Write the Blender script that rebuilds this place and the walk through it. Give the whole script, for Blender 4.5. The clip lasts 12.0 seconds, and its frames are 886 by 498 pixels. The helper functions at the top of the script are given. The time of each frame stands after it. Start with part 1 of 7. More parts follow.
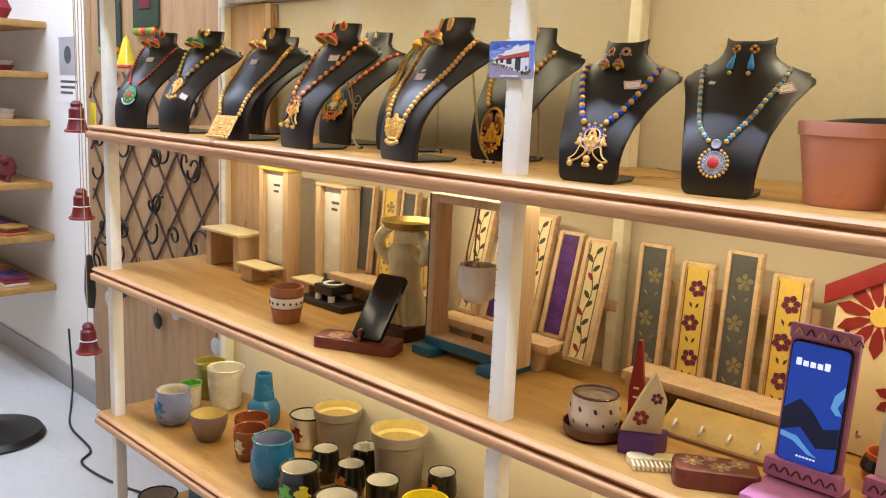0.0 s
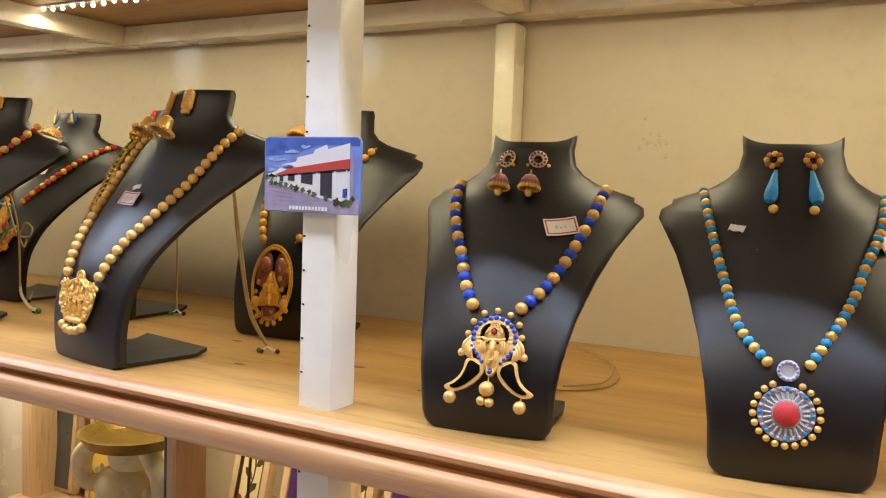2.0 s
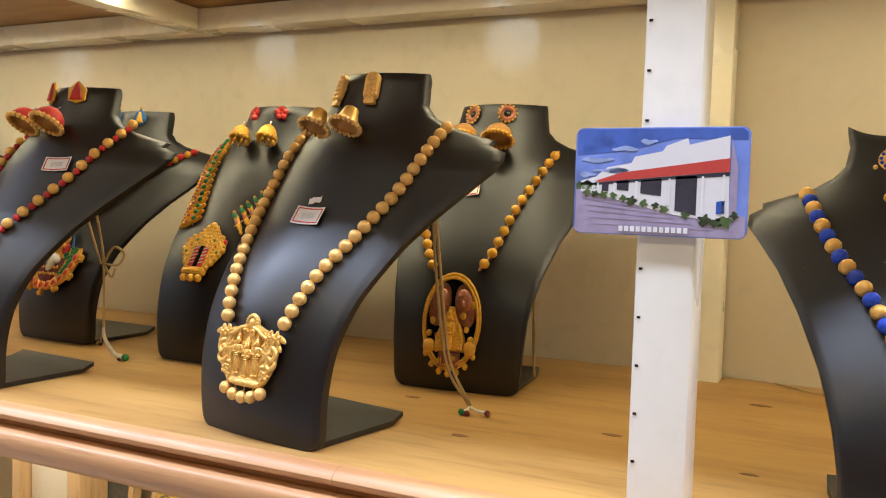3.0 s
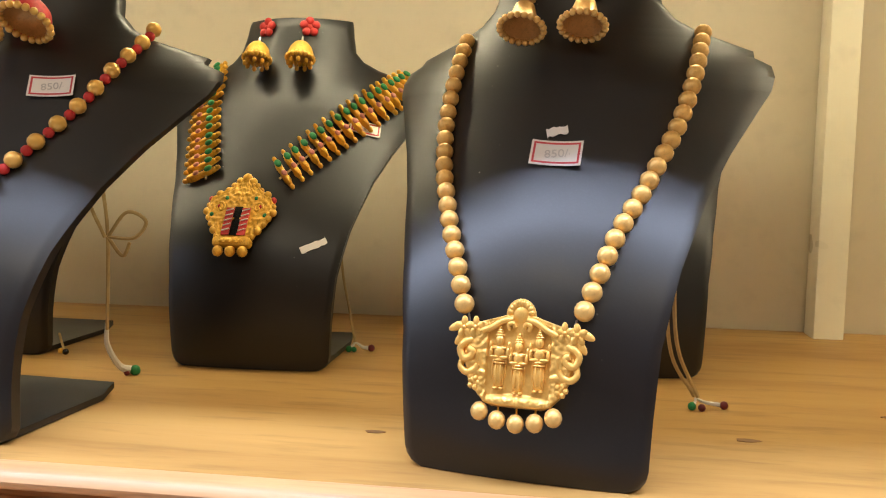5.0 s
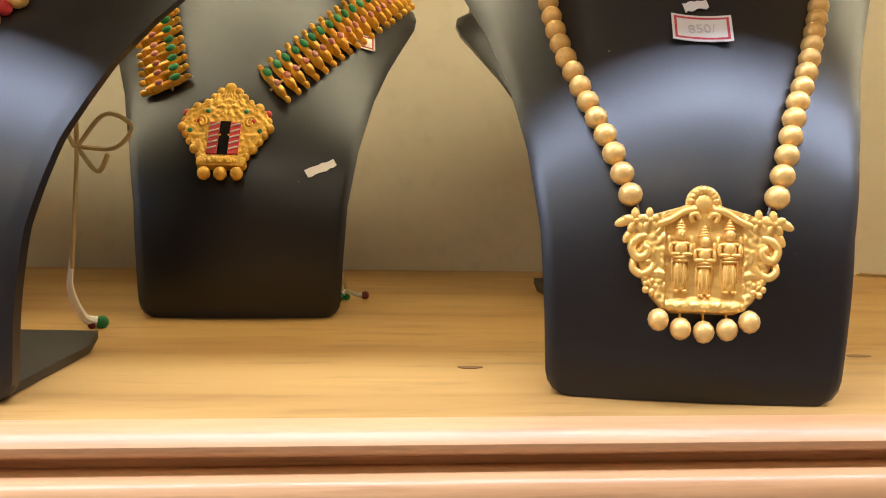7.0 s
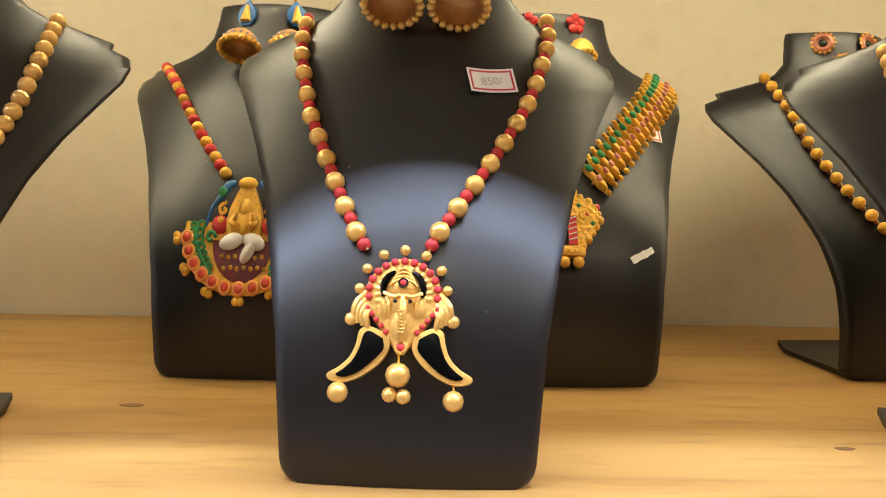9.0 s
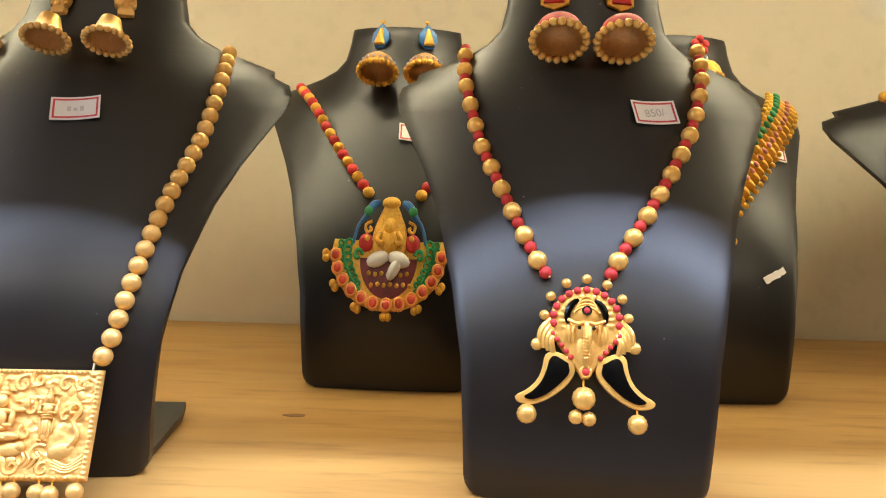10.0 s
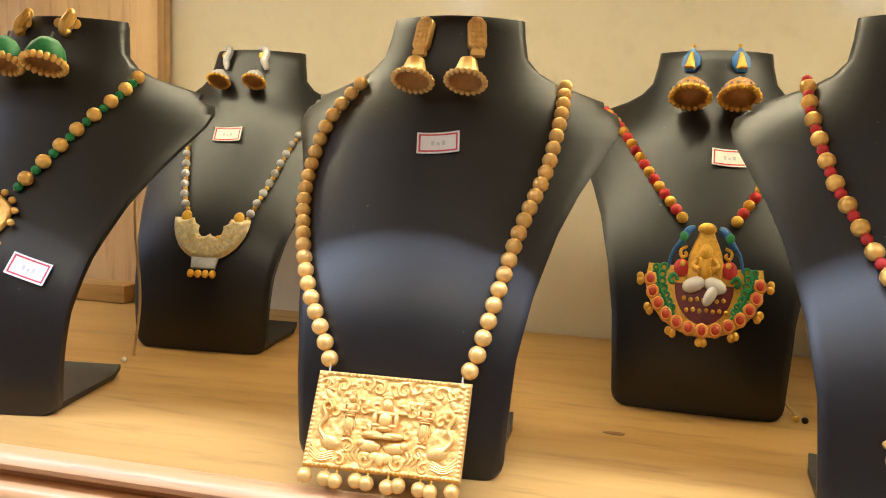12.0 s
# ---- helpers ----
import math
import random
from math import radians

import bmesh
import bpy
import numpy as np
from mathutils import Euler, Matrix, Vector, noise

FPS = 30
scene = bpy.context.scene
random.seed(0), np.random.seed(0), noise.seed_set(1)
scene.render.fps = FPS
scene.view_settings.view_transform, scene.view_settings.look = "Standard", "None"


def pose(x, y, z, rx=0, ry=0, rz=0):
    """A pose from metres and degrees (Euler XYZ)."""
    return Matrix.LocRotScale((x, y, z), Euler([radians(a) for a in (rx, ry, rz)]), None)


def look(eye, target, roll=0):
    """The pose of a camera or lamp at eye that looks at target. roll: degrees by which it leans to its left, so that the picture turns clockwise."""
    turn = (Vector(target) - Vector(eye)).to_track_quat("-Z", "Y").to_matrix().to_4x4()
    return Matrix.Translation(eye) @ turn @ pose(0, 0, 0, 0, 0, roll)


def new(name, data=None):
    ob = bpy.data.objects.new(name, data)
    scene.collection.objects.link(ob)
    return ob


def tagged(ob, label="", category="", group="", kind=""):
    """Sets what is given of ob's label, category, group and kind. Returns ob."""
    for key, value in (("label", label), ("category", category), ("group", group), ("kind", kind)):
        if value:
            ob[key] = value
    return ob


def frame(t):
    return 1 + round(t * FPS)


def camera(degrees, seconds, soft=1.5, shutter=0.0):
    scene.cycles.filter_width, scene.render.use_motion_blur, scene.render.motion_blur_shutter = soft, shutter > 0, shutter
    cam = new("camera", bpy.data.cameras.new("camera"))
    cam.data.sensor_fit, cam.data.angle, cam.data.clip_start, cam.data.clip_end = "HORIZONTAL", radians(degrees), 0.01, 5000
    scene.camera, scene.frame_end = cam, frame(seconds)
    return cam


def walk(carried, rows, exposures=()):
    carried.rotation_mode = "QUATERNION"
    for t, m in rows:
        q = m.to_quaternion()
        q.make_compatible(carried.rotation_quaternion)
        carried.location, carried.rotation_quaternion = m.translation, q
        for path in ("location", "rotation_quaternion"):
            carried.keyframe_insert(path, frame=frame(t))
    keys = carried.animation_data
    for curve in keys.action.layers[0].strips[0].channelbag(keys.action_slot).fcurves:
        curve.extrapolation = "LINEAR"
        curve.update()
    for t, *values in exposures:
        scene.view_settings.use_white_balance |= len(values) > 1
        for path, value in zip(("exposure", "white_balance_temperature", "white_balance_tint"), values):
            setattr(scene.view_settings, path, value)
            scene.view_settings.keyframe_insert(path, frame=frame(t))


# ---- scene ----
cam = camera(56.0, 12.0, soft=1.1)
PATH = [
    (0, (0.81, -0.928, 1.304), (-0.56, 0.487, 0.951), 2.5),
    (0.5, (0.666, -0.769, 1.372), (-0.361, 0.92, 1.07), 1.8),
    (1, (0.58, -0.605, 1.366), (-0.421, 1.115, 1.168), 2.3),
    (1.5, (0.504, -0.477, 1.377), (-0.49, 1.253, 1.245), 2.9),
    (2, (0.38, -0.451, 1.359), (-0.581, 1.297, 1.212), 2.0),
    (2.5, (0.215, -0.457, 1.352), (-0.687, 1.322, 1.211), 1.6),
    (3, (0.1, -0.399, 1.352), (-0.753, 1.406, 1.238), 1.7),
    (3.5, (-0.003, -0.344, 1.361), (-0.765, 1.501, 1.245), 1.6),
    (5.5, (-0.232, -0.316, 1.307), (-0.381, 1.666, 1.092), 0.9),
    (6, (-0.248, -0.272, 1.28), (-0.268, 1.717, 1.07), 1.2),
    (6.5, (-0.298, -0.267, 1.278), (-0.169, 1.718, 1.075), 1.0),
    (8.5, (-0.469, -0.301, 1.329), (-0.244, 1.676, 1.126), 1.4),
    (9, (-0.527, -0.313, 1.333), (-0.39, 1.672, 1.132), 1.7),
    (9.5, (-0.557, -0.319, 1.337), (-0.473, 1.669, 1.134), 1.9),
    (10, (-0.588, -0.328, 1.347), (-0.551, 1.66, 1.133), 1.9),
    (10.5, (-0.616, -0.346, 1.359), (-0.669, 1.639, 1.126), 1.8),
    (11, (-0.614, -0.346, 1.367), (-0.825, 1.628, 1.121), 1.8),
    (11.5, (-0.616, -0.342, 1.368), (-0.975, 1.611, 1.125), 2.2),
    (12, (-0.65, -0.355, 1.363), (-1.12, 1.574, 1.124), 2.2),
]
walk(cam, [(t, look(eye, target, roll)) for t, eye, target, roll in PATH], [(0.0, -0.10), (0.5, -0.20), (2.5, -0.20), (3.5, -0.08), (6.5, -0.03), (8.5, 0.10), (12.0, 0.07)])

# ---- light ----
world = bpy.data.worlds.new("room_air")
world.use_nodes = True
world.node_tree.nodes["Background"].inputs[0].default_value = (0.75, 0.85, 1.0, 1)
world.node_tree.nodes["Background"].inputs[1].default_value = 0.05
scene.world = world


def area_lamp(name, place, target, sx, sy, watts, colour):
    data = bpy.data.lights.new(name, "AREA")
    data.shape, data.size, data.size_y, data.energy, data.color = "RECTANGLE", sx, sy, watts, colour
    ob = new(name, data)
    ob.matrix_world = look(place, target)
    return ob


def spot_lamp(name, place, target, watts, colour, degrees, blend, radius):
    data = bpy.data.lights.new(name, "SPOT")
    data.energy, data.color, data.spot_size, data.spot_blend, data.shadow_soft_size = watts, colour, radians(degrees), blend, radius
    ob = new(name, data)
    ob.matrix_world = look(place, target)
    return ob


Z1, Z2, Z3, Z0 = 1.2, 0.82, 0.41, 1.565  # tops of the three shelves, underside of the one above
# unseen shop ceiling lights above the aisle; the leftmost added to brighten that corner
for cx, cy, watts in ((-3.3, -0.8, 36), (-1.9, -0.31, 40), (-0.3, -0.31, 40), (1.3, -0.31, 40)):
    area_lamp("ceiling_tube", (cx, cy, 2.66), (cx, cy, 0), 1.5, 0.13, watts, (0.66, 0.755, 1.0))
# added unseen warm fill over the middle of the aisle, brightening the bead fronts
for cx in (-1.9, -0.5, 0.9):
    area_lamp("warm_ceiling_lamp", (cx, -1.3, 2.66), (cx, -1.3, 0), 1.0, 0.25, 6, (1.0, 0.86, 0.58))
# the light strips under the shelves, each in two runs
for z, watts, tint in ((Z0, 2.05, (1.0, 0.89, 0.57)), (Z1 - 0.02, 2.2, (1.0, 0.85, 0.53)), (Z2 - 0.02, 3.0, (1.0, 0.85, 0.53))):
    for x0, x1 in ((-1.3, -0.02), (0.05, 1.25)):
        area_lamp("light_strip", ((x0 + x1) / 2, 0.222, z - 0.012), ((x0 + x1) / 2, 0.20, 0), x1 - x0, 0.008, watts * (x1 - x0), tint)
# added spots at the strip, not bulbs of it, casting pale wall patches
for cx in (-1.12, -0.82, -0.495, -0.205, 0.022, 0.8):
    spot_lamp("strip_bulb", (cx, 0.25, Z0 - 0.02), (cx, 0.393, 1.515), 0.26, (0.62, 0.78, 1.0), 26, 0.5, 0.004)

# ---- materials ----
def node_mat(name):
    m = bpy.data.materials.new(name)
    m.use_nodes = True
    t = m.node_tree
    return m, t, t.nodes["Principled BSDF"]


def link(t, a, b):
    t.links.new(a, b)


def add(t, kind, **values):
    n = t.nodes.new(kind)
    for k, v in values.items():
        n.inputs[k].default_value = v
    return n


def mixed(t, fac, a, b, mode="MIX"):
    n = t.nodes.new("ShaderNodeMix")
    n.data_type, n.blend_type = "RGBA", mode
    for sock, v in ((n.inputs[0], fac), (n.inputs[6], a), (n.inputs[7], b)):
        if isinstance(v, (tuple, list)):
            sock.default_value = (*v, 1) if len(v) == 3 else v
        elif isinstance(v, (int, float)):
            sock.default_value = v
        else:
            link(t, v, sock)
    return n.outputs[2]


def ramp(t, fac, lo, hi):
    n = t.nodes.new("ShaderNodeMapRange")
    n.inputs[1].default_value, n.inputs[2].default_value = lo, hi
    link(t, fac, n.inputs[0])
    return n.outputs[0]


def bumped(t, bsdf, height, strength, distance):
    n = add(t, "ShaderNodeBump", Strength=strength, Distance=distance)
    link(t, height, n.inputs["Height"])
    link(t, n.outputs[0], bsdf.inputs["Normal"])


def shade(c, k):
    return tuple(min(1.0, v * k) for v in c)


def surface(name, colour, rough=0.6, metal=0.0, vary=0.18, big=9.0, fine=160.0, relief=0.12, depth=0.0006, spec=0.5, dark=None, coat=0.0, dust=False):
    """Paint, clay, plastic or metal: two sizes of mottling, uneven gloss and a fine relief."""
    m, t, b = node_mat(name)
    co = t.nodes.new("ShaderNodeTexCoord").outputs["Object"]
    n1, n2 = add(t, "ShaderNodeTexNoise", Scale=big, Detail=4.0), add(t, "ShaderNodeTexNoise", Scale=fine, Detail=3.0)
    link(t, co, n1.inputs["Vector"]), link(t, co, n2.inputs["Vector"])
    c = mixed(t, ramp(t, n1.outputs[0], 0.3, 0.7), shade(colour, 1 - vary), shade(colour, 1 + vary * 0.6))
    c = mixed(t, ramp(t, n2.outputs[0], 0.52, 0.75), c, dark or shade(colour, 1 - 1.3 * vary))
    if dust:
        cell = add(t, "ShaderNodeTexVoronoi", Scale=95.0)
        link(t, co, cell.inputs["Vector"])
        speck = t.nodes.new("ShaderNodeMapRange")
        speck.inputs[1].default_value, speck.inputs[2].default_value, speck.inputs[3].default_value, speck.inputs[4].default_value = 0.03, 0.055, 0.55, 0.0
        link(t, cell.outputs["Distance"], speck.inputs[0])
        patch = t.nodes.new("ShaderNodeMath")
        patch.operation = "MULTIPLY"
        link(t, speck.outputs[0], patch.inputs[0]), link(t, ramp(t, n1.outputs[0], 0.52, 0.62), patch.inputs[1])
        c = mixed(t, patch.outputs[0], c, (0.35, 0.34, 0.32))
    info = t.nodes.new("ShaderNodeObjectInfo")
    hue = add(t, "ShaderNodeHueSaturation")
    v = t.nodes.new("ShaderNodeMapRange")
    v.inputs[3].default_value, v.inputs[4].default_value = 0.93, 1.07
    link(t, info.outputs["Random"], v.inputs[0]), link(t, v.outputs[0], hue.inputs["Value"])
    link(t, c, hue.inputs["Color"]), link(t, hue.outputs[0], b.inputs["Base Color"])
    r = t.nodes.new("ShaderNodeMapRange")
    r.inputs[3].default_value, r.inputs[4].default_value = max(0.03, rough - 0.08), min(1, rough + 0.1)
    link(t, n1.outputs[0], r.inputs[0]), link(t, r.outputs[0], b.inputs["Roughness"])
    b.inputs["Metallic"].default_value, b.inputs["Specular IOR Level"].default_value, b.inputs["Coat Weight"].default_value = metal, spec, coat
    bumped(t, b, n2.outputs[0], relief, depth)
    return m


def timber(name, pale, deep, axis=0, rough=0.5, stretch=14.0, knots=True, coat=0.1):
    """Planed pine: long grain along one axis, broad colour drifts and a few knots."""
    m, t, b = node_mat(name)
    co = t.nodes.new("ShaderNodeTexCoord").outputs["Object"]
    mp = t.nodes.new("ShaderNodeMapping")
    s = [stretch] * 3
    s[axis] = 1.1
    mp.inputs["Scale"].default_value = s
    link(t, co, mp.inputs["Vector"])
    drift = add(t, "ShaderNodeTexNoise", Scale=2.2, Detail=3.0)
    grain = add(t, "ShaderNodeTexNoise", Scale=3.0, Detail=7.0, Roughness=0.65, Distortion=0.6)
    line = add(t, "ShaderNodeTexNoise", Scale=14.0, Detail=4.0, Roughness=0.6)
    link(t, mp.outputs[0], drift.inputs["Vector"]), link(t, mp.outputs[0], grain.inputs["Vector"]), link(t, mp.outputs[0], line.inputs["Vector"])
    c = mixed(t, ramp(t, grain.outputs[0], 0.32, 0.70), pale, deep)
    c = mixed(t, ramp(t, drift.outputs[0], 0.35, 0.75), c, shade(pale, 1.08))
    c = mixed(t, ramp(t, line.outputs[0], 0.54, 0.86), c, shade(deep, 0.74))
    if knots:
        km = t.nodes.new("ShaderNodeMapping")
        ks = [11.0] * 3
        ks[axis] = 6.5
        km.inputs["Scale"].default_value = ks
        link(t, co, km.inputs["Vector"])
        cell = add(t, "ShaderNodeTexVoronoi", Scale=0.9)
        link(t, km.outputs[0], cell.inputs["Vector"])
        k = t.nodes.new("ShaderNodeMapRange")
        k.inputs[1].default_value, k.inputs[2].default_value, k.inputs[3].default_value, k.inputs[4].default_value = 0.035, 0.085, 0.8, 0.0
        link(t, cell.outputs["Distance"], k.inputs[0])
        c = mixed(t, k.outputs[0], c, (0.13, 0.055, 0.02))
    link(t, c, b.inputs["Base Color"])
    r = t.nodes.new("ShaderNodeMapRange")
    r.inputs[3].default_value, r.inputs[4].default_value = rough - 0.08, rough + 0.12
    link(t, grain.outputs[0], r.inputs[0]), link(t, r.outputs[0], b.inputs["Roughness"])
    b.inputs["Coat Weight"].default_value, b.inputs["Coat Roughness"].default_value = coat, 0.3
    bumped(t, b, line.outputs[0], 0.25, 0.0008)
    return m


def glow(name, colour, strength):
    m, t, b = node_mat(name)
    b.inputs["Base Color"].default_value = (*colour, 1)
    b.inputs["Emission Color"].default_value, b.inputs["Emission Strength"].default_value = (*colour, 1), strength
    return m


PINE = timber("pine_shelf", (0.45, 0.255, 0.072), (0.30, 0.143, 0.031), knots=False, stretch=8.0)
PINE_EDGE = timber("pine_nosing", (0.60, 0.335, 0.155), (0.36, 0.150, 0.050), coat=0.25, rough=0.42, stretch=22.0)
PINE_UP = timber("pine_board", (0.60, 0.40, 0.20), (0.44, 0.25, 0.11), axis=2)
RAW_WOOD = timber("raw_wood", (0.62, 0.44, 0.27), (0.48, 0.31, 0.17), axis=2, knots=False, coat=0.0, rough=0.6)
PLY = timber("plywood_brown", (0.42, 0.25, 0.11), (0.30, 0.16, 0.07), axis=2, knots=False, coat=0.0)
DARK_WOOD = timber("dark_wood", (0.09, 0.04, 0.025), (0.05, 0.02, 0.012), knots=False, rough=0.4)
CREAM_WALL = surface("cream_wall_paint", (0.72, 0.64, 0.485), 0.42, vary=0.05, big=2.0, fine=70, relief=0.05)
WHITE_WALL = surface("white_wall_paint", (0.80, 0.78, 0.72), 0.6, vary=0.05, big=1.5, fine=60, relief=0.06)
CREAM_STEEL = surface("cream_painted_steel", (0.86, 0.80, 0.62), 0.28, vary=0.06, big=12, fine=60, relief=0.04, coat=0.2)
WHITE_STEEL = surface("white_painted_steel", (0.86, 0.83, 0.74), 0.3, vary=0.05, big=12, fine=60, relief=0.04, coat=0.2)
FLOOR_TILE = surface("grey_floor_tile", (0.52, 0.52, 0.50), 0.3, vary=0.08, big=3, fine=40, relief=0.03)
SKIRT = surface("grey_skirting", (0.36, 0.34, 0.32), 0.4, vary=0.08)
CEILING = surface("ceiling_paint", (0.80, 0.79, 0.76), 0.8, vary=0.03)
LEATHER = surface("black_leatherette", (0.003, 0.003, 0.004), 0.38, vary=0.25, big=18, fine=900, relief=0.08, depth=0.0003, spec=0.62, dark=(0.005, 0.005, 0.007), dust=True)
GOLD = surface("gold_paint", (0.86, 0.51, 0.13), 0.31, metal=0.45, vary=0.10, big=120, fine=700, relief=0.35, depth=0.0004, dark=(0.78, 0.46, 0.11))
PALE_GOLD = surface("pale_gold_paint", (0.82, 0.50, 0.155), 0.36, metal=0.38, vary=0.08, big=140, fine=800, relief=0.35, depth=0.0004, dark=(0.66, 0.40, 0.13))
OLD_GOLD = surface("antique_gold", (0.80, 0.44, 0.05), 0.40, metal=0.2, vary=0.16, big=150, fine=700, relief=0.4, depth=0.0004, dark=(0.50, 0.25, 0.03))
COPPER = surface("copper_brown_paint", (0.36, 0.13, 0.07), 0.4, metal=0.3, vary=0.3, big=150, fine=700, relief=0.3, depth=0.0004)
SILVER = surface("silver_grey_paint", (0.52, 0.52, 0.54), 0.38, metal=0.3, vary=0.2, big=150, fine=700, relief=0.3, depth=0.0004)
RED = surface("red_clay_bead", (0.58, 0.030, 0.028), 0.55, vary=0.2, big=120, fine=600, relief=0.4, depth=0.0004)
GREEN = surface("green_clay_bead", (0.014, 0.24, 0.070), 0.55, vary=0.2, big=120, fine=600, relief=0.3, depth=0.0004)
BLUE = surface("royal_blue_bead", (0.012, 0.065, 0.58), 0.4, vary=0.2, big=120, fine=600, relief=0.3, depth=0.0004)
TURQ = surface("turquoise_bead", (0.02, 0.30, 0.70), 0.42, vary=0.2, big=120, fine=600, relief=0.4, depth=0.0004)
LILAC = surface("lilac_grey_bead", (0.42, 0.42, 0.55), 0.45, vary=0.2, big=120, fine=600, relief=0.3, depth=0.0004)
BLACK_GLOSS = surface("black_enamel", (0.008, 0.008, 0.008), 0.15, vary=0.2)
CLAW_BLACK = surface("black_claw_enamel", (0.002, 0.002, 0.002), 0.22, vary=0.2, spec=0.12)
WHITE_GLAZE = surface("white_enamel", (0.75, 0.72, 0.68), 0.25, vary=0.06)
MAROON = surface("maroon_enamel", (0.15, 0.012, 0.014), 0.4, vary=0.2)
PEACOCK = surface("peacock_blue_enamel", (0.02, 0.13, 0.38), 0.35, vary=0.3, big=150)
CORD = surface("waxed_beige_cord", (0.48, 0.34, 0.15), 0.7, vary=0.2, big=80)
THREAD = surface("white_thread", (0.75, 0.72, 0.66), 0.8, vary=0.1)
WIRE = surface("steel_wire", (0.45, 0.44, 0.42), 0.3, metal=0.9, vary=0.1)
PAPER = surface("white_tag_paper", (0.82, 0.78, 0.76), 0.6, vary=0.04, big=60)
TAG_RED = surface("tag_red_print", (0.60, 0.06, 0.08), 0.6, vary=0.1)
PENCIL = surface("tag_pencil", (0.58, 0.55, 0.56), 0.7, vary=0.1)
BRONZE = surface("bronze_brown_paint", (0.56, 0.28, 0.08), 0.36, metal=0.3, vary=0.2, big=150, fine=700, relief=0.3, depth=0.0004)
EMBER = surface("ember_red_enamel", (0.62, 0.060, 0.020), 0.4, vary=0.2, big=150)
AMBER = surface("amber_orange_paint", (0.78, 0.30, 0.05), 0.42, vary=0.15, big=150)
ROSE = surface("rose_enamel", (0.55, 0.20, 0.16), 0.4, vary=0.2, big=150)

# ---- shapes ----
def mesh_object(name, bm, material, smooth=True, angle=35):
    me = bpy.data.meshes.new(name)
    bmesh.ops.recalc_face_normals(bm, faces=bm.faces)
    bm.to_mesh(me)
    bm.free()
    me.materials.append(material)
    if smooth:
        me.shade_smooth()
        me.set_sharp_from_angle(angle=radians(angle))
    return new(name, me)


def part(name, bm, material, parent, label="", m=None, angle=35):
    ob = mesh_object(name, bm, material, True, angle)
    ob.parent = parent
    if m is not None:
        ob.matrix_basis = m
    return tagged(ob, label)


def again(ob, m):
    """One more part that shares the mesh of ob."""
    o = bpy.data.objects.new(ob.name, ob.data)
    scene.collection.objects.link(o)
    o.parent, o.matrix_basis = ob.parent, m
    return o


def thing(name, m, label, category, group="", kind=""):
    ob = new(name)
    ob.empty_display_size = 0.02
    ob.matrix_basis = m
    return tagged(ob, label, category, group, kind)


def setting(name, bm, material, label="", category="", angle=35):
    return tagged(mesh_object(name, bm, material, True, angle), label, category or name.split("_")[0], "", "structure")


def box(x0, x1, y0, y1, z0, z1, bevel=0.0, bm=None, segments=2):
    own = bm is None
    bm = bm or bmesh.new()
    vs = [bm.verts.new(p) for p in ((x0, y0, z0), (x1, y0, z0), (x1, y1, z0), (x0, y1, z0), (x0, y0, z1), (x1, y0, z1), (x1, y1, z1), (x0, y1, z1))]
    fs = [bm.faces.new([vs[i] for i in f]) for f in ((0, 3, 2, 1), (4, 5, 6, 7), (0, 1, 5, 4), (1, 2, 6, 5), (2, 3, 7, 6), (3, 0, 4, 7))]
    if bevel > 0:
        bmesh.ops.bevel(bm, geom=list({e for f in fs for e in f.edges}), offset=bevel, segments=segments, profile=0.6, affect="EDGES")
    return bm


def lathe(profile, n=32, bm=None, sx=1.0, sy=1.0):
    """Turns (radius, height) points round z; a radius of 0 closes."""
    bm = bm or bmesh.new()
    rings = []
    for r, z in profile:
        if r < 1e-6:
            rings.append([bm.verts.new((0, 0, z))])
        else:
            rings.append([bm.verts.new((r * sx * math.cos(2 * math.pi * i / n), r * sy * math.sin(2 * math.pi * i / n), z)) for i in range(n)])
    for a, b in zip(rings, rings[1:]):
        for i in range(n):
            q = [a[i % len(a)], a[(i + 1) % len(a)], b[(i + 1) % len(b)], b[i % len(b)]]
            q = list(dict.fromkeys(q))
            if len(q) > 2:
                bm.faces.new(q)
    return bm


def ball(r, at=(0, 0, 0), squash=1.0, n=12, bm=None):
    bm = bm or bmesh.new()
    bmesh.ops.create_uvsphere(bm, u_segments=n, v_segments=max(6, n * 2 // 3), radius=r, matrix=Matrix.Translation(at) @ Matrix.Diagonal((1, 1, squash, 1)))
    return bm


def tube(points, r, n=8, bm=None, closed=False):
    bm = bm or bmesh.new()
    pts = [Vector(p) for p in points]
    radii = r if isinstance(r, (list, tuple)) else [r] * len(pts)
    rings, side = [], None
    for i, p in enumerate(pts):
        a = pts[i - 1] if (i or closed) else p
        b = pts[(i + 1) % len(pts)] if (i < len(pts) - 1 or closed) else p
        d = (b - a).normalized()
        if side is None:
            side = d.orthogonal().normalized()
        side = (side - d * side.dot(d)).normalized()
        up = d.cross(side)
        rings.append([bm.verts.new(p + radii[i] * (math.cos(2 * math.pi * k / n) * side + math.sin(2 * math.pi * k / n) * up)) for k in range(n)])
    for i in range(len(rings) if closed else len(rings) - 1):
        a, b = rings[i], rings[(i + 1) % len(rings)]
        for k in range(n):
            bm.faces.new((a[k], a[(k + 1) % n], b[(k + 1) % n], b[k]))
    if not closed:
        bm.faces.new(rings[0][::-1]), bm.faces.new(rings[-1])
    return bm


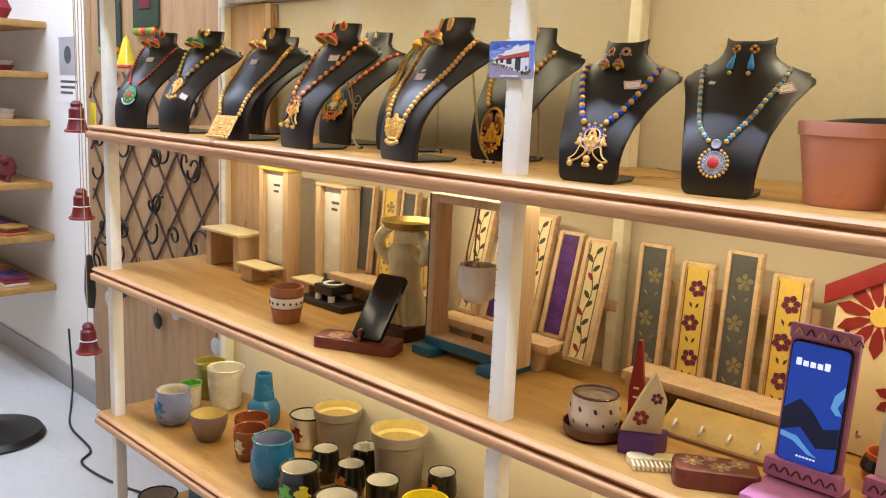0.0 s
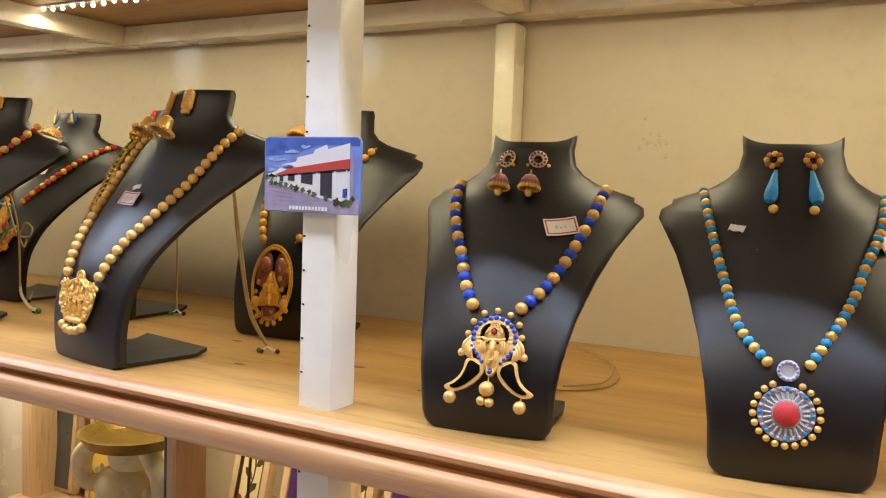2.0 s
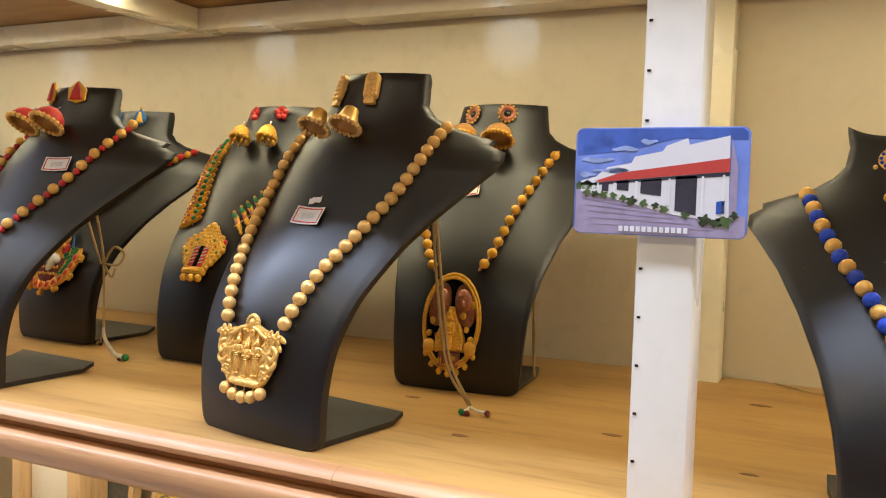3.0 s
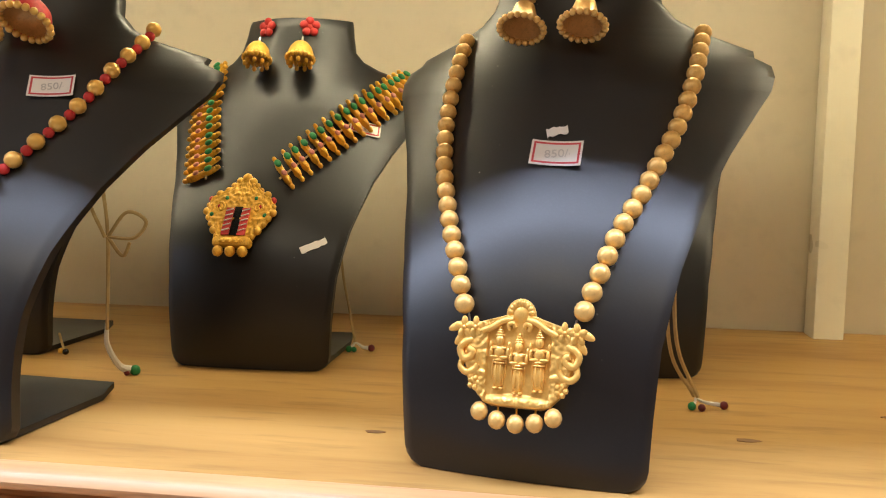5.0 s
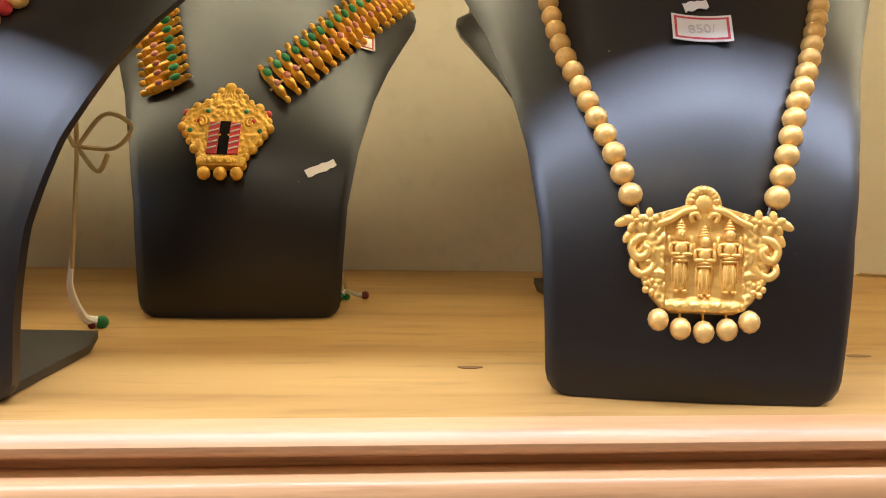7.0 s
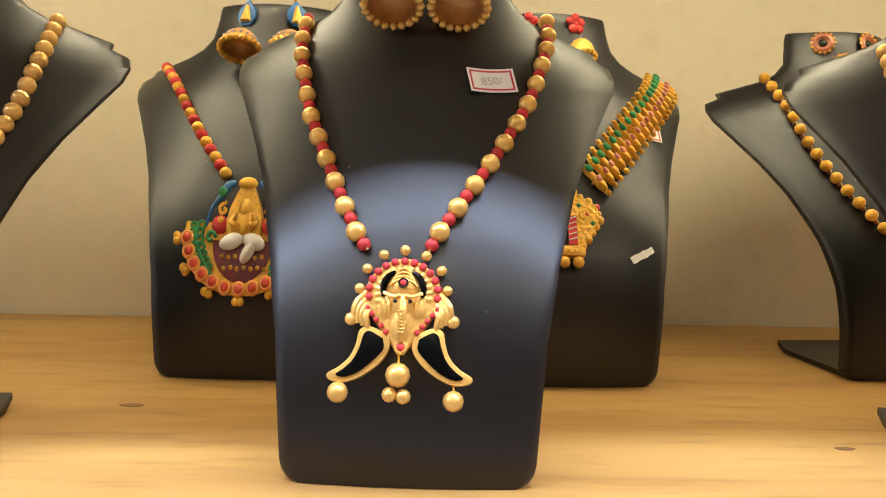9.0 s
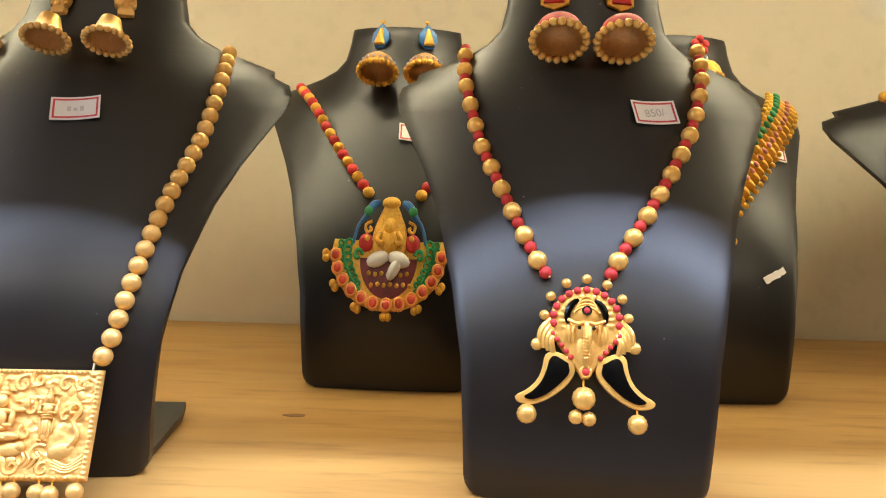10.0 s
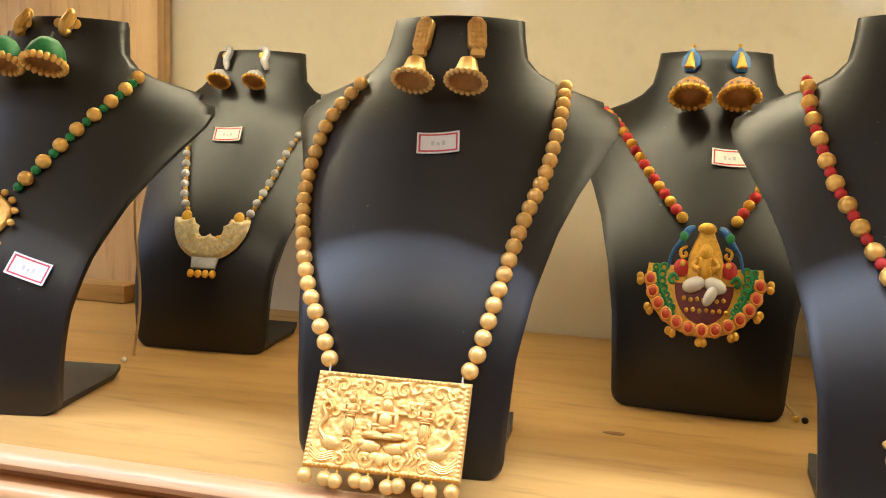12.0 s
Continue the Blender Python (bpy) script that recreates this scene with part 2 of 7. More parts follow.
def smooth_line(points, steps=8):
    """A rounded line through the points."""
    p = [Vector(q) for q in points]
    p = [2 * p[0] - p[1], *p, 2 * p[-1] - p[-2]]
    out = []
    for a, b, c, d in zip(p, p[1:], p[2:], p[3:]):
        for s in range(steps):
            t = s / steps
            out.append(0.5 * (2 * b + (c - a) * t + (2 * a - 5 * b + 4 * c - d) * t * t + (3 * b - a - 3 * c + d) * t ** 3))
    return out + [p[-2]]


def slab(outline, thick, bevel=0.0, bm=None):
    """A flat plate from an outline in x, y, standing from z = 0 to thick, with a rounded upper edge."""
    bm = bm or bmesh.new()
    low = [bm.verts.new((x, y, 0)) for x, y in outline]
    f = bm.faces.new(low)
    up = bmesh.ops.extrude_face_region(bm, geom=[f])["geom"]
    top = [v for v in up if isinstance(v, bmesh.types.BMVert)]
    bmesh.ops.translate(bm, verts=top, vec=(0, 0, thick))
    if bevel:
        edges = [e for g in up if isinstance(g, bmesh.types.BMFace) for e in g.edges]
        bmesh.ops.bevel(bm, geom=edges, offset=bevel, segments=2, profile=0.6, affect="EDGES")
    return bm


def rounded(w, h, r, n=5):
    out = []
    for cx, cy, a0 in ((w / 2 - r, h / 2 - r, 0), (-w / 2 + r, h / 2 - r, 90), (-w / 2 + r, -h / 2 + r, 180), (w / 2 - r, -h / 2 + r, 270)):
        out += [(cx + r * math.cos(radians(a0 + 90 * k / n)), cy + r * math.sin(radians(a0 + 90 * k / n))) for k in range(n + 1)]
    return out


def extrude_x(profile, x0, x1, cuts=1, bm=None):
    """A moulding: a closed profile of (y, z) drawn along x."""
    bm = bm or bmesh.new()
    rings = []
    for i in range(cuts + 1):
        x = x0 + (x1 - x0) * i / cuts
        rings.append([bm.verts.new((x, y, z)) for y, z in profile])
    n = len(profile)
    for a, b in zip(rings, rings[1:]):
        for k in range(n):
            bm.faces.new((a[k], a[(k + 1) % n], b[(k + 1) % n], b[k]))
    bm.faces.new(rings[0]), bm.faces.new(rings[-1][::-1])
    return bm


def lerp_table(table, z):
    return float(np.interp(z, [a for a, _ in table], [b for _, b in table]))

# ---- the room ----
WALL = 0.393
setting("floor", box(-4.6, 2.6, -3.4, 0.6, -0.1, 0.0), FLOOR_TILE, "grey tiled shop floor", "floor")
setting("ceiling", box(-4.6, 2.6, -3.4, 0.6, 2.7, 2.8), CEILING, "white painted ceiling", "ceiling")
setting("wall_back", box(-1.42, 2.5, WALL, 0.55, 0, 2.7), CREAM_WALL, "cream painted wall behind the shelving", "wall")
setting("wall_back_left", box(-4.5, -1.423, 0.45, 0.55, 0, 2.7), WHITE_WALL, "white painted wall", "wall")
# front wall is unseen, kept dark so reflections in the busts stay low
setting("wall_front", box(-4.5, 2.5, -3.4, -3.3, 0, 2.7), PLY, "unseen dark wood wall across the shop", "wall")
setting("wall_left", box(-4.6, -4.5, -3.3, 0.55, 0, 2.7), WHITE_WALL, "white painted wall", "wall")
setting("wall_right", box(2.5, 2.6, -3.3, 0.55, 0, 2.7), PLY, "wood-panelled wall", "wall")
setting("baseboard", box(-4.498, -1.425, 0.438, 0.449, 0, 0.1, 0.002), SKIRT, "grey tile skirting", "baseboard")

# ---- the shelving unit ----
X0, X1 = -1.39, 1.30
NOSE = [(0.002, 0.0), (-0.004, -0.0005), (-0.0080, -0.0025), (-0.0100, -0.0055), (-0.0090, -0.0085), (-0.0045, -0.0110), (-0.0010, -0.0120), (-0.0010, -0.0150), (-0.0120, -0.0158), (-0.0145, -0.0175), (-0.0150, -0.0220), (-0.0150, -0.0300), (-0.0125, -0.0335), (-0.0060, -0.0375), (0.002, -0.0380)]
unit = thing("shelving_unit", pose(0, 0, 0), "tall shop shelving of pine boards on cream painted steel posts", "shelving")


def shelf(z, front=True):
    part("shelf_board", box(X0, X1, 0.0025, WALL - 0.003, z - 0.02, z, 0.001), PINE, unit, "knotty pine shelf board")
    if front:
        for a, b in ((X0, -0.1489), (-0.1486, X1)):
            part("nosing", extrude_x([(y, z + h) for y, h in NOSE], a, b), PINE_EDGE, unit, "moulded pine edge strip", angle=50)


for z in (Z1, Z2, Z3):
    shelf(z)
    part("cross_bar", box(0.012, 0.038, 0.045, 0.358, z - 0.048, z - 0.0205, 0.003), CREAM_STEEL, unit, "cream steel bar")
    part("back_rail", box(X0 + 0.05, X1, 0.362, 0.388, z - 0.048, z - 0.0205, 0.003), CREAM_STEEL, unit, "cream steel rail")
part("shelf_board", box(X0, X1, 0.0025, WALL - 0.003, Z0, Z0 + 0.02, 0.001), PINE, unit, "knotty pine shelf board")
part("nosing", extrude_x([(y, Z0 + 0.02 + h) for y, h in NOSE], X0, X1), PINE_EDGE, unit, "moulded pine edge strip", angle=50)
part("back_rail", box(-1.30, X1, 0.352, 0.388, Z0 - 0.026, Z0 - 0.0005, 0.003), CREAM_STEEL, unit, "cream steel rail")
for cx in (-0.6, 0.003):
    part("cross_bar", box(cx, cx + 0.028, 0.045, 0.3515, Z0 - 0.026, Z0 - 0.0005, 0.003), CREAM_STEEL, unit, "cream steel bar")
for cx in (0.010, -1.352, 1.26):
    post = part("front_post", box(cx, cx + 0.029, 0.014, 0.044, 0, 2.2, 0.0035), WHITE_STEEL, unit, "white painted square steel post")
    for k in range(40):
        z = 1.225 + 0.0242 * (k - 20)
        if abs(z - Z1) > 0.01 and z > 0.5:
            part("slot", box(cx + 0.0022, cx + 0.0040, 0.0136, 0.0150, z - 0.0006, z + 0.0006), BLACK_GLOSS, post)
for cx in (-0.012, -1.352, 1.26):
    part("back_post", box(cx, cx + 0.024, 0.360, 0.388, 0, Z0 - 0.03, 0.0035), CREAM_STEEL, unit, "cream painted square steel post")
part("back_panel", box(X0, -1.113, 0.379, 0.389, Z2, Z0 - 0.03, 0.002), PINE_UP, unit, "pale pine plank panel")
part("panel_batten", box(-1.137, -1.113, 0.366, 0.3785, Z1 + 0.0005, Z0 - 0.03, 0.002), PINE_UP, unit, "pine batten")
part("panel_ledge", box(X0, -1.14, 0.35, 0.3785, Z1 + 0.0005, Z1 + 0.018, 0.002), PINE, unit, "pine ledge")

# light strip on the underside of the upper shelf
def light_strip(z, label):
    ob = thing("light_strip", pose(0, 0.222, z), label, "light strip", "light strips")
    part("tape", box(-1.3, 1.25, -0.005, 0.005, -0.0022, -0.0004), WHITE_GLAZE, ob)
    return ob


strip = light_strip(Z0, "white string light strip fixed under the upper shelf, lit")
light_strip(Z1 - 0.02, "plain light strip fixed under the pine shelf, lit")
light_strip(Z2 - 0.02, "plain light strip fixed under the pine shelf, lit")
LED = glow("lit_bulb", (1.0, 0.86, 0.60), 14.0)
bulb = None
for k in range(140):
    m = pose(-1.29 + k * 0.0182, -0.001, -0.0050 - 0.0012 * math.sin(k * 1.7))
    if bulb is None:
        bulb = part("bulb", ball(0.0026, n=8), LED, strip, "lit bulb", m)
    else:
        again(bulb, m)

# ---- the jewellery busts ----
LARGE = dict(h=0.2405,
    w=[(0, .0470), (.002, .0505), (.005, .0526), (.009, .0535), (.03, .0545), (.06, .0566), (.09, .0622), (.12, .0712), (.14, .0802), (.16, .0915), (.172, .0985), (.180, .1003), (.186, .0985), (.190, .0900), (.194, .0895), (.198, .0770), (.203, .0620), (.209, .0510), (.217, .0440), (.23, .0412), (.2405, .0400)],
    y=[(0, .006), (.02, .0035), (.04, .0030), (.06, .0050), (.08, .0105), (.1, .0205), (.12, .034), (.14, .0485), (.16, .062), (.18, .075), (.195, .086), (.205, .092), (.22, .098), (.2405, .105)],
    c=[(0, 1.2), (.04, 2.0), (.08, 3.2), (.12, 4.4), (.16, 5.0), (.18, 5.0), (.195, 6.0), (.21, 9.0), (.225, 12.0), (.2405, 13.0)])
SMALL = dict(h=0.1966,
    w=[(0, .0360), (.002, .0400), (.005, .0425), (.010, .0440), (.03, .0450), (.05, .0475), (.075, .0525), (.1, .0605), (.12, .0690), (.135, .0780), (.143, .0832), (.149, .0820), (.153, .0750), (.156, .0745), (.160, .0630), (.165, .0490), (.171, .0395), (.178, .0330), (.187, .0305), (.1966, .0315)],
    y=[(0, .005), (.02, .001), (.035, 0), (.05, .003), (.065, .008), (.08, .016), (.1, .029), (.12, .044), (.14, .059), (.16, .073), (.178, .084), (.1966, .092)],
    c=[(0, 1.5), (.04, 2.6), (.08, 4.6), (.12, 6.2), (.145, 6.6), (.157, 8.0), (.17, 14.0), (.1966, 19.0)])


def soft_table(table, z):
    """The table's value at z, rounded a little over its corners."""
    return sum(lerp_table(table, z + d) * k for d, k in ((-0.008, 0.2), (-0.004, 0.2), (0, 0.2), (0.004, 0.2), (0.008, 0.2)))


def skin(b, x, z):
    """How far back the front of a bust lies at x, z."""
    z = min(max(z, 0.0), b["h"])
    return soft_table(b["y"], z) + soft_table(b["c"], z) * x * x


def skin_frame(b, x, z, off=0.0, spin=0.0):
    """A pose on the front of a bust: x across, y up along it, z outwards."""
    e = 0.004
    p = Vector((x, skin(b, x, z), z))
    up = (Vector((x, skin(b, x, z + e), z + e)) - p).normalized()
    across = (Vector((x + e, skin(b, x + e, z), z)) - Vector((x - e, skin(b, x - e, z), z))).normalized()
    out = across.cross(up).normalized()
    up = out.cross(across)
    m = Matrix((across, up, out)).transposed().to_4x4()
    m.translation = p + out * off
    return m @ pose(0, 0, 0, 0, 0, spin)


def bust_mesh(b, name):
    """A bent shell with rounded rims on a thin foot plate that runs back along the shelf."""
    bm = bmesh.new()
    zs = sorted({round(z, 5) for z in np.linspace(0, b["h"], 64)} | {z for z, _ in b["w"]})
    nu, thick = 44, 0.0085
    lift = 0.003 if b is SMALL else 0.0
    front, back = [], []
    for z in zs:
        w = lerp_table(b["w"], z)
        rf, rb = [], []
        for i in range(nu + 1):
            u = -1 + 2 * i / nu
            top = max(0.0, (z - b["h"] + 0.02) / 0.02)
            zz = z + lift * top * (2.2 * u ** 4 - 0.8)
            y = skin(b, w * u, z)
            rim = max(0.0, (abs(u) - 0.955) / 0.045)
            roll = 0.0016 * rim * rim + 0.0025 * max(0.0, (z - b["h"] + 0.006) / 0.006) ** 2
            rf.append(bm.verts.new((w * u, y + roll, zz)))
            rb.append(bm.verts.new((w * u * 0.995, y + thick - roll * 0.6, zz - 0.0005)))
        front.append(rf), back.append(rb)
    for g, flip in ((front, 0), (back, 1)):
        for a, c in zip(g, g[1:]):
            for i in range(nu):
                q = (a[i], a[i + 1], c[i + 1], c[i])
                bm.faces.new(q[::-1] if flip else q)
    for i in range(nu):
        bm.faces.new((front[-1][i], front[-1][i + 1], back[-1][i + 1], back[-1][i]))
        bm.faces.new((front[0][i + 1], front[0][i], back[0][i], back[0][i + 1]))
    for k in range(len(zs) - 1):
        bm.faces.new((front[k][0], front[k + 1][0], back[k + 1][0], back[k][0]))
        bm.faces.new((front[k + 1][nu], front[k][nu], back[k][nu], back[k + 1][nu]))
    wf = b["w"][0][1] + 0.001
    deep = 0.098 if b is LARGE else 0.085
    plate = [(-wf, 0.012), (wf, 0.012), (wf + 0.001, deep - 0.012), (wf, deep), (-wf, deep), (-wf - 0.001, deep - 0.012)]
    low = [bm.verts.new((x, y, 0.0002 + (0.004 if y == deep else 0))) for x, y in plate]
    high = [bm.verts.new((x, y, 0.0036 + (0.004 if y == deep else 0))) for x, y in plate]
    bm.faces.new(low[::-1])
    bm.faces.new((high[0], high[1], high[2], high[5])), bm.faces.new((high[5], high[2], high[3], high[4]))
    for k in range(6):
        bm.faces.new((low[k], low[(k + 1) % 6], high[(k + 1) % 6], high[k]))
    return mesh_object(name, bm, LEATHER, True, 50)


#        x       y      turn  size
BUSTS = dict(
    blue=(0.1514, 0.0241, 9.0, SMALL),
    turquoise=(0.3349, 0.0365, 11.4, SMALL),
    trio=(-0.2259, 0.0105, -9.8, LARGE),
    oval=(-0.1720, 0.1980, 5.1, LARGE),
    garland=(-0.4105, 0.1720, 0.8, LARGE),
    claw=(-0.5167, 0.0120, -4.2, LARGE),
    goddess=(-0.6125, 0.1810, -2.0, LARGE),
    plaque=(-0.7640, 0.0265, 2.3, LARGE),
    silver=(-0.9810, 0.2080, 4.1, LARGE),
    emerald=(-1.0255, 0.0295, 8.8, LARGE),
    round=(-1.2092, 0.0129, 15.3, LARGE),
)
SPOT = {}
kinds = {}
for key, (x, y, turn, b) in BUSTS.items():
    SPOT[key] = pose(x, y, Z1 + 0.0004, 0, 0, turn)
    size = "tall" if b is LARGE else "small"
    if size not in kinds:
        ob = kinds[size] = bust_mesh(b, "display_bust")
    else:
        ob = new("display_bust", kinds[size].data)
    ob.matrix_basis = SPOT[key]
    tagged(ob, size + " black leatherette necklace display bust on the pine shelf", "display bust", "necklace busts")

# ---- necklaces, pendants and earrings ----
BEADS = {}


def shared_ball(parent, name, r, material, m, label="", squash=1.0):
    key = (name, round(r, 5), material.name, squash)
    if key not in BEADS:
        BEADS[key] = part(name, ball(r, squash=squash, n=12), material, parent, label, m).data
        return None
    ob = new(name, BEADS[key])
    ob.parent, ob.matrix_basis = parent, m
    return tagged(ob, label)


def string_of(parent, b, line, pattern, first=0):
    """Beads laid along a line of (x, z) millimetres on a bust, from the pendant upwards, with their cord."""
    pts = [Vector((x / 1000, 0, z / 1000)) for x, z in line][::-1]
    fine = smooth_line(pts, 24)
    flat = [Vector((p.x, skin(b, p.x, p.z) - 0.0035, p.z)) for p in fine]
    part("cord", tube(flat[::6] + [flat[-1]], 0.0006, 5), CORD, parent)
    run, at, k = 0.0, 0.0, first
    step = [0.0]
    for a, c in zip(flat, flat[1:]):
        step.append(step[-1] + (c - a).length)
    while True:
        d, mat, squash = pattern[k % len(pattern)]
        at = run + d * squash / 2
        if at > step[-1]:
            break
        i = int(np.searchsorted(step, at))
        i = min(max(i, 1), len(flat) - 1)
        f = (at - step[i - 1]) / max(step[i] - step[i - 1], 1e-9)
        p = flat[i - 1].lerp(flat[i], f)
        way = (flat[i] - flat[i - 1]).normalized()
        p.y = skin(b, p.x, p.z) - d / 2 * 0.92
        m = Matrix.Translation(p) @ way.to_track_quat("Z", "Y").to_matrix().to_4x4() @ pose(0, 0, 0, 0, 0, 47 * k)
        shared_ball(parent, "bead", d / 2, mat, m, "", squash)
        run += d * squash * 0.985
        k += 1


def relief(width, y0, y1, height, nx=48, ny=48, base=0.0008):
    """A modelled plate, mirror-wise wide width(y), from y0 to y1, standing height(x, y) proud."""
    bm = bmesh.new()
    top, low = [], []
    for j in range(ny + 1):
        y = y0 + (y1 - y0) * j / ny
        w = width(y)
        rt, rl = [], []
        for i in range(nx + 1):
            u = -1 + 2 * i / nx
            x = w * u
            edge = min(1.0, (1 - abs(u)) * w / 0.0012, (y - y0) / 0.0010, (y1 - y) / 0.0010)
            rt.append(bm.verts.new((x, y, base + max(0.0, edge) ** 0.5 * height(x, y))))
            rl.append(bm.verts.new((x, y, -0.0002)) if i in (0, nx) or j in (0, ny) else None)
        top.append(rt), low.append(rl)
    for a, c in zip(top, top[1:]):
        for i in range(nx):
            bm.faces.new((a[i], a[i + 1], c[i + 1], c[i]))
    for j in range(ny):
        bm.faces.new((low[j][0], top[j][0], top[j + 1][0], low[j + 1][0]))
        bm.faces.new((top[j][nx], low[j][nx], low[j + 1][nx], top[j + 1][nx]))
    for i in range(nx):
        bm.faces.new((low[0][i + 1], top[0][i + 1], top[0][i], low[0][i]))
        bm.faces.new((low[ny][i], top[ny][i], top[ny][i + 1], low[ny][i + 1]))
    return bm


def bump_at(x, y, cx, cy, rx, ry, h):
    d = ((x - cx) / rx) ** 2 + ((y - cy) / ry) ** 2
    return h * math.sqrt(max(0.0, 1 - d))


def scroll(x, y, cx, cy, r, turns, h):
    """A raised spiral."""
    dx, dy = x - cx, y - cy
    d = math.hypot(dx, dy)
    if d > r:
        return 0.0
    return h * (0.5 + 0.5 * math.cos(2 * math.pi * (turns * d / r + math.atan2(dy, dx) / (2 * math.pi)))) * (1 - (d / r) ** 4)


def chased(x, y, scale, h, seed):
    return h * (0.5 + 0.5 * noise.noise(Vector((abs(x) * scale, y * scale, seed))))


def figure(x, y, cx, cy, s, h):
    """A small standing figure in relief: head, crown, body, arms, legs."""
    v = 0.0
    for px, py, rx, ry, k in ((0, 8.2, 1.5, 1.8, 1.0), (0, 10.4, 1.0, 1.9, 0.8), (0, 4.2, 2.1, 2.8, 1.0), (-2.3, 4.0, 0.9, 2.6, 0.8), (2.3, 4.0, 0.9, 2.6, 0.8), (0, 1.6, 2.2, 1.0, 0.9), (-0.95, -2.4, 0.95, 3.8, 0.9), (0.95, -2.4, 0.95, 3.8, 0.9), (0, 5.6, 2.6, 0.6, 0.9)):
        v = max(v, bump_at(x, y, cx + px * s, cy + py * s, rx * s, ry * s, h * k))
    return v


def pearl(parent, x, y, r, material, z=0.0015, hung=True, top=None):
    if hung:
        part("ring", tube([(x, y + r * 0.8, z), (x, (top if top is not None else y + r + 0.0018), z)], 0.00045, 5), OLD_GOLD, parent)
    shared_ball(parent, "drop_bead", r, material, pose(x, y, max(z, r * 0.7)))


def gem(parent, x, y, z, r, material, rim=None):
    if rim is not None:
        key = ("gem_rim", round(r, 5), rim.name)
        if key not in BEADS:
            BEADS[key] = part("gem_rim", lathe([(0, 0), (r * 1.5, 0), (r * 1.55, r * 0.5), (r * 1.2, r * 0.8), (0, r * 0.7)], 12), rim, parent, "", pose(x, y, z)).data
        else:
            ob = new("gem_rim", BEADS[key])
            ob.parent, ob.matrix_basis = parent, pose(x, y, z)
    shared_ball(parent, "gem", r, material, pose(x, y, z + r * 0.55), "", 0.6)


def claw_pendant(parent, m, gold, gems, eye):
    def h(x, y):
        a = abs(x)
        v = .0012 + chased(x, y, 900, .0004, 3)
        ray = .5 + .5 * math.sin(26 * math.atan2(y - .0045, x))
        d = math.hypot(x, y - .0045)
        if .0080 < d < .0115 and y > .001:
            v += .0007 * ray
        v = max(v, bump_at(x, y, 0, .0075, .0068, .0062, .0036), bump_at(x, y, 0, .0005, .0050, .0050, .0042), bump_at(x, y, 0, -.0070, .0042, .0100, .0030))
        return max(v, bump_at(a, y, .0066, -.0010, .0042, .0056, .0026) + .0004 * math.sin(a * 3800))

    body = part("pendant", relief(lambda y: lerp_table([(-.0200, .0014), (-.0175, .0030), (-.0120, .0072), (-.0060, .0118), (.0000, .0150), (.0060, .0156), (.0110, .0140), (.0150, .0105), (.0180, .0060), (.0195, .0015)], y), -.0200, .0195, h, 52, 56), gold, parent, "modelled elephant-head pendant in gold paint", m, 60)
    part("trunk", tube(smooth_line([(0, .0010, .0050), (.0003, -.004, .0062), (0, -.009, .0056), (-.0006, -.0125, .0046), (.0002, -.0150, .0040)], 5), [.0021 - .00006 * k for k in range(21)], 10), gold, body)
    for k in range(7):
        part("trunk_ring", tube([(-.0018 + .0001 * k, -.0030 - .0014 * k, .0062), (0, -.0034 - .0014 * k, .0083 - .0002 * k), (.0018 - .0001 * k, -.0030 - .0014 * k, .0062)], .00035, 5), gold, body)
    for s in (-1, 1):
        for j in range(4):
            top = Vector((s * (.0150 - .0006 * j), .0050 - .0020 * j, .0016))
            low = Vector((s * (.0196 - .0020 * j), -.0068 - .0010 * j, .0018))
            mid = top.lerp(low, .5) + Vector((s * .0014, .0006, .0010))
            part("ear_fold", tube(smooth_line([top, mid, low], 6), [.0008 + .0008 * math.sin(math.pi * (k + 1) / 15) for k in range(13)], 8), gold, body)
        part("ear_lobe", ball(.0027, squash=.7, n=12), gold, body, "", pose(s * .0205, -.0062, .0016, 0, 0, 20 * s))
        part("brow", tube(smooth_line([(s * .0010, .0036, .0048), (s * .0040, .0030, .0050), (s * .0078, .0046, .0036)], 4), .0008, 6), gold, body)
        gem(body, s * .0030, .0012, .0040, .00085, BLACK_GLOSS)
        outer = [(.0050, -.0120), (.0128, -.0090), (.0168, -.0106), (.0180, -.0160), (.0200, -.0210), (.0240, -.0252), (.0280, -.0276), (.0290, -.0292), (.0272, -.0311), (.0217, -.0316), (.0151, -.0290), (.0085, -.0240), (.0045, -.0180)]
        line = [Vector((s * a, c, 0)) for a, c in outer]
        line = smooth_line(line + [line[0]], 4)[:-1]
        if s > 0:
            line = line[::-1]
        core = [Vector((s * a, c, 0)) for a, c in ((.0072, -.0138), (.0125, -.0110), (.0150, -.0124), (.0162, -.0168), (.0185, -.0222), (.0222, -.0262), (.0252, -.0284), (.0236, -.0295), (.0205, -.0293), (.0155, -.0268), (.0102, -.0222), (.0068, -.0180))]
        core = smooth_line(core + [core[0]], 4)[:-1]
        if s > 0:
            core = core[::-1]
        claw = part("claw", slab([(p.x, p.y) for p in line], .0026, .0007), gold, body, "gold rim of a claw")
        part("claw_inlay", slab([(p.x, p.y) for p in core], .0012, .0004), CLAW_BLACK, claw, "curved black enamel inlay", pose(0, 0, .0022))
        pearl(body, s * .0228 - .0012, -.0366 - .0010 * s, .0042, gold, top=-.0300)
        for k in range(5):
            gem(body, s * (.0142 - .0020 * k), -.0016 - .0024 * k, .0024, .0012, gems)
    gem(body, 0, -.0172, .0024, .0018, gems, gold)
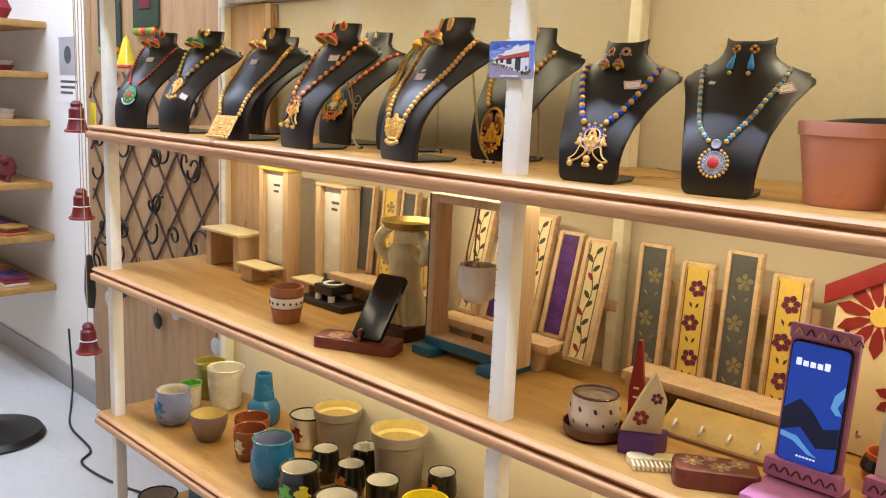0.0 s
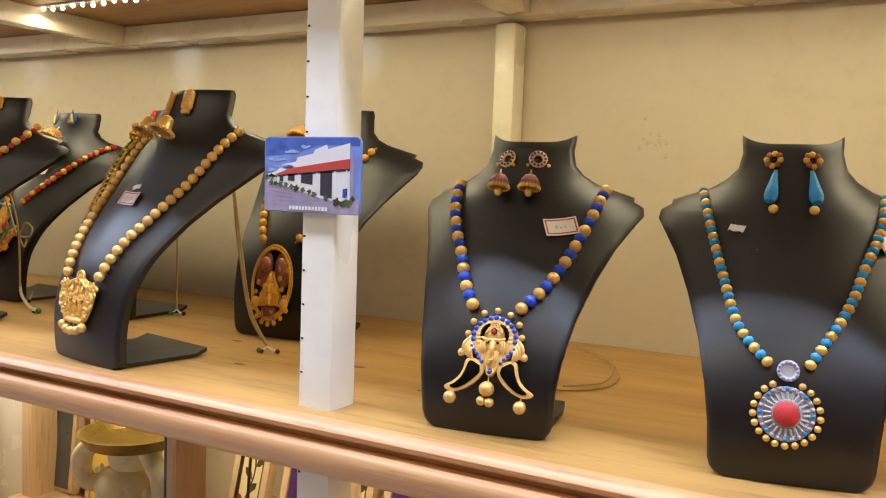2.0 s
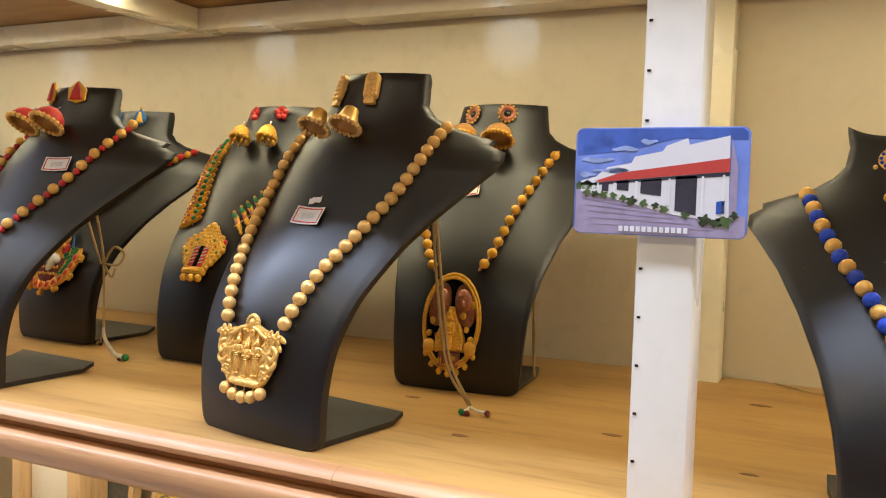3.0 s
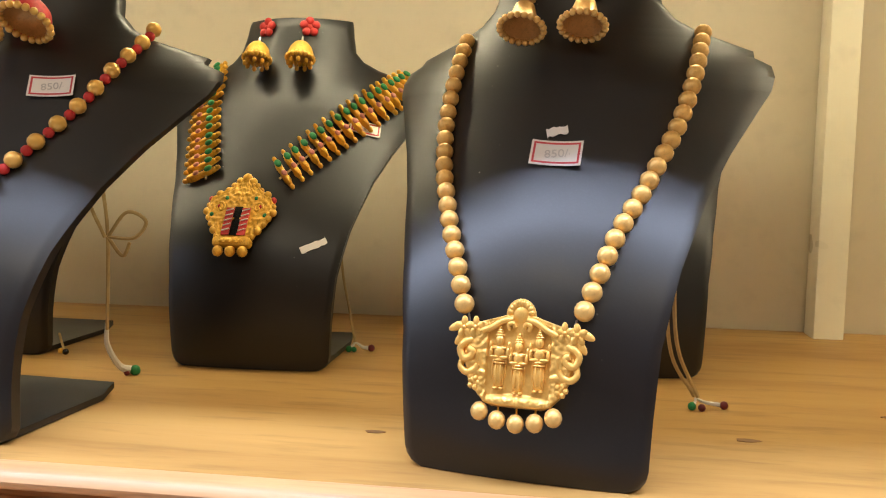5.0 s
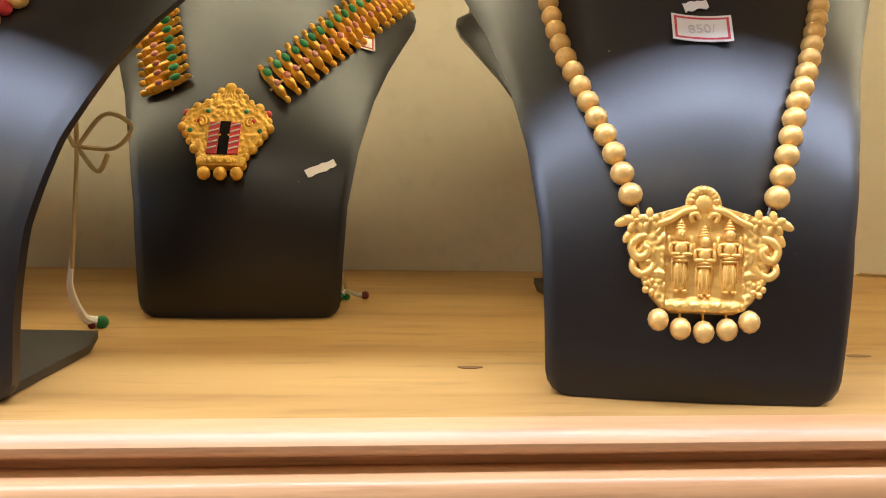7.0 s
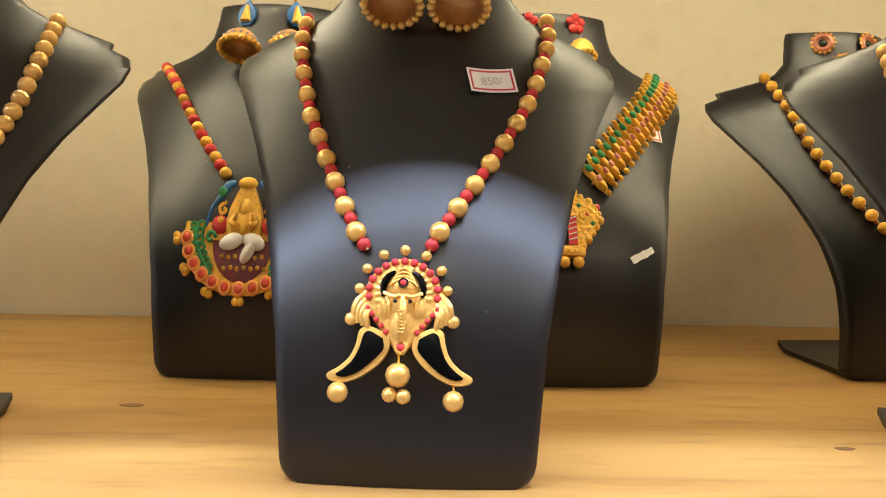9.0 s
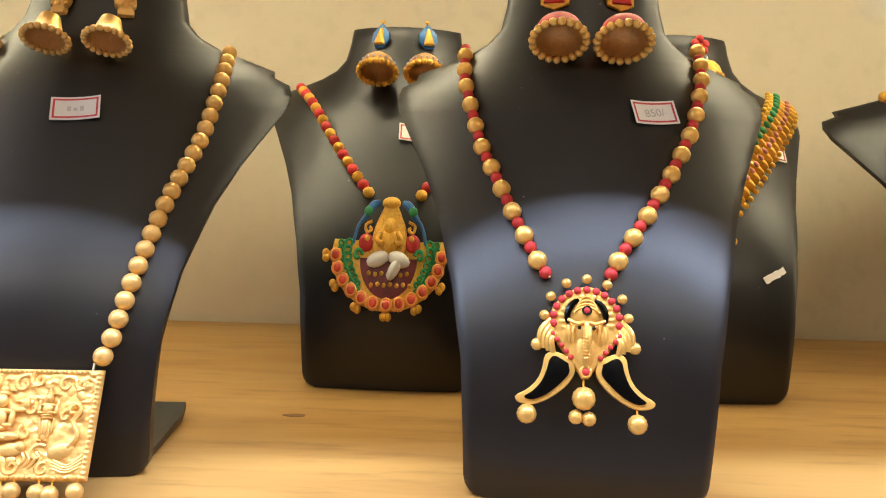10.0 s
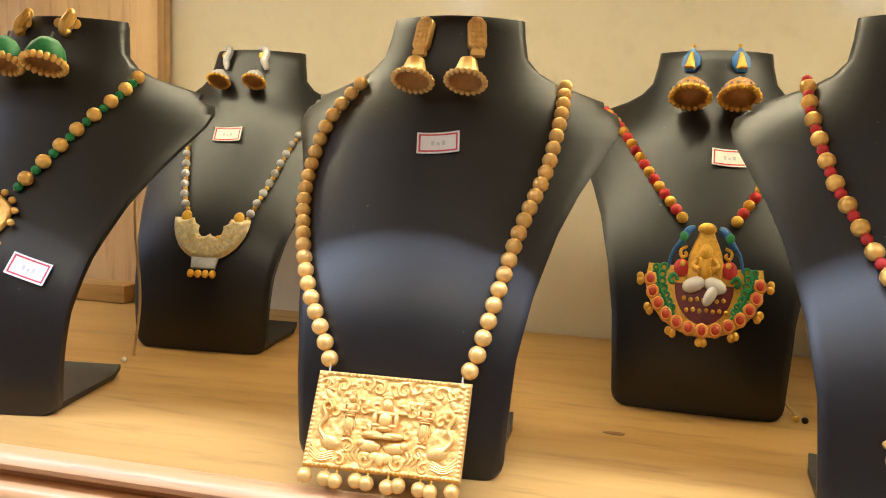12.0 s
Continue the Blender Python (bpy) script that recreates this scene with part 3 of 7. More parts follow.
    for s in (-1, 1):
        part("crown_arc", tube([(s * .0082 * math.cos(a), .0060 + .0082 * math.sin(a), .0026) for a in np.linspace(-.35, 1.15, 10)], [.0005 + .0011 * math.sin(math.pi * (k + 1) / 11) for k in range(10)], 7), CLAW_BLACK, body, "black enamel arc")
    for k in range(4):
        part("crown_band", tube([((.0058 - .0009 * k) * math.cos(a), .0066 + .0016 * k + .0035 * math.sin(a), .0040 - .0003 * k) for a in np.linspace(.3, math.pi - .3, 8)], .0005, 5), gold, body)
    gem(body, 0, .0086, .0042, .0014, eye, BLACK_GLOSS)
    for k in range(13):
        a = radians(-8 + 196 * k / 12)
        gem(body, .0140 * math.cos(a), .0048 + .0132 * math.sin(a), .0016, .00165, gems)
    for k in range(7):
        a = radians(2 + 176 * k / 6)
        shared_ball(body, "rim_bead", .0022, gold, pose(.0178 * math.cos(a), .0058 + .0170 * math.sin(a), .0016))
    pearl(body, -.0006, -.0282, .0050, gold, top=-.0200)
    pearl(body, -.0036, -.0358, .0031, gold, hung=False)
    pearl(body, .0018, -.0364, .0031, gold, hung=False)
    return body


def idol(parent, cx, cy, s, material):
    """A standing figure of clay: tall crown, face, shoulders, folded arms, belted skirt, legs and feet."""
    bm = bmesh.new()

    def blob(x, y, z, rx, ry, rz):
        place = Matrix.Translation((cx + s * x, cy + s * y, s * z + .0014)) @ Matrix.Diagonal((s * rx, s * ry, s * rz, 1))
        bmesh.ops.create_uvsphere(bm, u_segments=12, v_segments=8, radius=1.0, matrix=place)

    blob(0, 8.6, 1.6, 1.5, 1.8, 1.4), blob(0, 8.3, 2.9, .32, .6, .5)
    for k in range(4):
        blob(0, 10.2 + .75 * k, 1.3, 1.6 - .33 * k, .6, 1.3 - .2 * k)
    blob(0, 5.0, 1.3, 1.9, 2.2, 1.4), blob(0, 6.2, 1.2, 2.9, .85, 1.1), blob(0, 2.6, 1.5, 2.2, .62, 1.3), blob(0, 1.7, 1.4, 2.35, .5, 1.3), blob(0, -1.4, 1.0, 2.1, 3.6, 1.15), blob(0, -4.6, .8, 1.7, 1.5, .9)
    for q in (-1, 1):
        blob(q * 2.9, 4.7, 1.2, .75, 1.9, .9), blob(q * 1.7, 3.4, 2.2, 1.6, .55, .7), blob(q * 3.1, 7.0, .9, .7, 1.5, .7)
        blob(q * .8, -1.6, 1.5, .5, 3.4, .95), blob(q * 1.5, -3.2, .9, .4, 2.6, .8), blob(q * 1.1, -6.2, 1.4, .8, .5, 1.1), blob(q * 2.2, -.6, .6, .5, 3.2, .6)
    part("figure", bm, material, parent, "", angle=70)


def trio_pendant(parent, m):
    prof = [(-.0200, .0110), (-.0185, .0150), (-.0150, .0185), (-.0100, .0215), (-.0040, .0242), (.0030, .0255), (.0065, .0262), (.0112, .0255), (.0135, .0175), (.0160, .0085), (.0175, .0045)]

    def h(x, y):
        a = abs(x)
        v = .0010 + chased(x, y, 300, .0007, 1.0) + chased(x, y, 1100, .0003, 5.0)
        if a > .0140:
            v += chased(x, y, 520, .0022, 3.0)
        return max(v, bump_at(x, y, 0, -.0175, .0165, .0030, .0040) + chased(x, y, 800, .0008, 8))

    body = part("pendant", relief(lambda y: lerp_table(prof, y), -.0200, .0175, h, 110, 80), GOLD, parent, "gold painted pendant with three standing figures in relief", m @ pose(0, -.0014, 0), angle=60)
    idol(body, -.0084, -.0045, .00128, GOLD), idol(body, .0002, -.0062, .00122, GOLD), idol(body, .0092, -.0045, .00128, GOLD)
    bm = bmesh.new()
    for k in range(9):
        a = math.pi * (k + .5) / 9
        ball(.0016, (.0046 * math.cos(a), .0172 + .0046 * math.sin(a), .0016), .9, 9, bm)
    ball(.0044, (0, .0170, .0006), .55, 12, bm)
    tube([(.0058 * math.cos(a), .0168 + .0058 * math.sin(a), .0012) for a in np.linspace(0, math.pi, 14)], .0009, 7, bm)
    part("finial", bm, GOLD, body, "fan-shaped finial", angle=70)
    for s in (-1, 1):
        bm = bmesh.new()
        tube(smooth_line([(s * .0030, .0150, .003), (s * .0075, .0142, .0032), (s * .0120, .0115, .0034), (s * .0165, .0098, .0030)], 6), .0013, 8, bm)
        tube(smooth_line([(s * .0020, .0120, .003), (s * .0030, .0135, .0036), (s * .0050, .0128, .0036), (s * .0042, .0108, .0030)], 6), .0009, 8, bm)
        part("canopy", bm, GOLD, body, "", angle=70)
        for x, y, r in ((.0196, .0110, .0034), (.0248, .0106, .0036)):
            for k in range(5):
                a = 2 * math.pi * (k + .3) / 5
                part("petal", ball(r * .62, squash=.55, n=10), GOLD, body, "", pose(s * x + r * .62 * math.cos(a), y + r * .62 * math.sin(a), .0028, 0, 0, math.degrees(a)) @ Matrix.Diagonal((1.15, .72, 1, 1)))
            part("flower_heart", ball(r * .28, squash=.8, n=9), GOLD, body, "", pose(s * x, y, .0042))
        part("leaf_tip", ball(.0036, squash=.4, n=12), GOLD, body, "", pose(s * .0284, .0108, .0020, 0, 0, -22 * s) @ Matrix.Diagonal((1.2, .5, 1, 1)))
        part("leaf_tip", ball(.0032, squash=.4, n=12), GOLD, body, "", pose(s * .0268, .0060, .0020, 0, 0, -50 * s) @ Matrix.Diagonal((1.1, .55, 1, 1)))
        bm = bmesh.new()
        tube(smooth_line([(s * .0210, .0058, .0020), (s * .0240, .0048, .0030), (s * .0262, .0020, .0030), (s * .0245, -.0015, .0034), (s * .0215, -.0010, .0036), (s * .0205, .0012, .0034), (s * .0225, .0022, .0036)], 5), .0016, 8, bm)
        tube(smooth_line([(s * .0250, -.0020, .0022), (s * .0255, -.0052, .0030), (s * .0228, -.0072, .0032), (s * .0195, -.0060, .0030), (s * .0180, -.0038, .0026)], 5), .0015, 8, bm)
        for k in range(5):
            a = 2 * math.pi * k / 5
            ball(.0014, (s * .0192 + .0019 * math.cos(a), -.0112 + .0019 * math.sin(a), .0026), 1, 8, bm)
        ball(.0016, (s * .0210, -.0085, .0026), 1, 8, bm)
        part("beast", bm, GOLD, body, "modelled side scroll", angle=70)
    for x, y in ((-.0160, -.0222), (-.0080, -.0250), (.0003, -.0258), (.0086, -.0248), (.0165, -.0220)):
        pearl(body, x, y, .0039, PALE_GOLD, top=-.0185)
    for s in (-1, 1):
        part("ring", tube([(s * .0232, .0130, .001), (s * .0240, .0165, .001)], .0005, 5), WIRE, body)
    return body


def seated(parent, cx, cy, s, material):
    """A seated figure of clay: tall crown, face, four arms, crossed legs and a lotus seat."""
    bm = bmesh.new()

    def blob(x, y, z, rx, ry, rz):
        place = Matrix.Translation((cx + s * x, cy + s * y, s * z + .0014)) @ Matrix.Diagonal((s * rx, s * ry, s * rz * .75, 1))
        bmesh.ops.create_uvsphere(bm, u_segments=12, v_segments=8, radius=1.0, matrix=place)

    blob(0, 7.4, 1.6, 1.45, 1.7, 1.4), blob(0, 9.2, 1.3, 1.5, .7, 1.2), blob(0, 10.2, 1.1, 1.0, 1.0, 1.0), blob(0, 11.2, .9, .5, .9, .8)
    blob(0, -6.4, .8, 1.2, 1.9, .9), blob(0, 3.6, 1.4, 1.8, 2.4, 1.5), blob(0, 5.1, 1.3, 2.9, .8, 1.1), blob(0, 1.2, 1.4, 2.2, .7, 1.3)
    for q in (-1, 1):
        blob(q * 2.9, 3.6, 1.4, .7, 1.9, .9), blob(q * 2.3, 1.9, 1.9, 1.2, .55, .8), blob(q * 4.0, 5.6, .9, 1.7, .6, .7), blob(q * 5.4, 7.2, .9, .8, 1.4, .8)
        blob(q * 2.6, -.5, 1.5, 2.9, 1.05, 1.4), blob(q * 1.0, -1.0, 2.2, 1.6, .6, .8)
        blob(q * 3.4, -3.2, .7, 3.2, 1.7, 1.1), blob(q * 5.6, -2.6, .8, 1.3, 1.2, 1.2), blob(q * 1.7, -6.0, .5, 1.5, 1.5, .8), blob(q * 4.2, -5.6, .4, 1.2, 1.1, .7)
    part("figure", bm, material, parent, "", angle=70)


def plaque_pendant(parent, m):
    W, H = .0385, .0235

    def h(x, y):
        a = abs(x)
        rim = max((a - (W - .0024)) / .0012, (abs(y) - (H - .0022)) / .0012)
        if rim > 0:
            return .0022 + .0006 * math.sin((y if a > W - .0024 else x) * 3000) * min(rim, 1)
        v = .0004 + chased(x + .05, y, 330, .0012, 2.0) + chased(x + .05, y, 800, .0006, 7.0)
        v = max(v, .0008 + scroll(a, y, .0300, .0050, .0048, 1.3, .0030), .0006 + scroll(a, y, .0330, .0165, .0040, 1.2, .0022))
        if y > .0085:
            v = max(v, .0004 + .0024 * max(0.0, math.sin(a * 700 + y * 420)) * max(0.0, math.sin(y * 1100 - a * 260)))
        return v

    body = part("pendant", relief(lambda y: W, -H, H, h, 130, 84), PALE_GOLD, parent, "rectangular pale gold plaque pendant with seated deity relief", m, angle=60)
    seated(body, -.0005, -.0050, .00185, PALE_GOLD)
    for s in (-1, 1):
        idol(body, s * .0185, .0000, .00120, PALE_GOLD)
        part("bird_body", ball(.0056, squash=.45, n=14), PALE_GOLD, body, "", pose(s * .0262, -.0110, .0018, 0, 0, 20 * s) @ Matrix.Diagonal((1.0, .72, 1, 1)))
        part("bird_neck", tube(smooth_line([(s * .0290, -.0100, .0030), (s * .0325, -.0050, .0034), (s * .0300, .0005, .0034), (s * .0325, .0060, .0034), (s * .0290, .0085, .0030), (s * .0270, .0055, .0028)], 5), .0011, 7), PALE_GOLD, body)
        for j in range(4):
            part("feather", tube(smooth_line([(s * .0240, -.0150 - .0012 * j, .0022), (s * .0300, -.0172 - .0010 * j, .0026), (s * .0355, -.0128 - .0016 * j, .0020)], 5), .0006, 6), PALE_GOLD, body)
            part("leaf_scroll", tube(smooth_line([(s * (.0105 + .0020 * j), -.0120, .0020), (s * (.0125 + .0022 * j), -.0150, .0026), (s * (.0100 + .0022 * j), -.0185, .0020)], 4), .0007, 6), PALE_GOLD, body)
        for x, y, r, a in ((.0065, .0165, .0042, 1.0), (.0125, .0185, .0036, 2.2), (.0245, .0165, .0040, .4), (.0310, .0170, .0030, 2.8), (.0120, .0060, .0030, 1.6), (.0262, .0030, .0030, .2), (.0105, -.0040, .0032, 2.0), (.0175, -.0125, .0040, .8), (.0080, -.0180, .0038, 2.6), (.0205, -.0190, .0030, 1.2)):
            part("vine_curl", tube([(s * (x + r * (1 - q / 8) * math.cos(a + q)), y + r * (1 - q / 8) * math.sin(a + q), .0022 + .0001 * q) for q in np.linspace(0, 6.6, 18)], [.0011 - .00003 * k for k in range(18)], 6), PALE_GOLD, body)
        for j, (x, y, r) in enumerate(((.0135, .0185, .0018), (.0180, .0160, .0019), (.0225, .0172, .0019), (.0260, .0140, .0023), (.0310, .0120, .0026))):
            part("cloud_curl", ball(r, squash=.6, n=10), PALE_GOLD, body, "", pose(s * x, y, .0014, 0, 0, 30 * j) @ Matrix.Diagonal((1.4, .8, 1, 1)))
    for k in range(10):
        x = -.0345 + .0076 * k + (.0012 if k % 2 else -.0012)
        pearl(body, x, -H - .0042 - .0006 * (k % 3), .0037, PALE_GOLD, top=-H + .0005)
    for s in (-1, 1):
        part("ring", tube([(s * .0335, H - .001, .001), (s * .0335, H + .0030, .001)], .0006, 5), WIRE, body)
    return body


def goddess_pendant(parent, m):
    fan = [(.0385 * math.cos(a), .0020 + .0330 * math.sin(a)) for a in np.linspace(math.pi * 1.02, math.pi * 1.98, 30)] + [(.0370, .0085), (.0180, .0080), (0, .0100), (-.0180, .0080), (-.0370, .0085)]
    body = part("pendant", slab(fan, .0022, .0006), OLD_GOLD, parent, "fan-shaped painted pendant with a seated figure and peacocks", m @ Matrix.Diagonal((.94, 1.17, 1, 1)))
    part("skirt", slab([(.0190 * math.cos(a), -.0020 + .0225 * math.sin(a)) for a in np.linspace(math.pi, 2 * math.pi, 24)], .0030, .0004), MAROON, body, "dotted maroon skirt")
    for k in range(13):
        a = math.pi * (1.0 + (k + .5) / 13)
        gem(body, .0355 * math.cos(a), .0025 + .0305 * math.sin(a), .0024, .0028, EMBER, AMBER)
    for s in (-1, 1):
        stem = smooth_line([(s * .0295, .0075, .0030), (s * .0300, .0000, .0030), (s * .0270, -.0080, .0032), (s * .0225, -.0150, .0032), (s * .0180, -.0205, .0030)], 8)
        part("leaf_stem", tube(stem, .0011, 6), GREEN, body, "green enamel stem")
        for j in range(7):
            p = stem[2 + 4 * j]
            for q, r in ((-1, .0030 - .0002 * j), (1, .0022)):
                curl = [(p.x + s * q * (.0006 + r * (1 - math.cos(t)) * (1 - t / 11)), p.y + r * math.sin(t) * (1 - t / 11), .0032) for t in np.linspace(0, 5.4, 12)]
                part("leaf_scroll", tube(curl, .0008, 6), GREEN, body, "green enamel curl")
        part("inner_curl", tube([(s * (.0205 - .0030 * math.cos(t) * (1 - t / 9)), -.0005 + .0036 * math.sin(t) * (1 - t / 9), .0034) for t in np.linspace(0, 5.6, 14)], .0012, 6), GREEN, body, "green enamel curl")
        part("rose", ball(.0052, squash=.5, n=14), RED, body, "red rose", pose(s * .0155, .0065, .0030))
        part("rose_heart", ball(.0018, squash=.6), OLD_GOLD, body, "", pose(s * .0148, .0085, .0056))
        part("peacock", tube(smooth_line([(s * .0080, .0300, .0030), (s * .0125, .0275, .0040), (s * .0165, .0215, .0040), (s * .0215, .0160, .0030), (s * .0245, .0060, .0022)], 6), [.0011 + .0015 * math.sin(math.pi * min(1, (k + 2) / 18)) for k in range(25)], 10), PEACOCK, body, "blue enamel peacock")
        part("peacock_wing", ball(.0030, squash=.5), GREEN, body, "", pose(s * .0150, .0240, .0058))
        part("tail_scroll", tube(smooth_line([(s * .0125, .0190, .003), (s * .0165, .0165, .0035), (s * .0155, .0125, .0035), (s * .0125, .0140, .0035), (s * .0140, .0155, .0035)], 5), .0010, 6), OLD_GOLD, body)
        part("leg", ball(.0062, squash=.55, n=14), WHITE_GLAZE, body, "white enamel leg", pose(s * .0070, -.0030, .0046, 0, 0, -18 * s) @ Matrix.Diagonal((1.25, .72, 1, 1)))
        part("arm", tube(smooth_line([(s * .0052, .0120, .0050), (s * .0078, .0070, .0060), (s * .0040, .0048, .0078)], 5), .0017, 8), OLD_GOLD, body)
    part("shin", ball(.0058, squash=.6, n=14), WHITE_GLAZE, body, "", pose(.0042, -.0085, .0052, 0, 0, -32) @ Matrix.Diagonal((.62, 1.25, 1, 1)))
    part("torso", ball(.0072, squash=.5, n=16), OLD_GOLD, body, "", pose(0, .0075, .0040) @ Matrix.Diagonal((.82, 1.15, 1, 1)))
    part("mantle", relief(lambda y: lerp_table([(-.004, .0115), (.008, .0122), (.016, .0105), (.023, .0072), (.0285, .0045)], y), -.004, .0285, lambda x, y: .0022 + bump_at(x, y, 0, .015, .0042, .0052, .0034) + bump_at(x, y, 0, .0145, .0028, .0036, .0014) + chased(x, y, 700, .0005, 4), 30, 40), OLD_GOLD, body, "", pose(0, 0, .0014))
    part("crown", ball(.0060, squash=.5, n=14), OLD_GOLD, body, "", pose(0, .0295, .0036) @ Matrix.Diagonal((1.05, .62, 1, 1)))
    for k in range(14):
        shared_ball(body, "dot", .0014, OLD_GOLD, pose(-.0125 + .0042 * (k % 7) + .002 * (k // 7), -.0105 - .0060 * (k // 7) - .0006 * (k % 2), .0032))
    for k in range(7):
        a = math.pi * (1.03 + .94 * k / 6)
        for d in (-.035, .035):
            shared_ball(body, "drop_bead", .0025, OLD_GOLD, pose(.0422 * math.cos(a + d), .0025 + .0365 * math.sin(a + d), .0018))
    return body


def temple_pendant(parent, m):
    prof = [(-.0230, .0090), (-.0180, .0098), (-.0170, .0120), (-.0080, .0190), (.0000, .0232), (.0080, .0215), (.0140, .0120), (.0200, .0050), (.0230, .0015)]
    body = part("pendant", relief(lambda y: lerp_table(prof, y), -.0230, .0230, lambda x, y: .0014 + chased(x, y, 420, .0018, 9) + chased(x, y, 1000, .0010, 2) + bump_at(x, y, 0, -.0205, .0110, .0030, .0022), 70, 70), OLD_GOLD, parent, "antique gold temple-shaped pendant with red doors", m, angle=60)
    part("doorway", slab([(-.0028, -.0165), (.0028, -.0165), (.0028, .0020), (-.0028, .0020)], .0040), BLACK_GLOSS, body)
    for s in (-1, 1):
        door = part("door", slab([(s * .0028 - .0026 + s * .0026, -.0165), (s * .0028 + .0026 + s * .0026, -.0165), (s * .0028 + .0026 + s * .0026, .0010), (s * .0028 - .0026 + s * .0026, .0010)], .0046), RED, body, "red striped door")
        for k in range(5):
            part("stripe", tube([(s * .0054 - .0024, -.0140 + .0032 * k, .0048), (s * .0054 + .0024, -.0125 + .0032 * k, .0048)], .0004, 5), WHITE_GLAZE, door)
        for k in range(3):
            gem(body, s * (.0100 + .0040 * k), .0080 - .0055 * k, .0026, .0014, RED if k % 2 else GREEN)
    for s in (-1, 1):
        for k, y in enumerate((-.0165, -.0125, -.0085, -.0045, -.0005, .0035, .0075, .0110, .0140, .0170, .0200)):
            shared_ball(body, "rim_bead", (.0021, .0026, .0018)[k % 3], RED if k == 6 else OLD_GOLD, pose(s * (lerp_table(prof, y) - .0006), y, .0018))
        part("scroll", tube([(s * (.0125 + .0034 * (1 - q / 8) * math.cos(q)), .0015 + .0040 * (1 - q / 8) * math.sin(q), .0036) for q in np.linspace(0, 6.4, 16)], .0008, 6), OLD_GOLD, body)
    part("finial", ball(.0034, squash=.8, n=12), OLD_GOLD, body, "", pose(0, .0220, .0020))
    part("step", slab(rounded(.0250, .0056, .0020), .0050, .0012), OLD_GOLD, body, "", pose(0, -.0205, 0))
    for x in (-.0082, 0, .0082):
        pearl(body, x, -.0262, .0034, OLD_GOLD, hung=False)
    return body


def oval_pendant(parent, m):
    ring = [(.0265 * math.cos(a), .0350 * math.sin(a) + .001, .002) for a in np.linspace(0, 2 * math.pi, 72, endpoint=False)]
    body = part("pendant", slab([(.0255 * math.cos(a), .0335 * math.sin(a) + .001) for a in np.linspace(0, 2 * math.pi, 40, endpoint=False)], .0012), BLACK_GLOSS, parent, "oval antique gold and copper pendant with figures in relief", m)
    for d in (0, .0024):
        part("rope_rim", tube([(p[0] * (1 - d * 30), p[1] * (1 - d * 30), .0020 + d * .4 + .0004 * (k % 2)) for k, p in enumerate(ring)], .0013, 7, closed=True), OLD_GOLD, body, "twisted gold rim")
    for s in (-1, 1):
        part("face", relief(lambda y: .0095 * math.sqrt(max(.02, 1 - (y / .0165) ** 2)), -.0165, .0165, lambda x, y: .0012 + bump_at(x, y, 0, .004, .0075, .0080, .0040) + bump_at(x, y, 0, .0010, .0015, .0032, .0016) + chased(x, y, 600, .0008, 3), 30, 40), COPPER, body, "copper painted face", pose(s * .0118, .0130, .0012, 0, 0, 14 * s))
        part("scrollwork", ball(.0058, squash=.5, n=14), OLD_GOLD, body, "", pose(s * .0190, -.0180, .0032))
    part("seated_figure", relief(lambda y: lerp_table([(-.019, .0130), (-.010, .0140), (-.002, .0105), (.006, .0060), (.014, .0022)], y), -.019, .014, lambda x, y: .0020 + figure(x, y, 0, -.008, .0016, .0040) + chased(x, y, 520, .0022, 6), 44, 44), OLD_GOLD, body, "", pose(0, -.002, .0014))
    for k in range(30):
        a, q = 2.4 * k, math.sqrt((k + .5) / 30)
        x, y = .0225 * q * math.cos(a), .0300 * q * math.sin(a)
        if abs(x) > .0075 or y < -.014:
            shared_ball(body, "scroll_bead", .0022 + .0004 * (k % 3), COPPER if k % 3 == 0 else OLD_GOLD, pose(x, y, .0030), "", .6)
    part("panel", relief(lambda y: .0100, -.006, .006, lambda x, y: .0016 + .0012 * math.sin(x * 1500) ** 2, 40, 12), COPPER, body, "", pose(0, -.0270, .0012))
    for k in range(7):
        a = math.pi * (1.22 + .56 * k / 6)
        pearl(body, .0285 * math.cos(a), .001 + .0385 * math.sin(a), .0026, OLD_GOLD, hung=False)
    return body


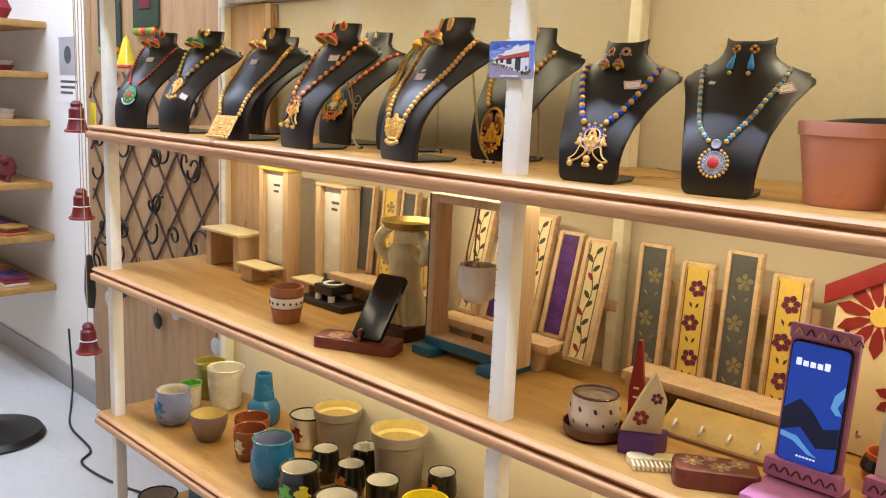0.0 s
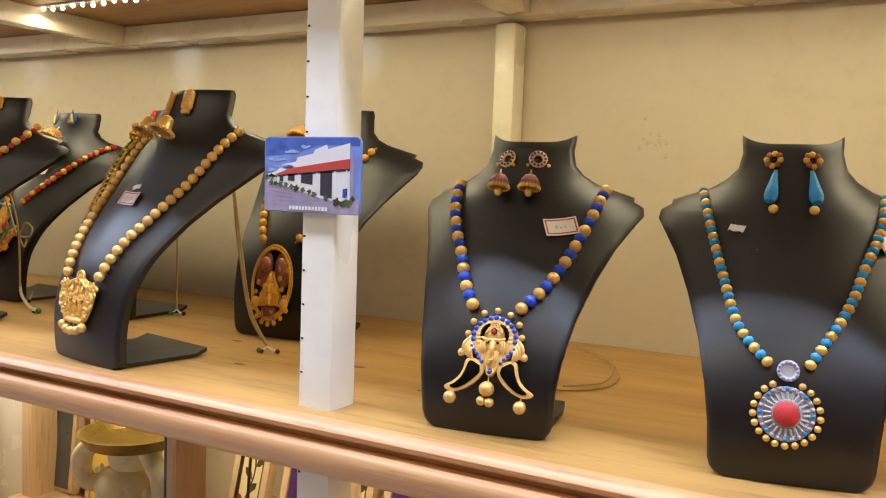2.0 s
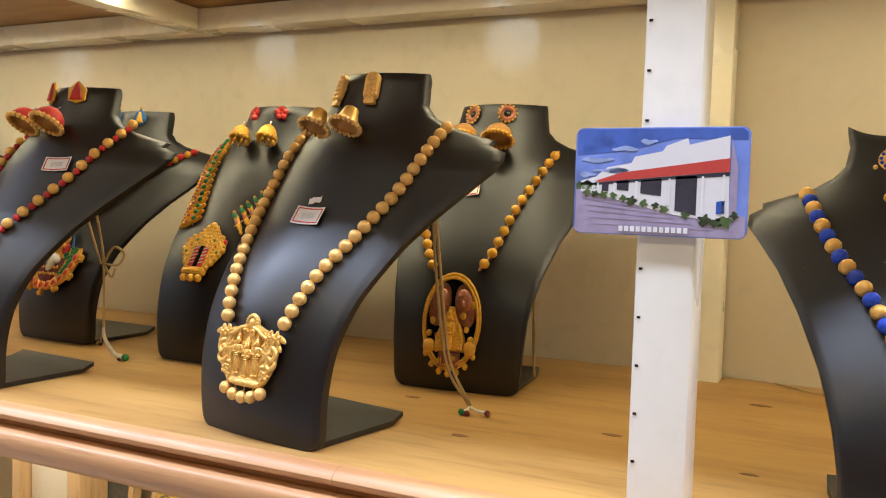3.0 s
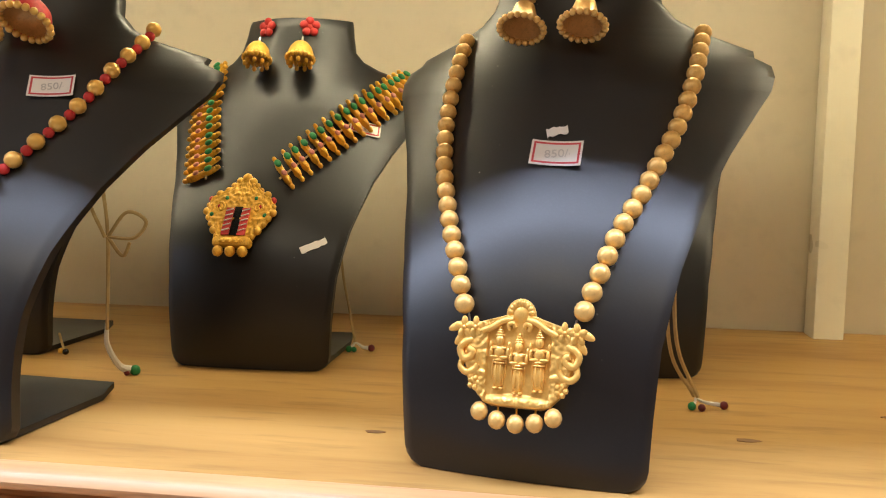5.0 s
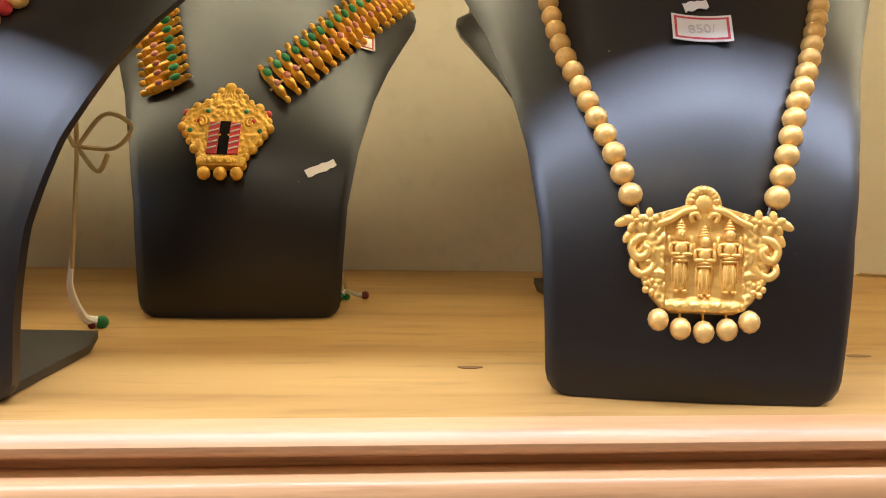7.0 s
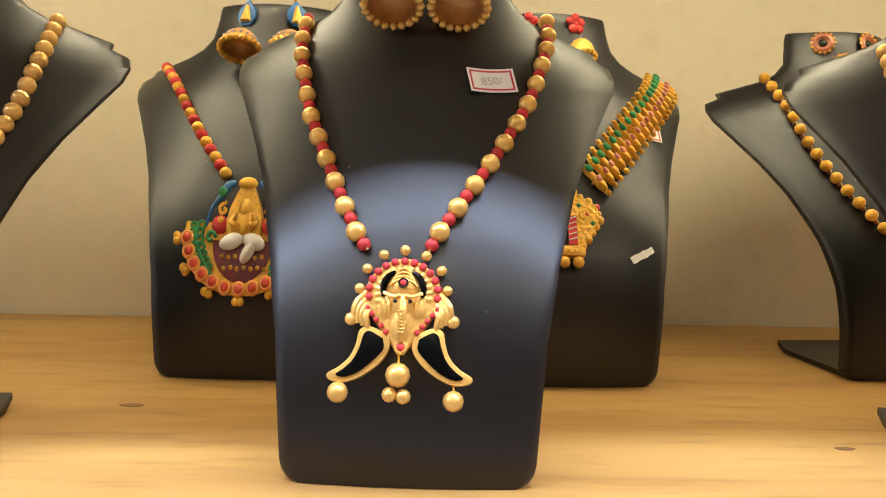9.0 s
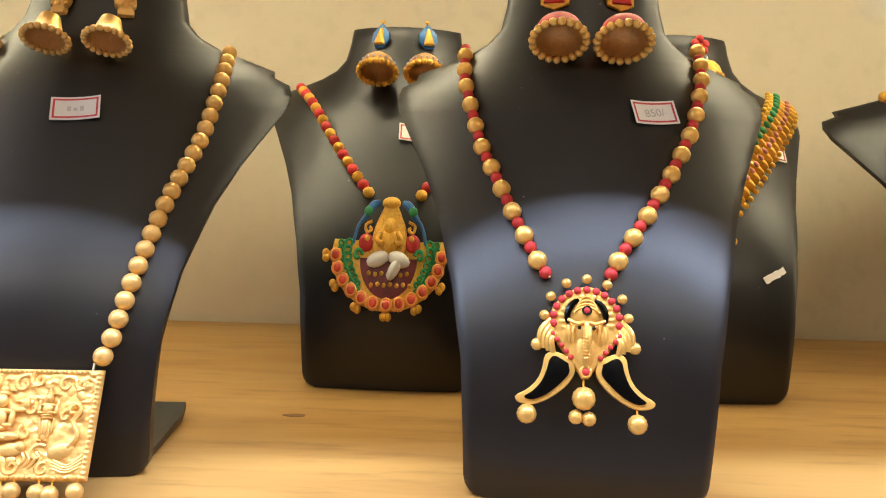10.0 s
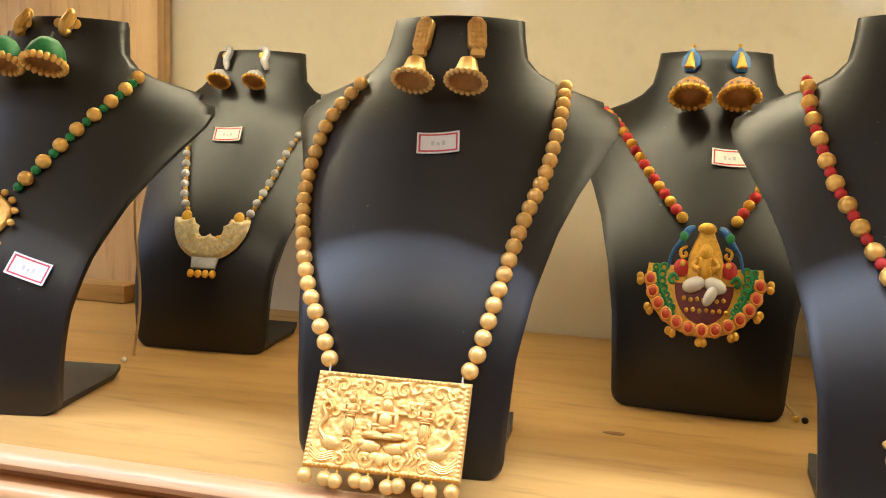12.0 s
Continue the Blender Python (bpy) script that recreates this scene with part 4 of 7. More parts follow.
def sun_pendant(parent, m):
    body = part("pendant", lathe([(0, 0), (.0150, 0), (.0150, .0012), (.0125, .0016), (.0112, .0008), (.0085, .0014), (.0075, .0028), (0, .0028)], 48), SILVER, parent, "round silver and gold sunburst pendant with a red stone", m)
    part("stone", lathe([(.0070, 0), (.0068, .0016), (.0045, .0034), (0, .0042)], 28), RED, body, "domed red stone", pose(0, 0, .0024))
    for k in range(24):
        a = 2 * math.pi * k / 24
        part("ray", tube([(.0080 * math.cos(a), .0080 * math.sin(a), .0020), (.0122 * math.cos(a), .0122 * math.sin(a), .0018)], .0008, 5), SILVER, body)
        shared_ball(body, "seed_bead", .00125, LILAC if k % 3 else TURQ, pose(.0138 * math.cos(a), .0138 * math.sin(a), .0018))
    for k in range(19):
        a = math.pi / 2 + radians(26) + radians(308) * k / 18
        shared_ball(body, "rim_bead", .0020, GOLD, pose(.0173 * math.cos(a), .0173 * math.sin(a), .0014))
    part("bail", lathe([(.0032, 0), (.0058, 0), (.0060, .0012), (.0045, .0020), (.0032, .0012), (.0032, 0)], 24), LILAC, body, "round bail", pose(0, .0235, 0))
    part("bail_plate", lathe([(0, 0), (.0036, 0), (.0036, .0010), (0, .0012)], 18), SILVER, body, "", pose(0, .0235, .0003))
    for k in range(14):
        a = 2 * math.pi * k / 14
        shared_ball(body, "seed_bead", .0009, LILAC, pose(.0050 * math.cos(a), .0235 + .0050 * math.sin(a), .0018))
    return body


def crescent_pendant(parent, m):
    bm = bmesh.new()
    n, rows = 60, []
    for i in range(n + 1):
        a = math.pi * (1.0 + i / n) 
        row = []
        for j in range(13):
            k = j / 12
            bite = .0100 + .0035 * abs(math.cos(3 * a))
            r = bite + (.0285 - bite) * k
            x, y = r * math.cos(a) * 1.05, r * math.sin(a) * .98 + .012
            e = min(1, j / 1.5, (12 - j) / 1.5, i / 3, (n - i) / 3)
            row.append(bm.verts.new((x, y, .0006 + e * (.0018 + chased(x, y, 520, .0018, 8) + chased(x, y, 1200, .0008, 1)))))
        rows.append(row)
    for a, c in zip(rows, rows[1:]):
        for j in range(12):
            bm.faces.new((a[j], a[j + 1], c[j + 1], c[j]))
    body = part("pendant", bm, surface("silver_gold_paint", (0.60, 0.48, 0.26), 0.36, metal=0.4, vary=0.3, big=300, fine=700, relief=0.3, depth=0.0004, dark=(0.40, 0.38, 0.36)), parent, "crescent pendant in silver and gold paint", m @ Matrix.Diagonal((1.03, 1.25, 1, 1)), angle=60)
    for k in range(60):
        a = math.pi * (1.05 + .9 * random.random())
        r = .015 + .009 * random.random()
        shared_ball(body, "gold_flake", .0011 + .0006 * random.random(), OLD_GOLD, pose(r * math.cos(a), r * math.sin(a) * .98 + .012, .0028), "", .5)
    for s in (-1, 1):
        part("arm_tip", ball(.0042, squash=.5), OLD_GOLD, body, "", pose(s * .0205, .0125, .0016))
    part("base_panel", slab([(-.0090, -.0210), (.0090, -.0210), (.0100, -.0140), (-.0100, -.0140)], .0030, .0006), SILVER, body)
    for k in range(4):
        pearl(body, -.0085 + .0056 * k, -.0245, .0026, OLD_GOLD, hung=False)
    return body


def elephant_pendant(parent, m):
    body = part("pendant", relief(lambda y: lerp_table([(-.020, .0040), (-.010, .0095), (0, .0150), (.010, .0165), (.018, .0080), (.021, .0020)], y), -.020, .021, lambda x, y: .0016 + bump_at(x, y, 0, .008, .0070, .0080, .0035) + bump_at(x, y, 0, -.005, .0040, .0120, .0035) + chased(x, y, 600, .0012, 5), 40, 50), GOLD, parent, "gold elephant-head pendant with hanging beads", m)
    for k in range(9):
        a = radians(-10 + 200 * k / 8)
        shared_ball(body, "rim_bead", .0022, GOLD, pose(.0185 * math.cos(a), .004 + .0185 * math.sin(a), .0018))
    for x, y in ((-.016, -.030), (-.008, -.034), (0, -.036), (.008, -.034), (.016, -.030)):
        pearl(body, x, y, .0036, GOLD, top=-.012)
    return body


def disc_pendant(parent, m):
    body = part("pendant", lathe([(0, 0), (.0215, 0), (.0225, .0012), (.0200, .0024), (0, .0030)], 36), GREEN, parent, "round green enamel pendant with a red centre", m)
    part("centre", lathe([(0, .0028), (.0085, .0028), (.0080, .0042), (0, .0050)], 20), RED, body)
    for k in range(8):
        a = 2 * math.pi * k / 8
        gem(body, .0145 * math.cos(a), .0145 * math.sin(a), .0026, .0018, OLD_GOLD)
    part("lower_crescent", tube([(.0240 * math.cos(a), .0240 * math.sin(a), .001) for a in np.linspace(math.pi * 1.12, math.pi * 1.88, 16)], .0022, 7), SILVER, body)
    return body


def necklace(key, label, left, right, pattern, pendant, at, off=.0006, spin=0.0, first=0, matrix=None, args=()):
    b = BUSTS[key][3]
    ob = thing("necklace", SPOT[key], label, "necklace", "necklaces on the busts")
    for line in (left, right):
        string_of(ob, b, line, pattern, first)
    pendant(ob, matrix if matrix is not None else skin_frame(b, at[0] / 1000, at[1] / 1000, off, spin), *args)
    return ob


G9, P9 = (0.0088, GOLD, 1.0), (0.0088, PALE_GOLD, 1.0)
NECK = {}
NECK["claw"] = necklace("claw", "gold and red clay bead necklace with an elephant and claw pendant", [(-63, 209), (-62, 190), (-58, 174), (-52, 155), (-46.5, 144), (-36, 124), (-24, 103), (-19, 97)], [(62.6, 211), (62, 198), (58, 184), (51, 165), (40, 146), (25.4, 125), (10, 104), (6.5, 97)], [(0.0058, RED, 1.0), G9], claw_pendant, (-3.4, 75), args=(GOLD, RED, RED))
NECK["plaque"] = necklace("plaque", "pale gold bead necklace with a rectangular deity plaque", [(-51, 205), (-57, 197), (-65, 186), (-71.5, 174), (-75, 158), (-75, 139.5), (-70, 121.6), (-56, 92), (-41, 67), (-34, 52)], [(67, 203), (67, 185), (65, 169), (61.6, 151), (52.6, 123), (46, 95), (39, 65), (34, 52)], [P9], plaque_pendant, (0, 0), matrix=Matrix(((1, 0, 0, -.0005), (0, .50, -.866, -.0115), (0, .866, .50, .0300), (0, 0, 0, 1))))
NECK["trio"] = necklace("trio", "matte gold bead necklace with a three-figure pendant", [(-56, 200), (-56, 184), (-55, 156.5), (-50, 134), (-44.5, 120), (-38.5, 106), (-32, 92), (-24, 71)], [(65, 205), (63, 180), (57.4, 155), (50, 136), (44, 122), (37, 108), (32, 94), (24.5, 71)], [P9], trio_pendant, (0, 55.5), matrix=skin_frame(LARGE, 0, .0555, .0006) @ Matrix.Diagonal((.96, 1.05, 1, 1)))
NECK["goddess"] = necklace("goddess", "red and gold bead necklace with a painted goddess pendant", [(-79, 197), (-63, 182), (-38.6, 150), (-14, 121)], [(79, 197), (64, 182), (42, 155), (29, 138), (16.5, 120)], [(0.0078, OLD_GOLD, 1.0), (0.0078, RED, 1.0)], goddess_pendant, (0, 84.5))
NECK["oval"] = necklace("oval", "rough gold bead necklace with an oval copper and gold pendant", [(-62, 206), (-58, 180), (-52, 153), (-40, 123), (-22, 94)], [(57, 199), (47, 176), (34, 147), (23, 111), (15, 97)], [(0.0036, COPPER, 1.0), (0.0086, OLD_GOLD, 0.95)], oval_pendant, (-1.5, 55), matrix=skin_frame(LARGE, -.0015, .055, .0006) @ Matrix.Diagonal((.90, 1.08, 1, 1)))
NECK["blue"] = necklace("blue", "royal blue and gold bead necklace with an elephant and claw pendant", [(-53.6, 162.6), (-49, 147), (-41, 129), (-31, 113), (-21, 93), (-11.5, 80)], [(57, 162.6), (53, 145), (46, 124), (37, 104), (28, 91), (17, 80)], [(0.0088, GOLD, 0.9), (0.0086, BLUE, 0.9)], claw_pendant, (5, 58), args=(PALE_GOLD, BLUE, RED))
NECK["turquoise"] = necklace("turquoise", "turquoise and gold bead necklace with a round red-stone pendant", [(-55, 164), (-49, 141), (-40, 111), (-30, 84), (-13, 66)], [(56, 162), (49, 140), (38, 119), (28, 98), (6, 66)], [(0.0066, GOLD, 0.85), (0.0064, TURQ, 0.8)], sun_pendant, (-4, 41))
NECK["silver"] = necklace("silver", "silver-grey and gold bead necklace with a crescent pendant", [(-55, 203), (-45, 177), (-36, 152), (-24, 118), (-17, 107)], [(63, 205), (56, 177), (48, 155), (41, 129), (32, 101)], [(0.0038, OLD_GOLD, 1.0), (0.0068, SILVER, 1.0)], crescent_pendant, (6, 88))
NECK["emerald"] = necklace("emerald", "green and gold bead necklace with a gold pendant", [(-55, 198), (-49, 184), (-37, 165), (-25, 146), (-13, 128)], [(57, 204), (50, 187), (37, 168), (25, 148), (12.5, 128)], [(0.0058, GREEN, 1.0), (0.0092, GOLD, 1.0)], elephant_pendant, (0, 108))
NECK["round"] = necklace("round", "small red bead necklace with a round green pendant", [(-58, 205), (-48, 170), (-34, 135), (-14, 108)], [(58, 205), (48, 170), (34, 135), (14, 108)], [(0.0066, RED, 1.0), (0.0040, OLD_GOLD, 1.0)], disc_pendant, (0, 80))

# the leaf garland necklace
gar = NECK["garland"] = thing("necklace", SPOT["garland"], "antique gold leaf garland necklace with green stones and a temple pendant", "necklace", "necklaces on the busts")
leaf_data = {}
for line, s in (([(-66, 203), (-58, 190), (-53, 163), (-46, 139), (-41, 122)], -1), ([(86, 194), (77, 185), (52, 162), (34, 144), (13, 123)], 1)):
    fine = smooth_line([Vector((x / 1000, 0, z / 1000)) for x, z in line[::-1]], 30)
    pts = [Vector((p.x, skin(LARGE, p.x, p.z) - .0020, p.z)) for p in fine]
    part("cord", tube(pts[::8], .0008, 5), CORD, gar)
    run, nxt = 0.0, .0030
    for a, c in zip(pts, pts[1:]):
        run += (c - a).length
        if run < nxt:
            continue
        nxt += .0080
        way = c - a
        spin = math.degrees(math.atan2(way.z, way.x)) - 90
        m = skin_frame(LARGE, c.x, c.z, .0012) @ pose(0, 0, 0, 0, 0, spin + 180 - 12 * s)
        leaf = new("leaf", leaf_data["leaf"]) if "leaf" in leaf_data else None
        if leaf is None:
            leaf = part("leaf", relief(lambda y: lerp_table([(-.0110, .0010), (-.0070, .0026), (-.0030, .0020), (.0030, .0024), (.0070, .0010)], y), -.0110, .0070, lambda x, y: .0016 + bump_at(x, y, 0, -.007, .0026, .0036, .0014) + chased(x, y, 900, .0006, 2), 8, 18), OLD_GOLD, gar)
            leaf_data["leaf"] = leaf.data
        leaf.parent = gar
        leaf.matrix_basis = m @ pose(0, 0, 0, 0, 0, -90 if s > 0 else 90) @ pose(0, .0035 if s > 0 else 0, 0) @ Matrix.Diagonal((1.0, 1.35, 1.2, 1))
        gem(leaf, 0, .0030, .0022, .0023, GREEN)
        gem(leaf, 0, -.0040, .0030, .0018, ROSE)
        shared_ball(leaf, "tip_bead", .0017, OLD_GOLD, pose(0, -.0118, .0012))
        shared_ball(leaf, "tip_bead", .0015, OLD_GOLD, pose(0, .0075, .0012))
temple_pendant(gar, skin_frame(LARGE, -.0085, .1005, .0006) @ Matrix.Diagonal((1.03, 1.12, 1, 1)))


def stud(parent, kind, m):
    if kind == "deity":
        st = part("stud", slab(rounded(.0100, .0185, .0040), .0036, .0012), PALE_GOLD, parent, "oval gold stud with a figure", m)
        for row in range(6):
            for col in (-1, 0, 1):
                shared_ball(st, "grain", .0017 if col == 0 else .0014, PALE_GOLD, pose(.0029 * col * (1 - .08 * row), -.0066 + .0029 * row, .0036), "", .7)
        part("collar", slab(rounded(.0076, .0034, .0012), .0034, .0008), PALE_GOLD, st, "", pose(0, -.0102, .0002))
    elif kind == "lotus":
        s = part("stud", slab([(0, .0095), (-.0075, .0030), (-.0068, -.0060), (0, -.0085), (.0068, -.0060), (.0075, .0030)], .0018, .0006), OLD_GOLD, parent, "petal-shaped gold stud with a red flame", m)
        part("flame", slab([(0, .0085), (-.0030, .0020), (-.0050, -.0055), (.0050, -.0055), (.0030, .0020)], .0020, .0006), RED, s, "", pose(0, 0, .0014))
    elif kind == "peacock":
        s = part("stud", slab([(0, .0090), (-.0060, .0020), (-.0065, -.0040), (-.0030, -.0085), (.0030, -.0085), (.0065, -.0040), (.0060, .0020)], .0018, .0006), PEACOCK, parent, "blue petal stud with a gold figure", m)
        part("figure", relief(lambda y: lerp_table([(-.0065, .0040), (0, .0022), (.0050, .0008)], y), -.0065, .0050, lambda x, y: .0018, 12, 14), OLD_GOLD, s, "", pose(0, 0, .0016))
        shared_ball(s, "tip_bead", .0014, OLD_GOLD, pose(0, .0098, .0010))
    elif kind == "flower":
        s = part("stud", ball(.0026, squash=.6), RED, parent, "red flower stud", m)
        for k in range(5):
            a = radians(90 + 72 * k)
            shared_ball(s, "petal", .0032, RED, pose(.0046 * math.cos(a), .0046 * math.sin(a), .0004), "", .7)
    elif kind == "rose":
        s = part("stud", ball(.0016, squash=.6), BLACK_GLOSS, parent, "copper flower stud", m)
        for k in range(8):
            a = radians(45 * k)
            shared_ball(s, "petal", .0021, COPPER if k % 2 else OLD_GOLD, pose(.0043 * math.cos(a), .0043 * math.sin(a), .0004), "", .7)
    elif kind == "ring":
        s = part("stud", lathe([(.0034, 0), (.0078, 0), (.0080, .0010), (.0055, .0020), (.0034, .0010), (.0034, 0)], 24), COPPER, parent, "round gold stud with a dark centre", m)
        part("heart", ball(.0036, squash=.4), BLACK_GLOSS, s, "black centre")
        for k in range(14):
            a = 2 * math.pi * k / 14
            shared_ball(s, "rim_bead", .0011, OLD_GOLD, pose(.0082 * math.cos(a), .0082 * math.sin(a), .0012))
        gem(s, 0, 0, .0010, .0009, GREEN)
    elif kind == "bluering":
        s = part("stud", lathe([(.0032, 0), (.0066, 0), (.0068, .0010), (.0050, .0018), (.0032, .0010), (.0032, 0)], 24), GOLD, parent, "round gold stud set with blue stones", m)
        for k in range(12):
            a = 2 * math.pi * k / 12
            shared_ball(s, "seed_bead", .0010, BLUE, pose(.0052 * math.cos(a), .0052 * math.sin(a), .0018))
        part("heart", ball(.0030, squash=.4), BLACK_GLOSS, s)
        for q in (-1, 1):
            shared_ball(s, "rim_bead", .0013, GOLD, pose(q * .0075, -.0050, .001))
    elif kind == "bird":
        s = part("stud", tube(smooth_line([(-.003, .0085, .001), (.0010, .0080, .002), (.0026, .0040, .0026), (.0010, -.0010, .0028), (.0024, -.0050, .0024), (.0030, -.0080, .0014)], 5), [.0010 + .0020 * math.sin(math.pi * (k + 3) / 31) for k in range(26)], 9), SILVER, parent, "silver bird stud", m)
        part("wing", ball(.0026, squash=.5), OLD_GOLD, s, "", pose(-.0004, .0020, .0042))
    else:
        s = part("stud", tube(smooth_line([(.0015, .0105, .001), (.0018, .0060, .002), (0, .0010, .0030), (-.0010, -.0040, .0032), (.0012, -.0070, .0026)], 5), [.0016 + .0030 * math.sin(math.pi * (k + 2) / 25) for k in range(21)], 10), GOLD, parent, "gold elephant stud", m)
        for q in (-1, 1):
            part("ear", ball(.0036, squash=.35), GOLD, s, "", pose(q * .0050, .0010, .0016))


def earring(key, x, zs, zb, kind, bell, rim, r, label, tip=48):
    b = BUSTS[key][3]
    ob = thing("earring", SPOT[key], label, "earring", "earrings on the busts")
    grow = {"deity": 1.12, "peacock": 1.08, "bird": 1.15, "lotus": 1.12}.get(kind, 1.0)
    stud(ob, kind, skin_frame(b, x, zs, .0010) @ Matrix.Diagonal((grow, grow, 1, 1)))
    if kind == "rose":
        drop = part("drop", lathe([(0, .0125), (.0012, .0120), (.0022, .0060), (.0040, -.0040), (.0043, -.0075), (.0030, -.0110), (0, -.0120)], 14), bell, ob, "turquoise drop", skin_frame(b, x, zb, .0045) @ pose(0, 0, 0, -90))
        shared_ball(ob, "tip_bead", .0030, GOLD, skin_frame(b, x, zb - .0135, .0035))
        return ob
    lean = radians(tip)
    flare = kind == "deity"
    y = min(skin(b, x, zb), skin(b, x, zb - r * .6), skin(b, x, zb - r)) - r * (1.05 * math.cos(lean) - .30 * math.sin(lean)) - .0012
    m = pose(x, y, zb, -tip) @ Matrix.Diagonal((1, 1, 1.25 if tip < 25 else 1, 1))
    wide = [(0, r * 1.02), (r * .22, r * 1.00), (r * .46, r * .84), (r * .55, r * .50), (r * .66, r * .12), (r * .86, -r * .18), (r, -r * .34), (r * .92, -r * .36), (r * .78, -r * .10), (r * .58, r * .20), (r * .40, r * .50), (0, r * .62)]
    dome = part("bell", lathe(wide if flare else [(0, r * .78), (r * .16, r * .76), (r * .22, r * .66), (r * .52, r * .58), (r * .80, r * .30), (r * .97, -r * .10), (r, -r * .34), (r * .92, -r * .36), (r * .86, -r * .08), (r * .70, r * .22), (r * .40, r * .44), (0, r * .50)], 32), bell, ob, "dome-shaped bell drop", m)
    part("inside", lathe([(r * .905, -r * .345), (r * .765, -r * .09), (r * .565, r * .21), (r * .39, r * .49), (0, r * .605)] if flare else [(r * .905, -r * .34), (r * .845, -r * .07), (r * .685, r * .21), (r * .39, r * .425), (0, r * .485)], 28), BRONZE, dome, "brown inner face of the bell")
    bm = bmesh.new()
    n = 20
    for k in range(n):
        a = 2 * math.pi * k / n
        ball(r * .165, (r * 1.0 * math.cos(a), r * 1.0 * math.sin(a), -r * .40), 1.0, 8, bm)
    part("bead_rim", bm, rim, dome, "rim of small gold beads")
    if kind in ("flower",):
        for k in range(9):
            a = 2 * math.pi * k / 9
            shared_ball(dome, "tassel_bead", r * .17, rim, pose(r * .85 * math.cos(a), r * .85 * math.sin(a), -r * .75))
    if kind in ("bluering", "peacock"):
        for k in range(18):
            a = 2 * math.pi * k / 18
            shared_ball(dome, "seed_bead", r * .09, BLUE if kind == "bluering" else LILAC, pose(r * .93 * math.cos(a), r * .93 * math.sin(a), -r * .02))
    if kind == "bluering":
        shared_ball(dome, "tip_bead", r * .40, GOLD, pose(0, 0, -r * .75))
    part("link", tube([(0, 0, r * .72), (0, r * .12, r * 1.08)], .0008, 5), WIRE, dome)
    return ob


for key, xa, xb, zs, zb, kind, bell, rim, r, label in (
    ("claw", -.0155, .0160, .2345, .2105, "lotus", RED, GOLD, .0132, "red and gold dome earring with a lotus stud"),
    ("plaque", -.0150, .0150, .2275, .2035, "deity", GOLD, PALE_GOLD, .0108, "gold dome earring with an oval deity stud"),
    ("trio", -.0190, .0110, .2290, .2040, "deity", GOLD, PALE_GOLD, .0108, "gold dome earring with an oval deity stud"),
    ("goddess", -.0165, .0160, .2330, .2090, "peacock", BRONZE, OLD_GOLD, .0130, "blue and gold dome earring with a petal stud"),
    ("silver", -.0210, .0115, .2315, .2150, "bird", SILVER, OLD_GOLD, .0090, "silver and gold dome earring with a bird stud"),
    ("emerald", -.0195, .0110, .2335, .2120, "elephant", GREEN, GOLD, .0130, "green and gold dome earring with an elephant stud"),
    ("garland", -.0190, .0135, .2330, .2120, "flower", OLD_GOLD, OLD_GOLD, .0095, "antique gold dome earring with a red flower stud"),
    ("oval", -.0225, .0100, .2310, .2110, "ring", BRONZE, OLD_GOLD, .0130, "copper dome earring with a beaded round stud"),
    ("blue", -.0130, .0092, .1805, .1640, "bluering", COPPER, OLD_GOLD, .0072, "small gold dome earring with blue stones"),
    ("turquoise", -.0122, .0102, .1830, .1640, "rose", TURQ, GOLD, .0080, "turquoise drop earring with a copper flower stud"),
    ("round", -.0160, .0140, .2350, .2130, "lotus", RED, GOLD, .0125, "red and gold dome earring"),
):
    for x in (xa, xb):
        earring(key, x, zs, zb, kind, bell, rim, r, label, {"flower": 20, "bluering": 18, "deity": 30, "lotus": 36, "elephant": 24, "bird": 36, "ring": 30}.get(kind, 33))


def letters(text, size, material, parent, m, name="lettering"):
    cu = bpy.data.curves.new(name, "FONT")
    cu.body, cu.size, cu.align_x, cu.align_y, cu.extrude = text, size, "CENTER", "CENTER", 0.00008
    tmp = bpy.data.objects.new(name, cu)
    scene.collection.objects.link(tmp)
    me = bpy.data.meshes.new_from_object(tmp.evaluated_get(bpy.context.evaluated_depsgraph_get()))
    bpy.data.objects.remove(tmp)
    me.materials.append(material)
    ob = new(name, me)
    ob.parent, ob.matrix_basis = parent, m
    return ob


